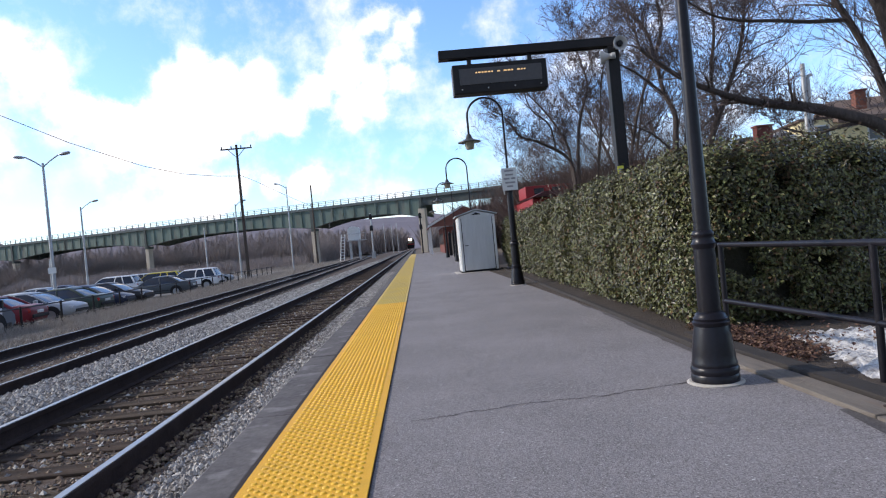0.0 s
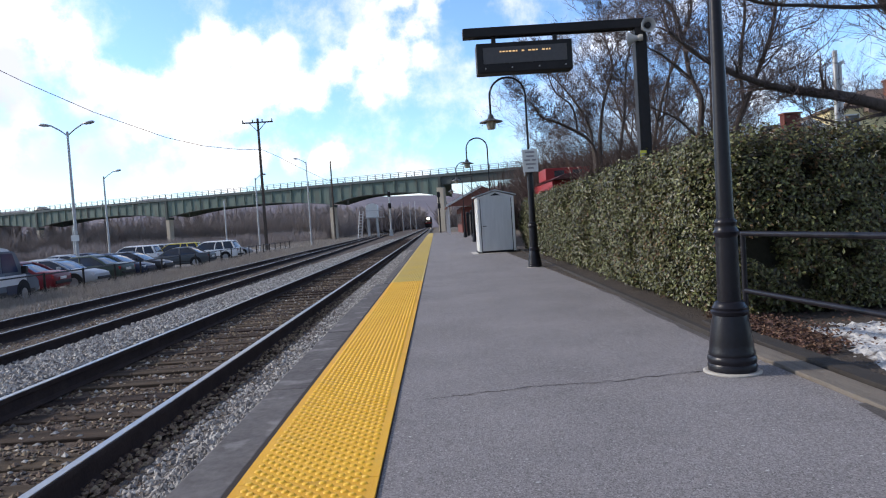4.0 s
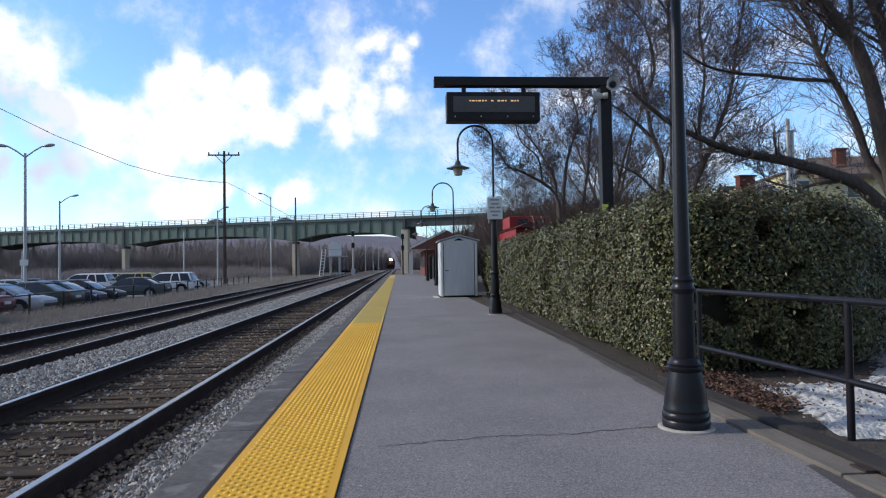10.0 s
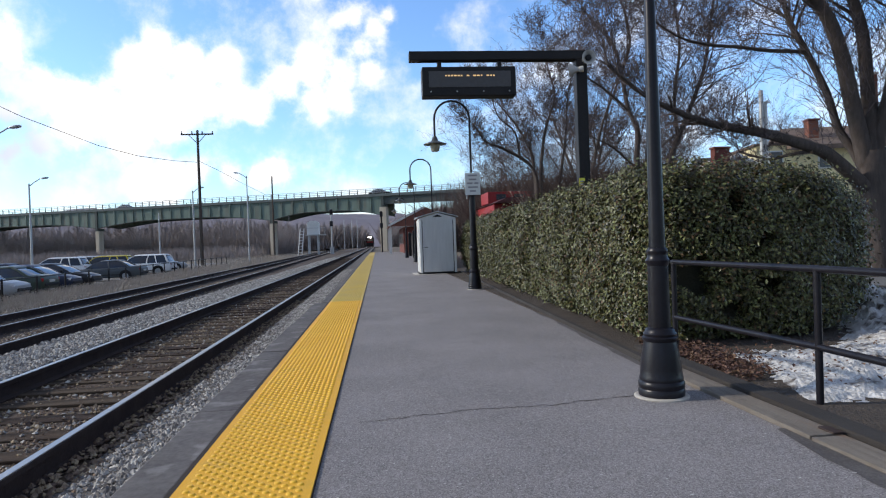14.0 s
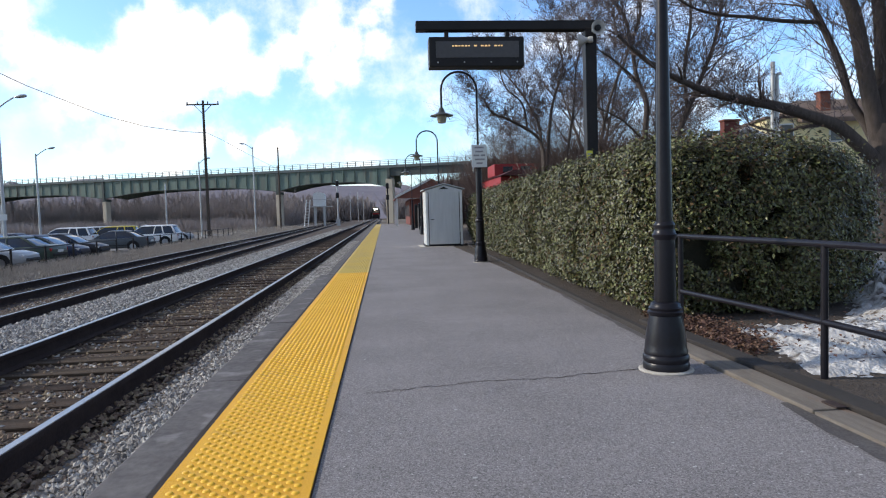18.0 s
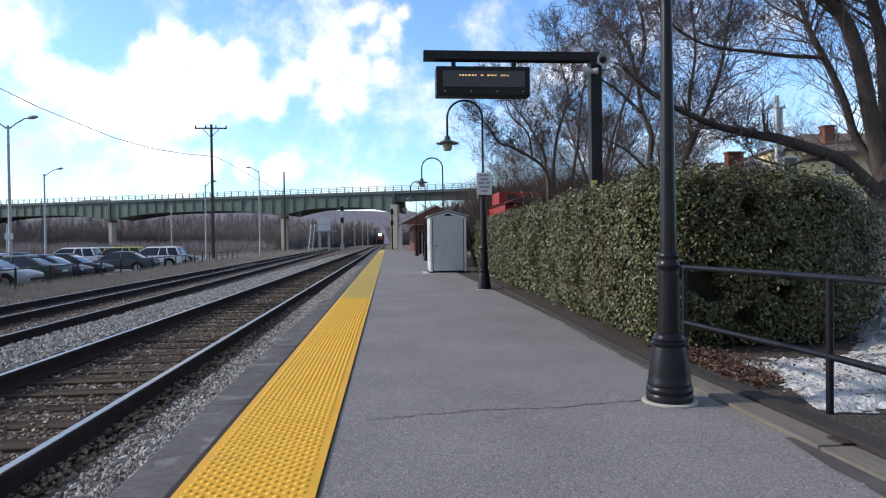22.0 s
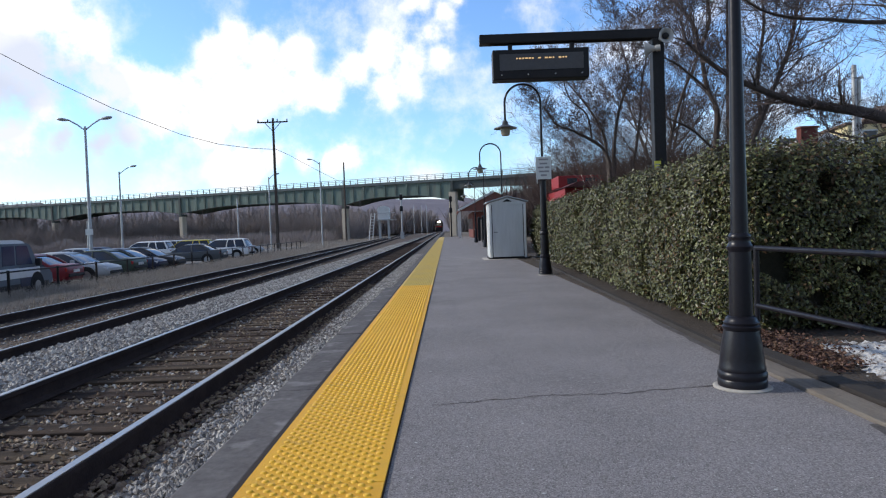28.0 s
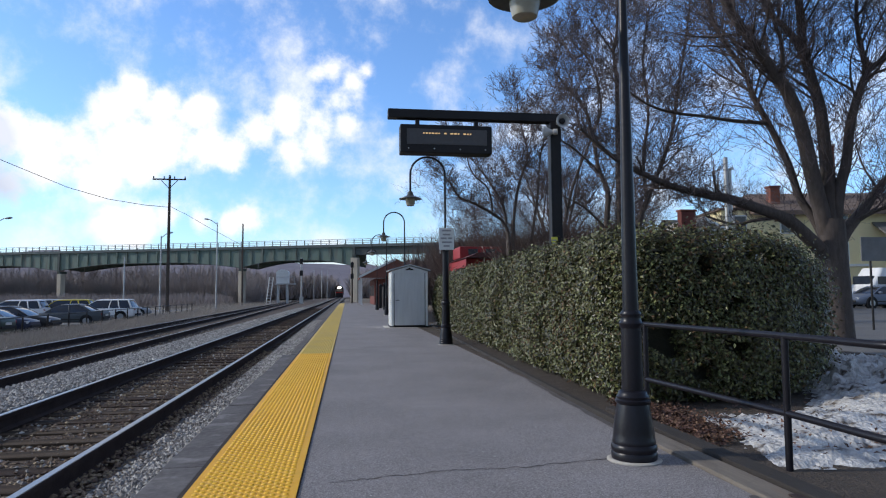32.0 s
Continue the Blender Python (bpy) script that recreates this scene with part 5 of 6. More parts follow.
def skin(bm, loops, caps=True):
    """A body through loops of equal length."""
    rings = [[bm.verts.new(p) for p in lp] for lp in loops]
    n = len(rings[0])
    for a, b in zip(rings, rings[1:]):
        for k in range(n):
            bm.faces.new((a[k], a[(k + 1) % n], b[(k + 1) % n], b[k]))
    if caps:
        bm.faces.new(rings[0][::-1])
        bm.faces.new(rings[-1])
    return bm


def car(at, rz, paint, label, style="sedan", group="parked cars", name="parked_car"):
    c = thing(name, at, label, "car", rz=rz, group=group)
    # stations of the body: x, half width, sill height, belt height
    if style == "sedan":
        W, belt, top = 0.90, 0.93, 1.44
        side = [(-2.36, 0.70, 0.42, 0.80), (-2.28, 0.80, 0.30, 0.93), (-1.9, 0.87, 0.24, 0.98), (-1.2, 0.90, 0.22, 0.96), (0.0, 0.91, 0.22, 0.93), (1.0, 0.90, 0.22, 0.93), (1.7, 0.87, 0.24, 0.85), (2.2, 0.78, 0.28, 0.74), (2.36, 0.66, 0.38, 0.62)]
        base, crown = (-1.75, 1.25), (-0.85, 0.30)
    else:
        W, belt, top = 0.94, 1.05, 1.70
        side = [(-2.34, 0.78, 0.50, 0.95), (-2.28, 0.86, 0.36, 1.06), (-1.8, 0.92, 0.28, 1.08), (-1.0, 0.94, 0.27, 1.07), (0.3, 0.94, 0.27, 1.05), (1.2, 0.93, 0.27, 1.04), (1.8, 0.90, 0.30, 0.98), (2.2, 0.82, 0.36, 0.86), (2.34, 0.70, 0.46, 0.74)]
        base, crown = (-2.22, 1.35), (-1.85, 0.48)
    bm = B()
    rings = []
    for x, w, z0, z1 in side:
        m = z0 + (z1 - z0) * 0.55
        half = [(0.0, z0), (w * 0.86, z0), (w * 0.97, z0 + 0.07), (w, m), (w * 0.975, z1 - 0.10), (w * 0.90, z1 - 0.02), (w * 0.70, z1 + 0.015), (0.0, z1 + 0.03)]
        rings.append([(x, y, z) for y, z in half] + [(x, -y, z) for y, z in half[-2:0:-1]])
    skin(bm, rings)
    bd = part("body", bm, paint, c, smooth=True)
    # the glasshouse, with painted pillars and roof over it
    b0, b1, t0, t1 = base[0], base[1], crown[0], crown[1]
    wb, wt = W - 0.07, W - 0.27
    mid = ((b0 + (t0 - b0) * 0.58), (b1 + (t1 - b1) * 0.52), wb + (wt - wb) * 0.42, belt + (top - belt) * 0.55)
    bm = B()
    skin(bm, [loop(b0, b1, wb, belt - 0.04, 0.16), loop(mid[0], mid[1], mid[2], mid[3], 0.18), loop(t0, t1, wt, top - 0.06, 0.20)])
    cb = part("glasshouse", bm, CAR_GLASS, c, "dark tinted glass", smooth=True)
    bm = B()
    skin(bm, [loop(t0 - 0.10, t1 + 0.09, wt + 0.035, top - 0.085, 0.22), loop(t0 - 0.03, t1 + 0.02, wt + 0.01, top - 0.03, 0.24), loop(t0 + 0.25, t1 - 0.25, wt - 0.2, top + 0.015, 0.2)])
    part("roof", bm, paint, c, smooth=True)
    posts = [(b0 + 0.10, t0 + 0.02, 0.13), (b1 - 0.06, t1 - 0.02, 0.07), ((b0 + b1) / 2 - 0.06, (t0 + t1) / 2 + 0.06, 0.07)]
    if style != "sedan":
        posts.append((b0 + 0.95, t0 + 0.75, 0.09))
    for s in (-1, 1):
        for xb, xt, pw in posts:
            end = (xb < b0 + 0.2) or (xb > b1 - 0.2)
            yb, ym, yt = wb - (0.05 if end else 0), mid[2] - (0.045 if end else 0), wt - (0.05 if end else 0)
            bm = B()
            tube(bm, [(xb, s * yb, belt - 0.03), (xb + (xt - xb) * 0.55, s * ym, mid[3]), (xt, s * yt, top - 0.07)], [pw * 0.62, pw * 0.55, pw * 0.5], 6)
            part("pillar", bm, paint, c, smooth=True)
    wx = (-1.38, 1.42)
    wr = 0.33 if style == "sedan" else 0.37
    for x in wx:
        for s in (-1, 1):
            bm = B()
            lathe(bm, [(wr + 0.07, -0.11), (wr + 0.07, 0.115)], 20)
            o = part("wheel_arch", bm, TYRE, c)
            o.matrix_basis = pose(x, s * (W - 0.09), wr + 0.02, 90, 0, 0)
            bm = B()
            lathe(bm, [(wr - 0.03, -0.11), (wr, -0.07), (wr, 0.09), (wr - 0.03, 0.125)], 18)
            w = part("wheel", bm, TYRE, c, smooth=True)
            w.matrix_basis = pose(x, s * (W - 0.09), wr, 90 * s, 0, 0)
            bm = B()
            lathe(bm, [(wr * 0.64, -0.12), (wr * 0.64, 0.12), (wr * 0.5, 0.128), (wr * 0.2, 0.115)], 14)
            part("rim", bm, CHROME, w, smooth=True)
    rear, nose = side[1], side[-2]
    for s in (-1, 1):
        bm = B()
        box(bm, (rear[0] - 0.06, s * 0.62 - 0.17, rear[3] - 0.26), (rear[0] + 0.10, s * 0.62 + 0.17, rear[3] - 0.10), 0.03)
        part("tail_light", bm, TAIL, c)
        bm = B()
        box(bm, (nose[0] - 0.12, s * 0.58 - 0.18, nose[3] - 0.17), (nose[0] + 0.09, s * 0.58 + 0.16, nose[3] - 0.04), 0.03)
        part("headlight", bm, HEADLAMP, c)
        bm = B()
        xm = b1 - 0.40
        box(bm, (xm - 0.08, s * (W + 0.07) - 0.09, belt + 0.0), (xm + 0.06, s * (W + 0.07) + 0.09, belt + 0.15), 0.03)
        part("mirror", bm, paint, c)
        bm = B()
        box(bm, (-1.0, s * W - 0.012, 0.40), (1.05, s * W + 0.018, 0.46), 0.006)
        part("side_moulding", bm, P_TRIM, c)
    bm = B()
    box(bm, (-2.42, -0.66, 0.44), (-2.26, 0.66, 0.58), 0.03)
    part("rear_bumper", bm, P_TRIM, c)
    bm = B()
    box(bm, (2.24, -0.62, 0.38), (2.41, 0.62, 0.52), 0.03)
    part("front_bumper", bm, P_TRIM, c)
    bm = B()
    box(bm, (-2.40, -0.24, 0.62), (-2.33, 0.24, 0.74), 0.004)
    part("plate", bm, WHITE, c)
    return c


def paint(name, col, rough=0.4):
    return M(name, col, tuple(v * 0.85 for v in col), 2, rough, 0.0, 0.02, 30, coat=0.08, spec=0.35)


P_STEEL = paint("paint_steel_blue", (0.16, 0.19, 0.25))
VAN_ORANGE = paint("paint_orange", (0.62, 0.20, 0.04))
P_TRIM = M("black_trim", (0.022, 0.022, 0.024), None, 12, 0.7)
P_RED = paint("paint_red", (0.17, 0.010, 0.018))
P_SILVER = paint("paint_silver", (0.42, 0.45, 0.48))
P_TEAL = paint("paint_dark_green", (0.045, 0.066, 0.050))
P_BLUE = paint("paint_navy", (0.025, 0.035, 0.075))
P_WHITE = paint("paint_white", (0.80, 0.81, 0.82))
P_YELLOW = paint("paint_yellow", (0.55, 0.44, 0.03))
P_GREY = paint("paint_grey", (0.075, 0.085, 0.095))
P_VAN = paint("paint_van", (0.11, 0.145, 0.185))
VAN_DARK = M("van_door_glass", (0.05, 0.065, 0.12), (0.035, 0.048, 0.09), 1, 0.1, 0, 0, 5, spec=0.5)
VAN_GLASS = M("van_window", (0.20, 0.225, 0.21), (0.12, 0.14, 0.14), 1.5, 0.12, 0.0, 0, 5, spec=0.6)
P_BLACK = paint("paint_black", (0.02, 0.02, 0.024))
LOTZ = -0.85


def passenger_van(at, rz):
    """A long conversion van with framed side windows, dark front doors and a short bonnet."""
    c = thing("passenger_van", at, "old blue and silver passenger van with white-framed windows", "van", rz=rz)
    W = 1.0
    bm = B()
    extrude(bm, [(-5.2, 0.42), (-5.25, 0.95), (-5.22, 1.06), (2.05, 1.06), (2.75, 0.98), (2.95, 0.80), (2.98, 0.50), (2.8, 0.36), (-5.05, 0.36)], -W, W)
    bmesh.ops.recalc_face_normals(bm, faces=bm.faces)
    bmesh.ops.bevel(bm, geom=[e for e in bm.edges if abs(e.verts[0].co.y - e.verts[1].co.y) < 1e-4], offset=0.06, segments=2, affect="EDGES")
    part("body", bm, P_VAN, c, "blue-grey lower body", smooth=True)
    bm = B()
    extrude(bm, [(-5.22, 1.055), (-5.18, 1.92), (1.25, 1.92), (1.45, 1.85), (2.05, 1.055)], -W + 0.03, W - 0.03)
    part("upper_body", bm, P_VAN, c, "blue-grey upper body")
    bm = B()
    extrude(bm, [(-5.16, 1.92), (-5.1, 2.0), (-4.8, 2.05), (0.75, 2.05), (1.1, 2.0), (1.25, 1.92)], -W + 0.10, W - 0.10)
    part("roof", bm, P_WHITE, c, "cream raised roof", smooth=True)
    bm = B()
    box(bm, (-5.2, -W - 0.016, 0.72), (2.0, W + 0.016, 1.07), 0.008)
    part("stripe", bm, P_WHITE, c, "pale side stripe")
    bm = B()
    box(bm, (-5.0, -W - 0.006, 0.34), (2.6, W + 0.006, 0.52))
    part("rocker", bm, P_BLACK, c)
    for s in (-1, 1):
        for x0, x1 in ((-5.1, -3.95), (-3.75, -1.15)):
            bm = B()
            box(bm, (x0, s * (W - 0.03) - 0.015, 1.22), (x1, s * (W - 0.03) + 0.015, 1.82), 0.03)
            fr = part("window_frame", bm, P_WHITE, c, "white window frame")
            bm = B()
            box(bm, (x0 + 0.07, s * (W - 0.03) - 0.022, 1.29), (x1 - 0.07, s * (W - 0.03) + 0.022, 1.75))
            part("pane", bm, VAN_GLASS, fr)
        bm = B()
        extrude(bm, [(-0.35, 1.18), (-0.35, 1.84), (0.38, 1.84), (0.40, 1.18)], s * (W - 0.03) - 0.012, s * (W - 0.03) + 0.012)
        part("door_window", bm, VAN_DARK, c)
        bm = B()
        extrude(bm, [(0.52, 1.18), (0.50, 1.84), (1.22, 1.84), (1.55, 1.18)], s * (W - 0.03) - 0.012, s * (W - 0.03) + 0.012)
        part("door_window", bm, VAN_DARK, c)
        bm = B()
        box(bm, (0.66, s * W - 0.014, 0.42), (1.85, s * W + 0.014, 1.10), 0.01)
        part("front_door", bm, P_BLUE, c, "dark blue front door")
        bm = B()
        box(bm, (1.62, s * (W + 0.12) - 0.09, 1.10), (1.78, s * (W + 0.12) + 0.09, 1.38), 0.03)
        part("mirror", bm, P_BLACK, c)
        for x in (-2.7, 1.75):
            bm = B()
            lathe(bm, [(0.47, -0.115), (0.47, 0.105)], 20)
            o = part("wheel_arch", bm, TYRE, c)
            o.matrix_basis = pose(x, s * (W - 0.08), 0.42, 90, 0, 0)
            bm = B()
            lathe(bm, [(0.34, -0.12), (0.37, -0.08), (0.37, 0.08), (0.34, 0.12)], 18)
            w = part("wheel", bm, TYRE, c, smooth=True)
            w.matrix_basis = pose(x, s * (W - 0.08), 0.37, 90, 0, 0)
            bm = B()
            lathe(bm, [(0.21, -0.128), (0.21, 0.128)], 14)
            part("rim", bm, CHROME, w)
        bm = B()
        box(bm, (2.90, s * 0.72 - 0.16, 0.66), (2.985, s * 0.72 + 0.16, 0.84), 0.01)
        part("headlight", bm, HEADLAMP, c)
        bm = B()
        box(bm, (-5.275, s * 0.85 - 0.08, 0.75), (-5.21, s * 0.85 + 0.08, 1.0), 0.01)
        part("tail_light", bm, TAIL, c)
    bm = B()
    extrude(bm, [(1.32, 1.90), (1.98, 1.10), (2.03, 1.12), (1.38, 1.93)], -W + 0.12, W - 0.12)
    part("windscreen", bm, CAR_GLASS, c)
    for x in (-5.34, 2.97):
        bm = B()
        box(bm, (x, -0.95, 0.42), (x + 0.08, 0.95, 0.56), 0.02)
        part("bumper", bm, CHROME, c)


passenger_van((-15.75, 21.6, LOTZ), 96)
for cx, cy, rz, pm, lab, style in (
        (-18.3, 27.6, 184, P_RED, "dark red sedan parked behind the fence", "sedan"),
        (-18.0, 30.5, 2, P_SILVER, "silver sedan parked nose to the fence", "sedan"),
        (-18.3, 33.8, 178, P_TEAL, "dark green sedan parked behind the fence", "sedan"),
        (-18.4, 36.6, 3, P_BLUE, "navy blue sedan parked nose to the fence", "sedan"),
        (-18.4, 39.2, 1, P_BLACK, "black sedan parked nose to the fence", "sedan"),
        (-18.5, 47.2, 181, P_GREY, "dark grey sedan parked behind the fence", "sedan"),
        (-23.0, 58.0, 186, P_YELLOW, "yellow estate car with a boxy roof", "suv"),
        (-18.7, 54.6, 180, P_WHITE, "white sport utility vehicle at the end of the row", "suv"),
        (-25.0, 44.5, 2, P_SILVER, "silver car in the second row", "sedan"),
        (-25.5, 48.0, 358, P_BLUE, "blue car in the second row", "sedan"),
        (-25.9, 56.0, 183, P_WHITE, "white estate car in the second row", "suv"),
        (-26.1, 61.0, 180, P_SILVER, "silver estate car in the second row", "suv"),
        (-20.6, 64.5, 20, P_SILVER, "silver car at the far end of the car park", "sedan")):
    car((cx, cy, LOTZ), rz, pm, lab, style)


# ---- low fence ----
fence = thing("car_park_fence", (0, 0, -0.85), "low black pipe fence between car park and tracks", "fence")
fx = lambda y: -14.0 - (y - 15) * 0.055
fy = 12.0
while fy < 80:
    bm = B()
    tube(bm, [(fx(fy), fy, -0.05), (fx(fy), fy, 1.05)], 0.045, 8)
    part("post", bm, STEEL_BLACK, fence, smooth=True)
    fy += 3.0
for z in (1.0,):
    bm = B()
    tube(bm, [(fx(12), 12, z), (fx(45), 45, z), (fx(79), 79, z)], 0.03, 6)
    part("fence_rail", bm, STEEL_BLACK, fence)


def tufts(name, areas, material, label, seed):
    """Blades of dry grass in clumps."""
    r = np.random.RandomState(seed)
    V, F, n0 = [], [], 0
    for x0, x1, y0, y1, n, hgt in areas:
        x, y = r.uniform(x0, x1, n), r.uniform(y0, y1, n)
        z = np.array([ground_z(a, 10) for a in x])
        h = hgt * r.uniform(0.3, 1.2, n)
        a = r.uniform(0, 6.28, n)
        w = 0.006 + 0.009 * r.uniform(0, 1, n)
        lx, ly = r.normal(0, 0.35, n) * h, r.normal(0, 0.35, n) * h
        p = np.stack([np.stack([x - np.cos(a) * w, y - np.sin(a) * w, z], 1), np.stack([x + np.cos(a) * w, y + np.sin(a) * w, z], 1), np.stack([x + lx, y + ly, z + h], 1)], 1)
        V.append(p.reshape(-1, 3))
        F.append(np.arange(n * 3).reshape(-1, 3) + n0)
        n0 += n * 3
    ob = new(name, raw(name, np.concatenate(V).tolist(), np.concatenate(F).tolist(), material))
    return tagged(ob, label, "grass", kind="stuff")


tufts("dry_grass", [(-10.4, -8.7, 9, 45, 26000, 0.17), (-15.4, -10.0, 10, 50, 90000, 0.20), (-15.4, -12.9, 10, 60, 45000, 0.48), (-19, -10.6, 50, 110, 36000, 0.45), (-30, -11, 95, 140, 12000, 0.7)], GRASS_DRY, "dry straw-coloured grass beside the tracks", 4)


# ---- signal hut, signals, station building ----
def build_tank():
    t = thing("equipment_tower", (-10.4, 110, -0.4), "white equipment cabin on a steel frame beside the track", "tower")
    bm = B()
    box(bm, (-0.98, -1.0, 3.35), (0.98, 1.0, 5.1), 0.04)
    extrude(bm, [(-1.02, 5.1), (1.02, 5.1), (0.8, 5.4), (0.3, 5.58), (-0.3, 5.58), (-0.8, 5.4)], -1.05, 1.05)
    part("cabin", bm, WHITE, t)
    bm = B()
    box(bm, (-1.2, -1.4, 3.2), (2.0, 1.4, 3.34))
    part("floor", bm, GALV, t)
    for x in (-0.75, 0.75):
        for yy in (-1.0, 1.0):
            bm = B()
            box(bm, (x - 0.11, yy - 0.11, 0), (x + 0.11, yy + 0.11, 3.2))
            part("leg", bm, GALV, t)
    bm = B()
    tube(bm, [(-1.9, -1.2, 0), (-1.4, -1.2, 4.4)], 0.075, 6)
    tube(bm, [(-2.5, -1.2, 0), (-2.0, -1.2, 4.4)], 0.075, 6)
    for k in range(9):
        u = k / 9
        tube(bm, [(-1.9 + 0.5 * u, -1.2, 4.4 * u), (-2.5 + 0.5 * u, -1.2, 4.4 * u)], 0.04, 5)
    part("ladder", bm, WHITE, t)
    bm = B()
    tube(bm, [(1.95, -1.35, 3.3), (1.95, -1.35, 4.4), (-1.15, -1.35, 4.4)], 0.045, 5)
    part("handrail", bm, GALV, t)


build_tank()


def signal_mast(at, h, label, dark=True):
    s = thing("signal_mast", at, label, "railway signal")
    bm = B()
    tube(bm, [(0, 0, 0), (0, 0, h)], 0.13, 8)
    part("mast", bm, STEEL_BLACK if dark else GALV, s)
    for z in (h - 0.5, h - 2.4):
        bm = B()
        box(bm, (-0.26, -0.2, z - 0.5), (0.26, 0.1, z + 0.4), 0.12)
        part("signal_head", bm, STEEL_BLACK, s)
    if not dark:
        bm = B()
        box(bm, (-0.3, -0.25, 0), (0.3, 0.25, 1.1), 0.03)
        part("case", bm, GALV, s)
    return s


signal_mast((-7.3, 108, -0.35), 7.4, "grey lattice railway signal mast", False)
signal_mast((0.85, 112, -0.38), 7.0, "black railway signal with round heads beside the track")


def build_station():
    st = thing("station_building", (1.9, 68, 0), "brown brick station shelter with a pitched roof and white posts", "building")
    bm = B()
    box(bm, (0.9, 0, -0.1), (6.5, 14, 2.7))
    w = part("wall", bm, BRICK, st)
    for k in range(4):
        bm = B()
        box(bm, (0.84, 1.2 + k * 3.3, 0.9), (0.895, 2.6 + k * 3.3, 2.1), 0.01)
        part("window", bm, DULL_GLASS, w)
    for k in range(2):
        bm = B()
        box(bm, (1.5 + k * 2.0, -0.06, 1.2), (2.5 + k * 2.0, -0.005, 2.0), 0.01)
        part("window", bm, DULL_GLASS, w)
    bm = B()
    extrude(bm, [(-0.6, 2.95), (3.1, 4.75), (6.9, 2.95), (6.9, 2.8), (3.1, 4.6), (-0.6, 2.8)], -0.6, 14.6)
    part("roof", bm, STATION_ROOF, st)
    bm = B()
    extrude(bm, [(-0.66, 2.76), (3.1, 4.60), (3.1, 4.84), (-0.66, 3.0)], -0.72, -0.61)
    part("bargeboard", bm, WHITE, st, "white bargeboard")
    bm = B()
    extrude(bm, [(-0.55, 2.80), (3.1, 4.58), (6.8, 2.80)], -0.60, -0.52)
    part("gable", bm, STATION_ROOF, st, "red-brown boarded gable")
    for yy in (-0.4, 4.5, 9.5, 14.2):
        bm = B()
        box(bm, (-0.5, yy - 0.07, -0.1), (-0.36, yy + 0.07, 2.85))
        part("post", bm, WHITE, st, "white post")


build_station()
# dark posts of the fence beyond the shed
for i, yy in enumerate((25.5, 28.5, 32, 36, 40.5, 46, 52)):
    bm = B()
    box(bm, (-0.11, -0.11, 0), (0.11, 0.11, 1.75), 0.02)
    lathe(bm, [(0.09, 1.75), (0.13, 1.80), (0.05, 1.92)], 10)
    solid("fence_post", bm, STEEL_BLACK, "dark post beside the far platform", "post", group="platform posts", at=(2.62, yy, 0))
board_fence = thing("board_fence", (2.76, 25.4, 0), "dark board fence behind the far platform", "fence")
panel_mesh = mesh_of(box(B(), (-0.04, 0, 0.1), (0.04, 1.6, 1.65), 0.01), "panel", DARK_TIMBER)
for k in range(14):
    panel = part("panel", panel_mesh, None, board_fence)
    panel.location = (0, k * 2.0, 0)


# ---- caboose ----
def build_caboose():
    c = thing("caboose", (8.65, 38, 0), "old red caboose with a raised cupola, on display", "railway car", rz=0)
    bm = B()
    box(bm, (-1.5, 1.0, 0.9), (1.5, 9.0, 3.25), 0.05)
    part("body", bm, CABOOSE_RED, c)
    bm = B()
    extrude(bm, [(-1.62, 3.25), (1.62, 3.25), (0.9, 3.55), (-0.9, 3.55)], 0.0, 10.0)
    part("roof", bm, CAB_DARK, c)
    bm = B()
    box(bm, (-1.45, 3.4, 3.4), (1.45, 6.2, 4.15), 0.04)
    cu = part("cupola", bm, CABOOSE_RED, c)
    for x in (-0.9, 0.25):
        bm = B()
        box(bm, (x, 3.34, 3.60), (x + 0.62, 3.395, 3.98), 0.01)
        part("window", bm, GLASS, cu)
    for yy in (1.6, 3.0, 6.6):
        bm = B()
        box(bm, (-1.56, yy, 1.9), (-1.505, yy + 0.6, 2.7), 0.01)
        part("window", bm, GLASS, c)
    for x in (-0.55, 0.0):
        bm = B()
        tube(bm, [(x, 0.1, 0.9), (x, 0.1, 3.6), (x, 0.7, 3.95)], 0.025, 6)
        part("ladder_rail", bm, M("pale_rail", (0.55, 0.42, 0.34)), c)
    for k in range(9):
        bm = B()
        tube(bm, [(-0.55, 0.1, 1.1 + k * 0.3), (0.0, 0.1, 1.1 + k * 0.3)], 0.018, 5)
        part("rung", bm, CAB_DARK, c)
    bm = B()
    tube(bm, [(0.0, 0.1, 3.3), (0.3, 0.1, 2.85), (0.7, 0.1, 2.6), (1.2, 0.1, 2.5), (1.45, 0.1, 2.55)], 0.018, 6)
    part("grab_rail", bm, TIMBER, c)
    bm = B()
    box(bm, (-1.5, 0.0, 0.8), (1.5, 1.0, 0.95))
    part("end_platform", bm, CAB_DARK, c)
    for yy in (2.0, 3.6, 6.6, 8.2):
        for s in (-1, 1):
            bm = B()
            lathe(bm, [(0.42, -0.06), (0.42, 0.06)], 18)
            o = part("wheel", bm, STEEL_BLACK, c)
            o.matrix_basis = pose(s * 0.75, yy, 0.42, 0, 90, 0)


build_caboose()


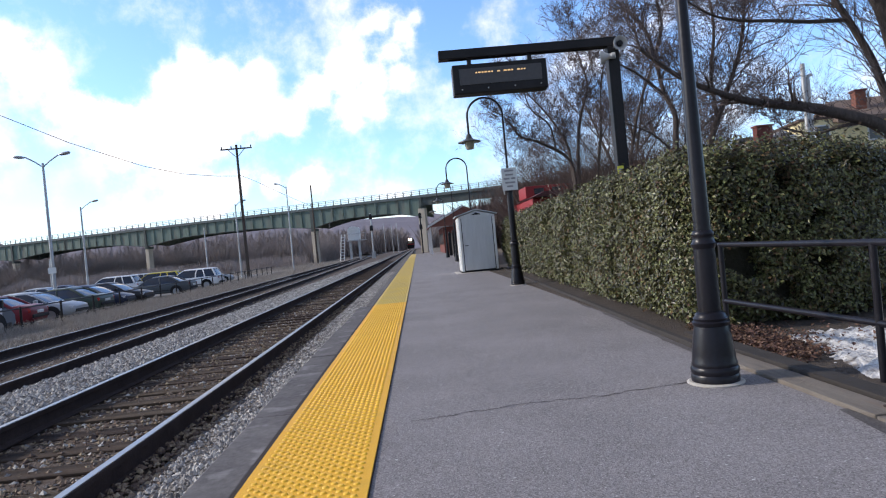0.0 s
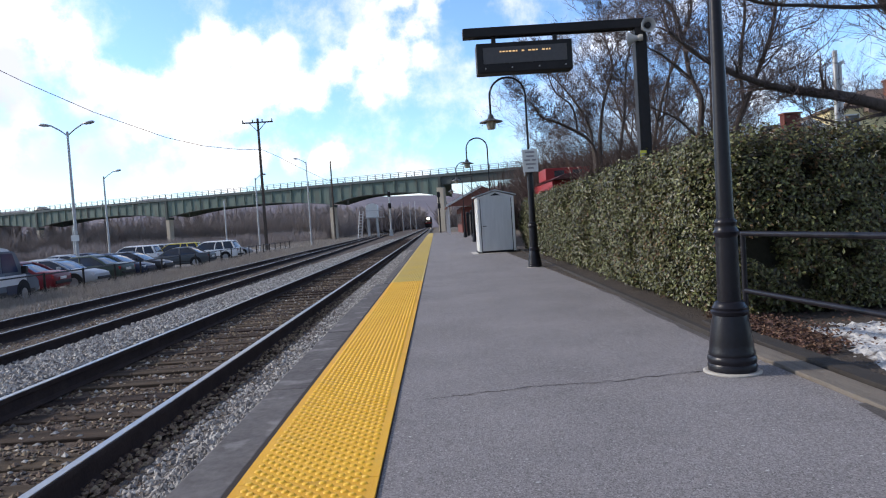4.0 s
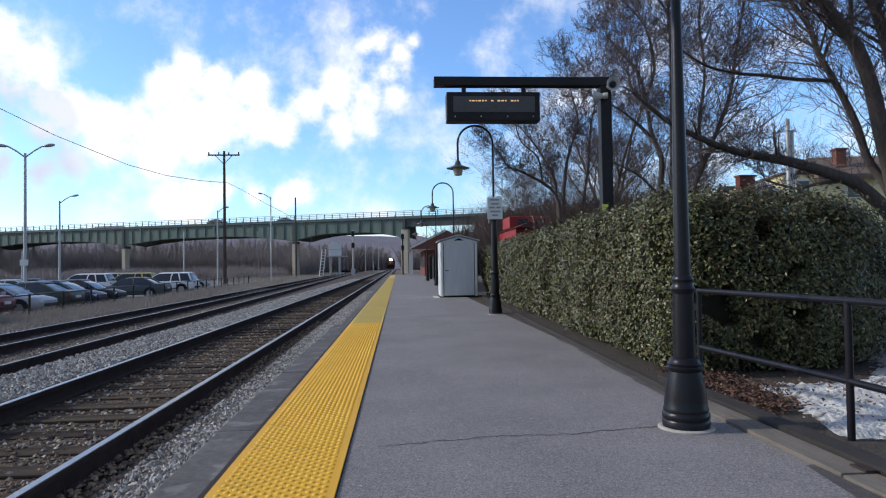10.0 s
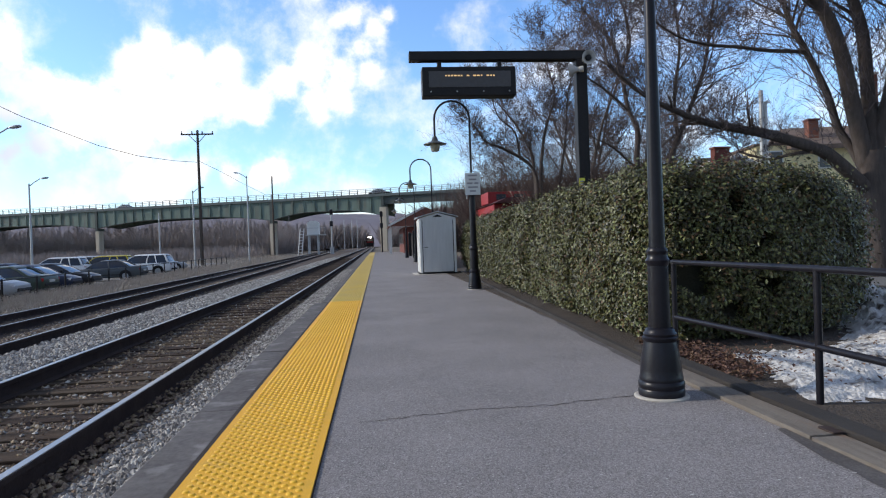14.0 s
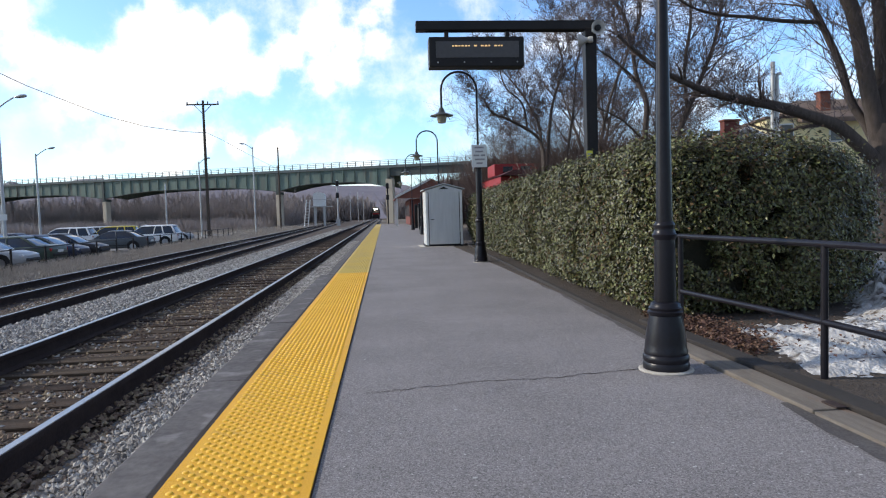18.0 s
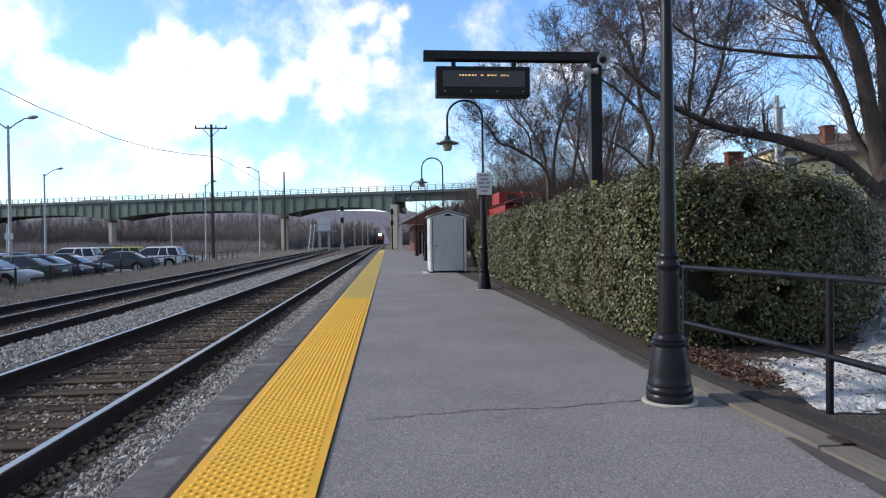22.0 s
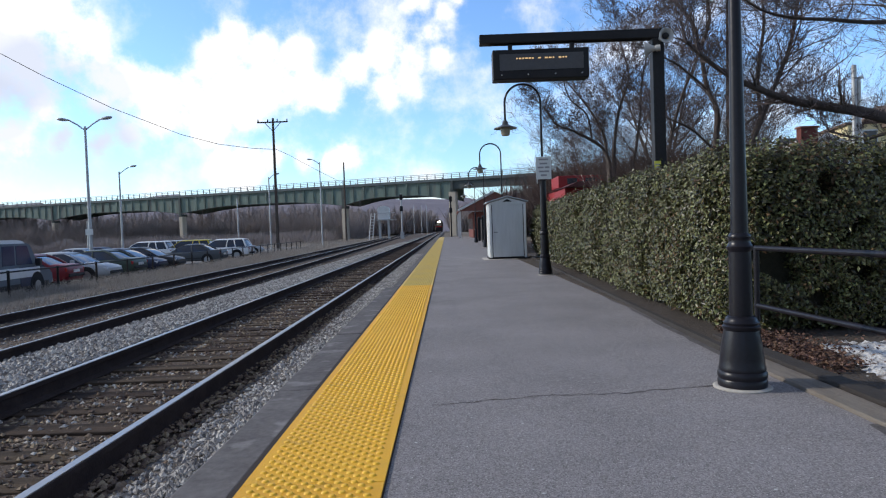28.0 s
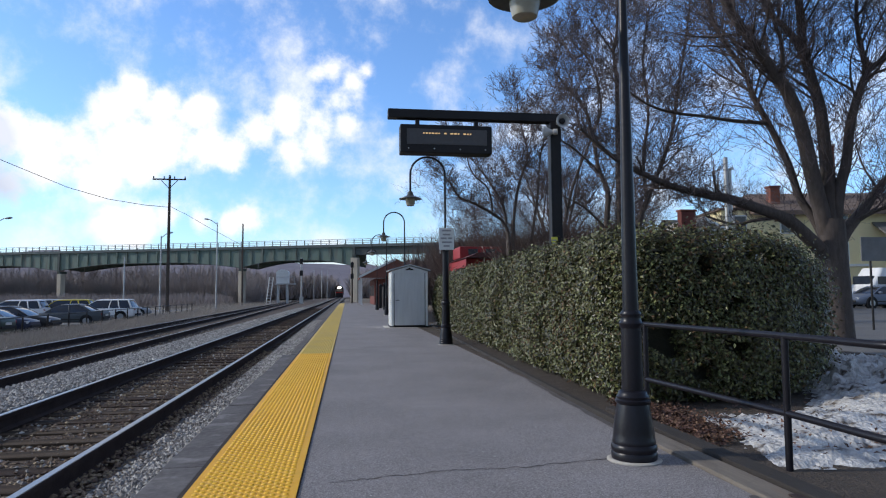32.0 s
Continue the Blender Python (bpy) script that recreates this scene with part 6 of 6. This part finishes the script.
# ---- yellow house ----
def build_house():
    h = thing("yellow_house", (36.8, 46.0, 0), "pale yellow house with a brown hipped roof and red brick chimneys", "house", rz=-10)
    k = 1.5
    bm = B()
    box(bm, (-5.2 * k, 0, -0.1), (12 * k, 4.0 * k, 7.5))
    w = part("wall", bm, HOUSE_YELLOW, h)
    for x in (-4.6, -2.2, 0.6, 3.4, 6.4, 9.4):
        for z in (0.9, 3.4, 5.6):
            bm = B()
            box(bm, (x * k, -0.09, z), (x * k + 1.05, -0.005, z + 1.5), 0.02)
            wn = part("window", bm, WHITE, w, "white window frame")
            bm = B()
            box(bm, (x * k + 0.1, -0.12, z + 0.1), (x * k + 0.95, -0.092, z + 1.4), 0.005)
            part("pane", bm, GLASS, wn)
    bm = B()
    x0, x1, zr, ze = -3.75 * k, 12.6 * k, 9.2, 7.15
    v = [bm.verts.new(p) for p in ((x0, -0.9, ze), (x1, -0.9, ze), (x1, 6.9, ze), (x0, 6.9, ze), (x0 + 1.0, 3.0, zr), (x1 - 4.5, 3.0, zr), (x0, -0.9, ze + 0.2), (x1, -0.9, ze + 0.2), (x1, 6.9, ze + 0.2), (x0, 6.9, ze + 0.2))]
    for f in ((3, 2, 1, 0), (6, 7, 5, 4), (8, 9, 4, 5), (7, 8, 5), (9, 6, 4), (0, 1, 7, 6), (1, 2, 8, 7), (2, 3, 9, 8), (3, 0, 6, 9)):
        bm.faces.new([v[i] for i in f])
    part("roof", bm, ROOF_BROWN, h, "brown shingled hip roof")
    bm = B()
    box(bm, (x0 - 0.02, -0.98, ze - 0.14), (x1 + 0.02, -0.84, ze + 0.04))
    part("gutter", bm, ROOF_BROWN, h)
    bm = B()
    box(bm, (-5.35 * k, -0.2, 7.5), (x0 - 0.03, 4.2 * k, 7.68), 0.02)
    part("parapet_cap", bm, ROOF_BROWN, h)
    for cx, cy, z0, z1, cap in ((-2.45, 0.5, 7.4, 9.35, BRICK), (0.9, 1.6, 8.2, 12.9, PALE_CONCRETE)):
        bm = B()
        box(bm, (cx * k, cy, z0), (cx * k + 0.75, cy + 0.75, z1), 0.02)
        ch = part("chimney", bm, BRICK, h, "red brick chimney")
        bm = B()
        box(bm, (cx * k - 0.08, cy - 0.08, z1), (cx * k + 0.83, cy + 0.83, z1 + 0.15), 0.02)
        part("cap", bm, cap, ch)
    # porch along the right half
    bm = B()
    extrude(bm, [(-3.0, 4.6), (-0.1, 6.3), (-0.1, 6.45), (-3.0, 4.78)], 2.5 * k, 11.8 * k, axis="x")
    porch = part("porch_roof", bm, LOT, h, "grey porch roof")
    for x in (2.6, 5.6, 8.6, 11.5):
        bm = B()
        box(bm, (x * k, -2.9, -0.1), (x * k + 0.22, -2.68, 4.66))
        part("porch_post", bm, WHITE, porch)
    bm = B()
    box(bm, (-5.2 * k, -0.14, 3.0), (2.4 * k, -0.004, 3.2))
    part("trim", bm, WHITE, h)


build_house()


def small_house():
    h = thing("brick_house", (24.6, 42, 0), "distant house with a red brick chimney", "house")
    bm = B()
    extrude(bm, [(-0.4, 0), (5, 0), (5, 5.0), (2.2, 5.3), (0.35, 6.2), (-0.4, 5.75)], 1, 9)
    part("wall", bm, WHITE, h)
    bm = B()
    box(bm, (-1.5, 0.4, 0), (-0.42, 0.98, 6.75), 0.02)
    ch = part("chimney", bm, BRICK, h, "red brick chimney")
    bm = B()
    box(bm, (-1.58, 0.32, 6.75), (-0.34, 1.06, 6.87), 0.02)
    part("cap", bm, BRICK, ch)
    bm = B()
    extrude(bm, [(-0.6, 5.65), (0.35, 6.22), (2.35, 5.25), (2.35, 5.4), (0.35, 6.42), (-0.6, 5.82)], 0.75, 5.5)
    part("roof", bm, PALE_CONCRETE, h, "pale weathered gable roof")
    bm = B()
    extrude(bm, [(-0.66, 5.6), (0.35, 6.2), (2.42, 5.18), (2.42, 5.44), (0.35, 6.47), (-0.66, 5.86)], 0.66, 0.745)
    part("bargeboard", bm, WHITE, h)
    bm = B()
    extrude(bm, [(5.0, 4.9), (5.0, 5.1), (7.4, 6.95), (9.6, 5.1), (9.6, 4.9)], 0.6, 6.0, axis="x")
    part("rear_roof", bm, LOT, h, "grey shingled rear roof")


small_house()
p = thing("white_pole", (15.75, 25, 0), "pale metal pole with a bent vent pipe", "pole")
bm = B()
tube(bm, [(0, 0, 0), (0, 0, 6.75)], 0.09, 10)
part("pole", bm, GALV, p, smooth=True)
bm = B()
tube(bm, [(0.17, 0, 0), (0.17, 0, 6.1), (0.19, 0, 6.25), (0.30, 0, 6.3)], 0.075, 10)
part("pipe", bm, WHITE, p, smooth=True)
car((33.9, 37.6, 0.0), 184, P_STEEL, "blue-grey car parked on the access road", "sedan", group="")


def delivery_van(at, rz):
    """A tall white van with a rounded nose and an orange side stripe."""
    c = thing("delivery_van", at, "tall white van with an orange stripe in front of the house", "van", rz=rz)
    bm = B()
    skin(bm, [loop(-2.9, 2.9, 0.98, 0.38, 0.3), loop(-2.95, 2.95, 1.0, 0.7, 0.3), loop(-2.95, 2.75, 1.0, 1.3, 0.3), loop(-2.9, 2.0, 0.96, 2.3, 0.3), loop(-2.75, 1.75, 0.85, 2.72, 0.3)])
    b = part("body", bm, P_WHITE, c, smooth=True)
    for s in (-1, 1):
        for x0, x1 in ((-2.6, -0.9), (-0.7, 0.8), (1.0, 2.1)):
            bm = B()
            box(bm, (x0, s * 0.985 - 0.03, 1.55), (x1, s * 0.985 + 0.03, 2.1), 0.02)
            part("side_window", bm, CAR_GLASS, c)
        bm = B()
        box(bm, (-2.7, s * 1.0 - 0.02, 1.0), (2.5, s * 1.0 + 0.012, 1.28), 0.004)
        part("stripe", bm, VAN_ORANGE, c, "orange side stripe")
        for x in (-1.8, 1.9):
            bm = B()
            lathe(bm, [(0.34, -0.12), (0.37, -0.08), (0.37, 0.08), (0.34, 0.12)], 18)
            w = part("wheel", bm, TYRE, c, smooth=True)
            w.matrix_basis = pose(x, s * 0.93, 0.37, 90, 0, 0)
    bm = B()
    box(bm, (2.05, -0.75, 1.45), (2.55, 0.75, 2.15), 0.05)
    part("windscreen", bm, CAR_GLASS, c)
    return c


delivery_van((38.6, 41.6, 0.0), 182)
s = thing("street_sign", (14.75, 16.4, 0), "back of a grey street sign on a post", "sign")
bm = B()
tube(bm, [(0, 0, 0), (0, 0, 2.6)], 0.03, 8)
part("post", bm, STEEL_BLACK, s)
bm = B()
box(bm, (-0.32, -0.055, 1.95), (0.52, -0.032, 2.63), 0.005)
part("panel", bm, SIGN_BACK, s)


# ---- trees ----
BIG_LIMBS = [
    ([(0, 0, -0.1), (0.0, 0, 0.4), (0.0, 0, 1.4), (0.0, 0, 2.2), (0.02, 0, 2.7)], 0.4, 0.27, 0),
    ([(0.0, 0, 1.75), (-0.38, -0.1, 2.04), (-1.1, -0.2, 2.6), (-1.61, -0.3, 2.78), (-2.65, -0.4, 3.06), (-3.39, -0.5, 3.17), (-4.21, -0.6, 3.34), (-5.3, -0.7, 3.8), (-6.1, -0.8, 4.39)], 0.175, 0.034, 0.85),
    ([(-1.56, -0.3, 2.71), (-2.03, -0.2, 2.64), (-2.35, 0.0, 2.58), (-2.82, 0.3, 2.79)], 0.045, 0.022, 0.45),
    ([(-0.02, 0.1, 2.11), (-0.24, 0.2, 2.72), (-0.52, 0.3, 3.25), (-0.69, 0.4, 4.04), (-1.05, 0.5, 4.94), (-1.34, 0.6, 5.6), (-1.56, 0.6, 6.22), (-2.01, 0.7, 7.0), (-2.28, 0.7, 7.63), (-2.39, 0.6, 8.73)], 0.105, 0.035, 1.9),
    ([(-1.15, 0.5, 5.0), (-2.06, 0.3, 4.97), (-2.89, 0.1, 4.99), (-3.65, 0.0, 5.02), (-4.35, -0.1, 5.17), (-5.09, -0.2, 5.63)], 0.05, 0.02, 1.2),
    ([(-0.05, 0, 2.1), (-0.2, 0, 2.8), (-0.48, -0.1, 3.68), (-0.77, -0.2, 4.7), (-1.12, -0.3, 5.44), (-1.54, -0.4, 5.9), (-1.94, -0.5, 6.3), (-2.54, -0.6, 6.97), (-2.93, -0.7, 7.54), (-3.17, -0.7, 8.58)], 0.19, 0.07, 1.8),
    ([(-1.24, -0.3, 5.89), (-1.31, -0.4, 6.53), (-1.51, -0.5, 6.92), (-1.75, -0.5, 7.93)], 0.055, 0.03, 1.3),
    ([(0.0, 0, 2.2), (0.04, 0.05, 3.41), (0.04, 0.1, 4.02), (0.04, 0.2, 5.23), (-0.16, 0.2, 6.02), (-0.33, 0.2, 6.68), (-0.37, 0.2, 7.6), (-0.57, 0.1, 8.86)], 0.17, 0.075, 1.5),
    ([(-0.3, 0.2, 6.63), (-0.58, 0.5, 7.33), (-0.87, 0.6, 7.69), (-1.22, 0.7, 8.58), (-1.47, 0.8, 9.69)], 0.085, 0.04, 1.7),
    ([(0.08, 0, 2.2), (0.18, -0.1, 3.38), (0.28, -0.2, 3.91), (0.36, -0.3, 4.81), (0.51, -0.4, 5.46), (0.79, -0.4, 6.0), (1.13, -0.5, 6.26), (1.71, -0.6, 6.64), (2.47, -0.6, 7.5)], 0.13, 0.05, 1.9),
    ([(0.77, -0.4, 5.95), (0.71, -0.3, 6.62), (0.64, -0.3, 7.26), (0.82, -0.2, 8.29)], 0.075, 0.03, 1.4),
    ([(0.1, 0, 2.0), (0.42, 0.1, 2.41), (0.87, 0.2, 2.83), (1.32, 0.3, 3.25), (1.77, 0.4, 3.68), (2.58, 0.5, 4.32), (3.83, 0.6, 5.49)], 0.16, 0.05, 1.9),
    ([(0.68, 0.15, 2.62), (1.0, 0.0, 2.85), (1.22, -0.2, 2.97), (1.81, -0.4, 3.18)], 0.06, 0.03, 0.6),
]
MID_LIMBS = [
    ([(0.0, 0, -0.1), (-0.05, 0, 2.0), (0.0, 0, 4.0), (0.0, 0, 5.65), (0.09, 0.1, 8.83), (-0.01, 0.1, 10.14), (0.14, 0.1, 11.04), (0.19, 0.1, 12.65)], 0.15, 0.03, 2.1),
    ([(0.01, 0.1, 10.04), (-0.45, 0.0, 10.6), (-0.99, -0.1, 11.26)], 0.05, 0.025, 0.9),
    ([(-0.3, 0.1, -0.1), (-0.41, 0.1, 2.0), (-0.44, 0.1, 3.71), (-0.38, 0.1, 4.82), (-0.67, 0.2, 5.69), (-0.83, 0.3, 6.98), (-1.1, 0.4, 8.07), (-1.72, 0.5, 8.82), (-2.18, 0.5, 9.43)], 0.135, 0.03, 1.1),
    ([(-0.83, 0.3, 7.08), (-0.6, 0.0, 8.0), (-0.98, -0.2, 9.43), (-1.76, -0.3, 10.28)], 0.065, 0.025, 1.1),
    ([(0.25, -0.1, -0.1), (0.4, -0.1, 2.0), (0.61, -0.2, 3.48), (0.95, -0.2, 4.37), (1.2, -0.3, 5.0), (1.65, -0.3, 6.03), (1.99, -0.4, 7.09), (2.28, -0.4, 8.81), (2.62, -0.5, 10.78), (2.82, -0.5, 12.15)], 0.14, 0.03, 2.0),
    ([(1.0, -0.2, 4.47), (0.76, -0.5, 5.89), (0.91, -0.7, 7.59), (0.71, -0.8, 9.49), (0.95, -0.9, 11.38)], 0.075, 0.025, 1.9),
    ([(-0.46, 0.1, 3.41), (-1.38, -0.2, 4.17), (-2.47, -0.5, 4.62)], 0.05, 0.022, 0.8),
    ([(-0.62, 0.2, 5.54), (-1.74, -0.1, 6.38), (-2.89, -0.3, 6.92)], 0.055, 0.022, 0.9),
]
LOW_LIMBS = [
    ([(0.0, 0, -0.1), (-0.1, 0, 2.4), (-0.25, 0, 4.4), (-1.64, -0.2, 5.37), (-2.6, -0.3, 5.75), (-2.95, -0.4, 6.25), (-3.4, -0.4, 6.8)], 0.11, 0.03, 0.75),
    ([(-0.07, 0.1, 1.25), (-0.2, 0.2, 4.72), (-0.55, 0.2, 5.83), (-1.19, 0.3, 6.91), (-1.92, 0.4, 7.84)], 0.09, 0.028, 1.0),
    ([(0.1, 0, 2.4), (0.15, 0, 4.7), (0.43, 0.1, 6.37), (0.93, 0.1, 7.92), (0.71, 0.2, 9.25), (0.45, 0.2, 10.26)], 0.095, 0.028, 1.25),
    ([(0.3, 0.1, -0.1), (0.93, 0.1, 3.01), (1.23, 0.1, 4.81), (1.4, 0, 6.1), (1.52, -0.1, 7.88), (1.89, -0.2, 9.35)], 0.1, 0.028, 1.25),
    ([(-0.9, 0, 4.9), (-1.19, -0.4, 6.13), (-2.04, -0.7, 6.87), (-2.35, -0.8, 7.82)], 0.055, 0.025, 1.1),
]
tree("bare_tree", (10.72, 12.9, 0), grow(3, 9.5, 0.36, stems=0, limbs=BIG_LIMBS, twig=0.0052, dense=0.8), "large bare deciduous tree with a thick forked trunk")
middle = grow(8, 12.5, 0.15, stems=0, limbs=MID_LIMBS, twig=0.0064, dense=0.78)
low = grow(15, 10.0, 0.12, stems=0, limbs=LOW_LIMBS, twig=0.0072, dense=0.95)
tall = grow(8, 12.5, 0.15, stems=4, stem_lean=0.26, reach=0.30, twig=0.007)
broad = grow(15, 10.0, 0.12, stems=5, stem_lean=0.45, reach=0.34, twig=0.007)
tree("bare_tree", (9.9, 22.5, 0), middle, "bare multi-stemmed tree behind the hedge")
tree("bare_tree", (42.0, 64.0, 0), tall, "bare tree behind the yellow house", rz=310)
tree("bare_tree", (7.97, 31.0, 0), low, "bare spreading tree behind the hedge")
tree("bare_tree", (12.4, 36.0, 0), tall, "bare multi-stemmed tree beside the caboose", rz=250)
tree("bare_tree", (22.5, 52.0, 0), broad, "bare spreading tree beyond the houses", rz=80)
tree("bare_tree", (13.4, 41.0, 0), broad, "bare spreading tree beside the caboose", rz=200)
tree("bare_tree", (12.6, 54.0, 0), broad, "bare tree beyond the caboose", rz=290)


def brush(name, areas, material, label, seed):
    """Thickets: upright twigs in clumps, thick below and ragged above."""
    r = np.random.RandomState(seed)
    V, F, n0 = [], [], 0
    for x0, x1, y0, y1, z0, n, hgt, w in areas:
        x, y = r.uniform(x0, x1, n), r.uniform(y0, y1, n)
        hh = hgt * (0.55 + 0.45 * np.sin(x * 0.37 + y * 0.23) ** 2) * r.uniform(0.35, 1.0, n)
        a = r.uniform(0, 6.28, n)
        zb = z0 + hh * r.uniform(0, 0.55, n)
        lx, ly = r.normal(0, 0.28, n) * hh, r.normal(0, 0.28, n) * hh
        ww = w * r.uniform(0.5, 1.3, n)
        p = np.stack([np.stack([x - np.cos(a) * ww, y - np.sin(a) * ww, zb], 1), np.stack([x + np.cos(a) * ww, y + np.sin(a) * ww, zb], 1), np.stack([x + lx, y + ly, z0 + hh], 1)], 1)
        V.append(p.reshape(-1, 3))
        F.append(np.arange(n * 3).reshape(-1, 3) + n0)
        n0 += n * 3
    ob = new(name, raw(name, np.concatenate(V).tolist(), np.concatenate(F).tolist(), material))
    return tagged(ob, label, "woods", kind="stuff")


brush("thicket", [(8.5, 13.0, 28, 34, 0, 34000, 5.4, 0.013), (7.0, 12.0, 45, 50, 0, 14000, 6.5, 0.02), (9.0, 24, 44, 62, 0, 34000, 7.0, 0.035), (6, 30, 62, 110, -0.3, 26000, 7.5, 0.09)], BRUSH, "reddish brown leafless thicket", 31)
brush("underwood", [(-170, -24, 168, 200, -1.0, 150000, 8.5, 0.045), (-42, -5, 250, 330, -0.5, 26000, 10.0, 0.2), (2, 40, 220, 330, -0.5, 24000, 11.0, 0.2), (-80, -24, 115, 150, -1.0, 30000, 3.2, 0.05), (12, 75, 120, 190, -0.4, 12000, 7.0, 0.2), (-260, -130, 130, 200, -1.0, 90000, 9, 0.06)], HAZY_WOODS, "low leafless undergrowth at the edge of the woods, haze in its colour", 32)


def far_trees(areas, label, seed):
    """Leafless trees far off: each a stem with a fan of twigs, all in one mesh."""
    r = np.random.RandomState(seed)
    V = []
    for x0, x1, y0, y1, z0, count, hgt, w in areas:
        for _ in range(count):
            x, y, h = r.uniform(x0, x1), r.uniform(y0, y1), hgt * r.uniform(0.6, 1.05)
            V.append(np.array([[x - w, y, z0], [x + w, y, z0], [x + r.normal(0, 0.3), y, z0 + h * 0.8]])[None])
            n = 70
            u = r.uniform(0.12, 0.75, n)
            a = r.uniform(0, 6.28, n)
            out = r.uniform(0.08, 0.30, n) * h * (1 - 0.4 * u)
            s = np.stack([np.full(n, x), np.full(n, y), z0 + u * h], 1)
            e = s + np.stack([np.cos(a) * out, np.sin(a) * out, r.uniform(0.10, 0.30, n) * h], 1)
            e[:, 2] = np.minimum(e[:, 2], z0 + h * r.uniform(0.85, 1.0, n))
            ww = w * 0.75
            side = np.stack([-np.sin(a) * ww, np.cos(a) * ww, np.full(n, ww * 0.6)], 1)
            V.append(np.stack([s - side, s + side, e], 1))
    P = np.concatenate(V).reshape(-1, 3)
    ob = new("far_woods", raw("far_woods", P.tolist(), np.arange(len(P)).reshape(-1, 3).tolist(), HAZY_WOODS))
    return tagged(ob, label, "woods", kind="stuff")


far_trees([(-170, -26, 178, 245, -0.9, 900, 13.0, 0.07), (-45, -6, 250, 330, -0.5, 260, 12.5, 0.13), (2, 40, 225, 330, -0.5, 200, 13.0, 0.14), (12, 75, 120, 190, -0.4, 110, 12.0, 0.14), (-260, -128, 150, 230, -0.9, 800, 17.5, 0.05)], "leafless brown woods beyond the bridge, paled by haze in their colour", 33)


def build_hills():
    """Low wooded hills that close the valley."""
    vs, fs = [], []
    nx, rows = 90, 4
    for j in range(rows):
        for i in range(nx + 1):
            x = -900 + 1800 * i / nx
            y = 330 + j * 170
            ridge = (0.0, 20.0, 40.0, 66.0)[j] * (0.75 + 0.35 * noise.noise(Vector((x * 0.006, j * 3.1, 0))) + 0.12 * noise.noise(Vector((x * 0.03, j, 5))))
            gap = math.exp(-((x - 15) / 60.0) ** 2) * 0.25
            vs.append((x, y, ridge * (1 - gap) - 0.9))
    n = nx + 1
    for j in range(rows - 1):
        for i in range(nx):
            fs.append((j * n + i, j * n + i + 1, (j + 1) * n + i + 1, (j + 1) * n + i))
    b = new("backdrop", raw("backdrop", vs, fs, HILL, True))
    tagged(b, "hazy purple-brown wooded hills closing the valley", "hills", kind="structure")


build_hills()


# ---- vehicles on the bridge ----
def bridge_car(paint_m, label, style):
    return car((0, 0, 0), 0, paint_m, label, style, group="cars on the bridge", name="moving_car")


car_east = bridge_car(P_BLACK, "dark car driving over the bridge", "sedan")
car_west = bridge_car(P_BLUE, "dark blue car driving over the bridge", "sedan")


def motions():
    # the train creeps towards the platform
    walk(locomotive, [(t, pose(NEAR_X, 262 - 0.75 * t, RAIL_Z)) for t in (0, 4, 8, 12, 16, 20, 24, 28, 32)])
    # cars cross the bridge at town speed
    head = math.degrees(math.atan2(BU.y, BU.x))
    off = Vector((BU.y, -BU.x, 0))
    side = off if off.y > 0 else -off

    def on_deck(x, lane, turn):
        q = at_bridge((x - BP.x) / BU.x) + side * lane
        return pose(q.x, q.y, 10.96, 0, 0, turn)
    walk(car_east, [(t, on_deck(-10 + 10.5 * (t - 13), 1.6, head + 180)) for t in range(0, 33, 2)])
    walk(car_west, [(t, on_deck(-19 - 8.5 * (t - 9), 5.2, head)) for t in range(0, 33, 2)])


motions()
